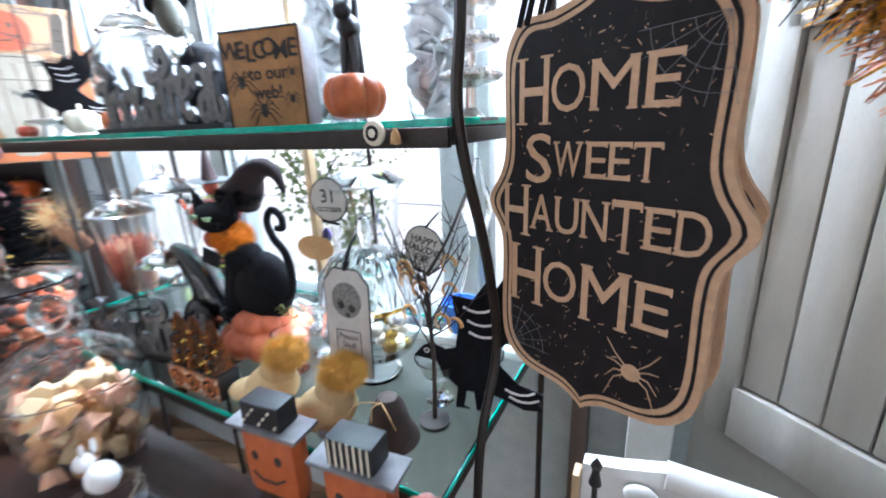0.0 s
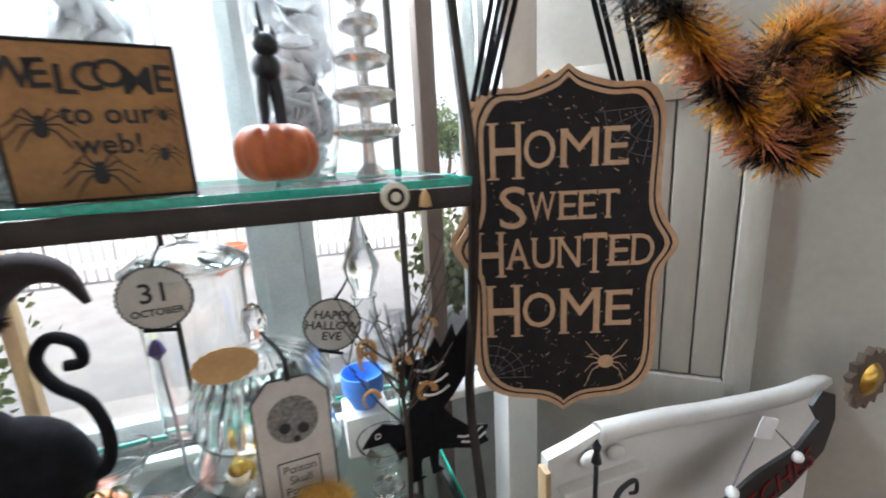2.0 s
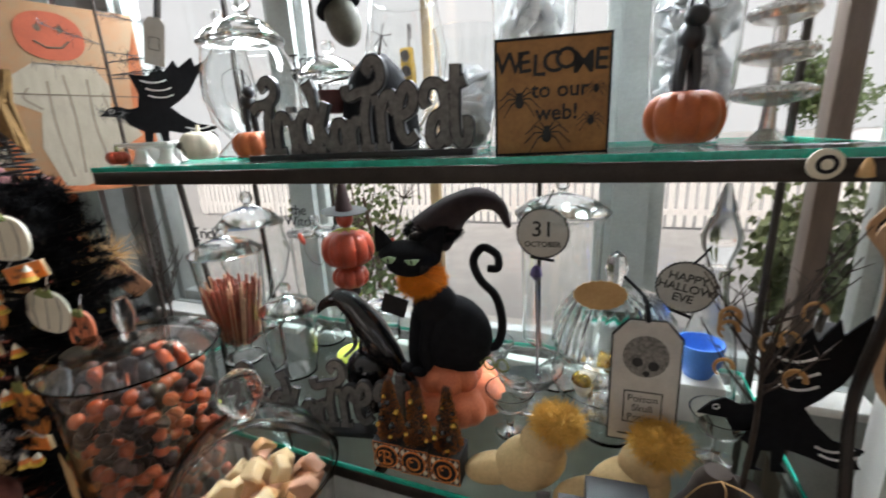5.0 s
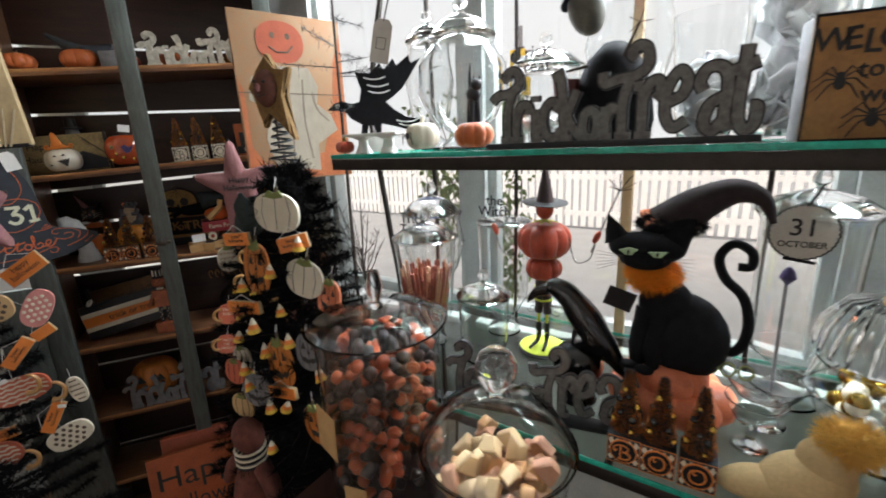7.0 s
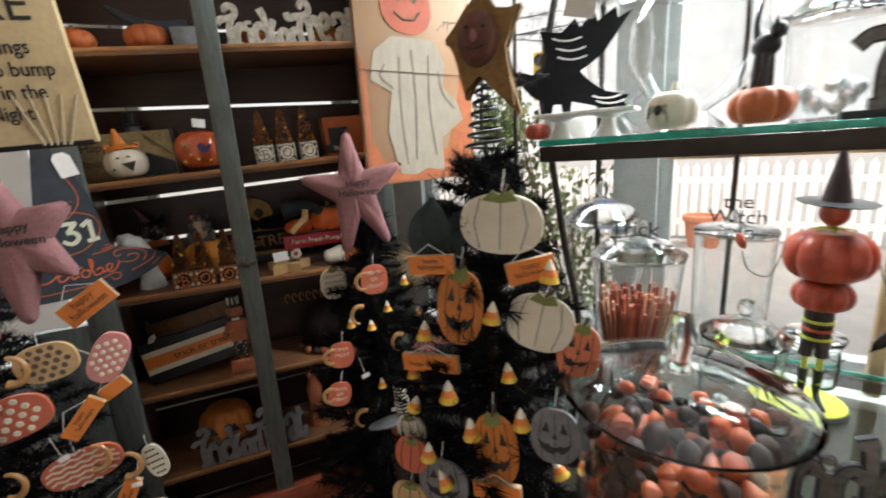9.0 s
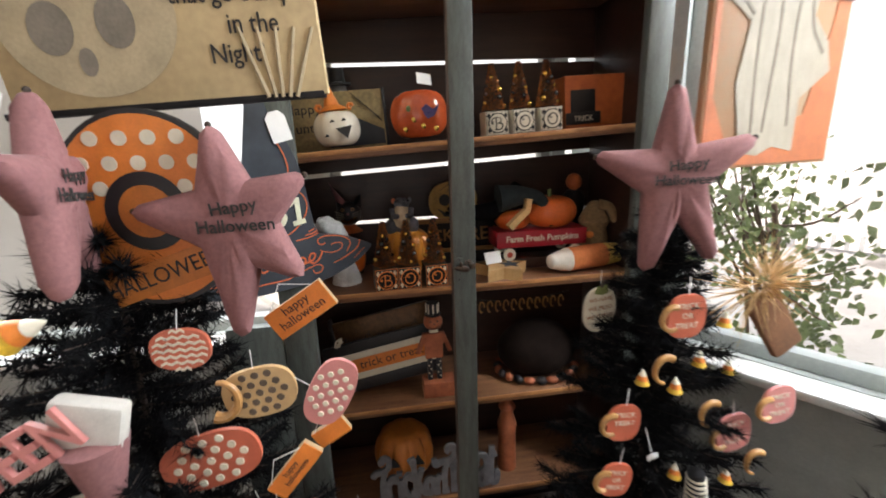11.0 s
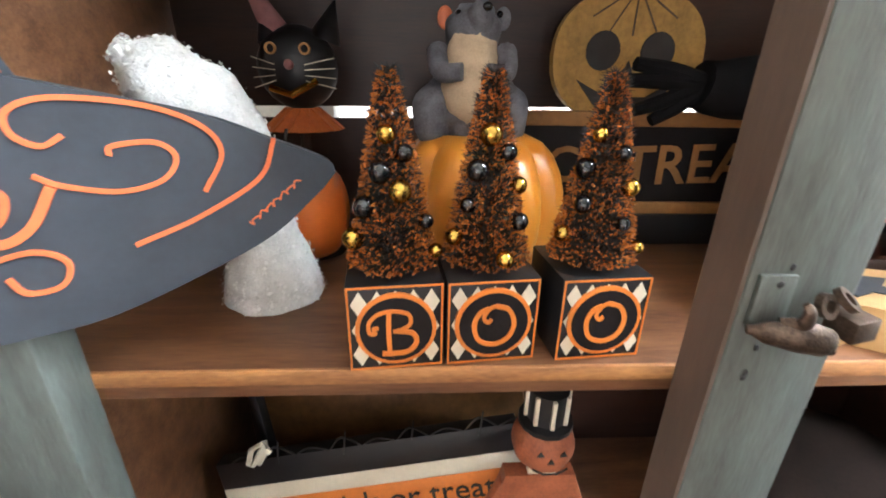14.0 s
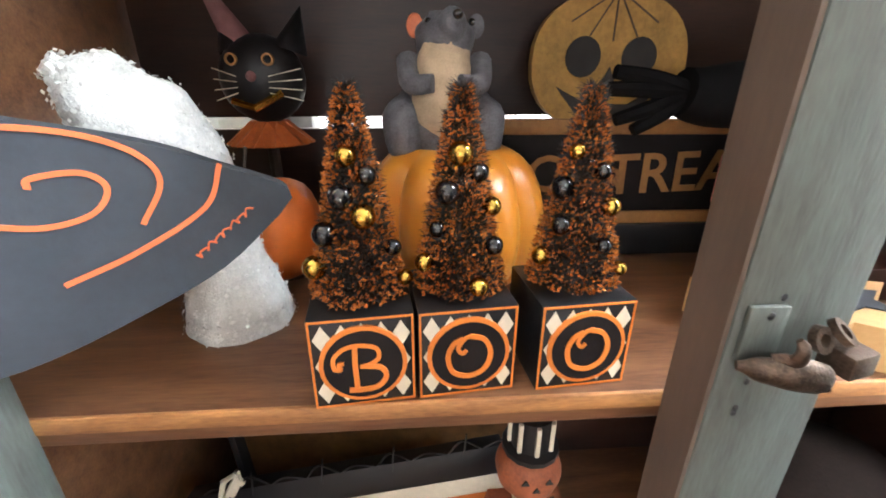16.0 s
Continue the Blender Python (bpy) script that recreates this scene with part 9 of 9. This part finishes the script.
bench = thing("white_headboard", FW @ pose(0, 0.10, 0), "white painted wooden headboard with a curved top rail", "furniture")
P = [(1.60, 0.0), (1.60, 1.055), (1.66, 1.068), (1.72, 1.085), (1.80, 1.075), (1.88, 1.072), (2.05, 1.05), (2.2, 1.034), (2.31, 1.03), (2.4, 1.045), (2.5, 1.085), (2.6, 1.15), (2.6, 0.0)]
part("panel", slab(BM(), P, 0.025), M_WHITE, bench, smooth=False)
part("top_rail", tube(BM(), curve_pts([(1.72, 0.008, 1.075), (1.88, 0.008, 1.064), (2.05, 0.008, 1.042), (2.31, 0.008, 1.022), (2.45, 0.008, 1.05), (2.6, 0.008, 1.14)], 5), 0.022, seg=10), M_WHITE, bench)
part("ledge", box(BM(), (1.72, -0.012, 0.985), (0.20, 0.03, 0.012), 0.003), M_WHITE, bench)
part("knob", blob(BM(), (1.69, -0.015, 1.04), (0.026, 0.012, 0.02)), M_WHITE, bench)
part("knob", blob(BM(), (1.75, -0.012, 1.035), (0.02, 0.01, 0.016)), M_WHITE, bench)
part("edge_strip", box(BM(), (1.592, 0.0, 0.52), (0.012, 0.03, 1.04), 0.002), M_TANWOOD, bench)

t = thing("witches_sign", FW @ pose(2.06, -0.02, 0.93, 0, -8, 0), "black swooping board with dark red glitter letters", "sign")
P = [(-0.24, -0.03), (-0.16, 0.03), (-0.05, 0.065), (0.07, 0.075), (0.13, 0.115), (0.105, 0.16), (0.135, 0.185), (0.175, 0.16), (0.18, 0.1), (0.15, 0.03), (0.05, -0.02), (-0.1, -0.05)]
part("board", slab(BM(), P, 0.008), M_BLACK, t)
write("WITCHES", 0.075, mat("red_glitter", (0.3, 0.02, 0.02), 0.4, 0.4, scale=200, var=0.4), t, -0.02, -0.001, -0.02, 0.002, rot=14, sx=0.9)
part("cord", tube(BM(), [(-0.12, 0.003, 0.05), (-0.03, 0.003, 0.19), (0.06, 0.003, 0.075)], 0.0022, seg=6), M_GREY, t)
part("bow", box(BM(), (-0.03, -0.004, 0.17), (0.05, 0.006, 0.045), 0.004, (0, 30, 0)), M_TAGPAPER, t)
for s in (-1, 1):
    part("rosette", blob(BM(), (-0.03 + s * 0.09, -0.004, 0.06), 0.012), M_TAGPAPER, t)
part("post", box(BM(), (0, 0.012, -0.46), (0.03, 0.012, 0.93), 0.002), M_BLACK, t)
t = thing("wire_finial", FW @ pose(1.63, 0.0, 0.9), "small black iron finials on stakes", "decoration")
part("stake", tube(BM(), [(0, 0, -0.9), (0, 0, 0.22)], 0.004), M_BLACK, t)
part("bud", lathe(BM(), [(0, 0), (0.009, 0.01), (0.005, 0.03), (0.008, 0.04), (0, 0.055)], 12, pose(0, 0, 0.21)), M_BLACK, t)
part("curl", tube(BM(), curve_pts([(0.07, 0, 0.05), (0.04, 0, 0.09), (0.05, 0, 0.14), (0.085, 0, 0.155), (0.09, 0, 0.13), (0.075, 0, 0.13)], 6), 0.006, 0.003, 8), M_BLACK, t)
part("curl_stake", tube(BM(), [(0.07, 0, -0.9), (0.07, 0, 0.06)], 0.004), M_BLACK, t)
t = thing("sunburst_plaque", FW @ pose(2.37, 0.0, 1.10), "carved brown and gold sunburst plaque", "plaque")
part("disc", slab(BM(), [((0.075 if k % 2 else 0.06) * math.cos(k * math.pi / 14), (0.075 if k % 2 else 0.06) * math.sin(k * math.pi / 14)) for k in range(28)], 0.015), M_BARK, t)
part("face", lathe(BM(), [(0, 0.012), (0.025, 0.01), (0.04, 0.0), (0, 0)], 20, pose(0, -0.001, 0, 90, 0, 0)), M_GOLD, t)

# jars at the back of the upper shelf
M_BOBECHE = mat("pressed_glass", (0.86, 0.87, 0.87), 0.12, 0.35, scale=40, var=0.12, bump=0.2, spec=0.9)


def bobeche_jar(m, r, h, label, n, seed):
    t = jar(m, [(0, 0), (r * 0.62, 0), (r * 0.7, 0.02), (r * 0.85, 0.1), (r * 0.9, h * 0.7), (r, h)], None, label)
    rnd = random.Random(seed)
    bm = BM()
    prof = []
    lathe(bm, [(0.008, 0.004), (0.03, 0.0), (0.042, 0.008), (0.043, 0.011), (0.03, 0.004), (0.008, 0.008)], 16, closed=True)
    for v in bm.verts:
        if v.co.xy.length > 0.035:
            k = 1 + 0.07 * math.cos(8 * math.atan2(v.co.y, v.co.x))
            v.co.x, v.co.y = v.co.x * k, v.co.y * k
    me = bpy.data.meshes.new("bobeche")
    bmesh.ops.recalc_face_normals(bm, faces=bm.faces[:])
    bm.to_mesh(me), bm.free()
    me.materials.append(M_BOBECHE), me.shade_smooth()
    for i in range(n):
        a, q = rnd.uniform(0, 6.28), (r * 0.85 - 0.042) * rnd.random() ** 0.5
        ob = new("bobeche", me)
        ob.parent, ob.matrix_basis = t, pose(q * math.cos(a), q * math.sin(a), 0.03 + (h - 0.14) * (i + 0.5) / n, rnd.uniform(-80, 80), rnd.uniform(-80, 80), 0)
    return t


bobeche_jar(FW @ pose(1.225, 0.34, ZU), 0.085, 0.42, "tall glass vase full of pressed glass bobeches", 70, 3)
t = bobeche_jar(FW @ pose(0.93, 0.36, ZU), 0.095, 0.42, "tall glass vase of glass bobeches with a price card", 70, 4)
part("price_card", box(BM(), (0.03, -0.103, 0.31), (0.085, 0.001, 0.06), 0, (0, -2, 0)), mat("cream_card", (0.6, 0.57, 0.42), 0.7), t)
for i, w in enumerate(("Bobeches", "6 different styles", "$5.95-7.95")):
    write(w, 0.017 if i != 1 else 0.012, M_INK, t, 0.03, -0.1045, 0.321 - i * 0.016, 0.0003)
bobeche_jar(FW @ pose(0.79, 0.34, ZU), 0.075, 0.25, "short glass jar of silver glass pieces", 36, 5)
jar(FW @ pose(0.21, 0.31, ZU), [(0, 0), (0.07, 0), (0.06, 0.015), (0.03, 0.04), (0.09, 0.08), (0.125, 0.15), (0.12, 0.22), (0.085, 0.27), (0.09, 0.285)], dome_lid(0.09, 0.022, 0.06), "large round-bodied apothecary jar with a tall lid")
t = jar(FW @ pose(0.44, 0.33, ZU), [(0, 0), (0.07, 0), (0.065, 0.01), (0.08, 0.06), (0.085, 0.17), (0.09, 0.18)], dome_lid(0.09, 0.016, 0.05), "wide glass jar with a Trick Treat word pick")
word_topper(t, ["Trick", "Treat"], 0.05, 0.20, -0.092)
spill(t, "glass_lump", 0.05, 0.03, 0.08, 10, lambda: blob(BM(), (0, 0, 0), (0.022, 0.018, 0.014), u=8, v=6), [M_SILVER], 9)
jar(FW @ pose(0.62, 0.39, ZU), [(0, 0), (0.06, 0), (0.05, 0.02), (0.02, 0.05), (0.075, 0.12), (0.1, 0.22), (0.08, 0.34), (0.086, 0.35)], None, "clear footed apothecary vase behind the witch")
jar(FW @ pose(0.05, 0.38, ZU), [(0, 0), (0.06, 0), (0.055, 0.015), (0.018, 0.05), (0.06, 0.1), (0.075, 0.2), (0.06, 0.3), (0.066, 0.31)], dome_lid(0.066, 0.016, 0.05), "slim lidded apothecary jar by the window")
t = thing("paper_tag", FW @ pose(0.02, 0.20, 1.90, 0, 14, 10), "grey luggage tag hung above the crow", "tag", "paper tags")
part("face", slab(BM(), [(-0.03, -0.05), (0.03, -0.05), (0.03, 0.045), (0.016, 0.06), (-0.016, 0.06), (-0.03, 0.045)], 0.001), M_PAPER, t, smooth=False)
part("frame", slab_frame(0.03, 0.027, 0.0, 0.0006, -0.0008), M_INK, t)
part("ribbon", tube(BM(), [(0, 0, 0.055), (0.02, 0.02, 0.35)], 0.002, seg=5), M_BLACKFELT, t)
# bare black feather branch over the shelf end
t = thing("feather_branch", FW @ pose(-0.12, 0.16, 0), "sparse black tinsel tree rising beside the shelf", "artificial tree")
part("trunk", tube(BM(), [(0, 0, 0), (0, 0, 1.3), (0.01, 0, 2.1)], 0.009, 0.003, 7), M_TWIG, t)
rnd = random.Random(17)
for i in range(14):
    z, a = rnd.uniform(1.72, 2.08), rnd.uniform(0, 6.28)
    ln = rnd.uniform(0.09, 0.17)
    bm = BM()
    tube(bm, [(0, 0, z), (ln * math.cos(a), ln * math.sin(a), z + 0.012)], 0.0016, 0.0008, 4)
    for k in range(46):
        u = rnd.uniform(0.1, 1)
        p = Vector((ln * u * math.cos(a), ln * u * math.sin(a), z + 0.012 * u))
        tube(bm, [p, p + Vector([rnd.gauss(0, 0.011) for _ in range(3)])], 0.0006, 0.0003, 3, False)
    part("branch", bm, M_BLACK, t)
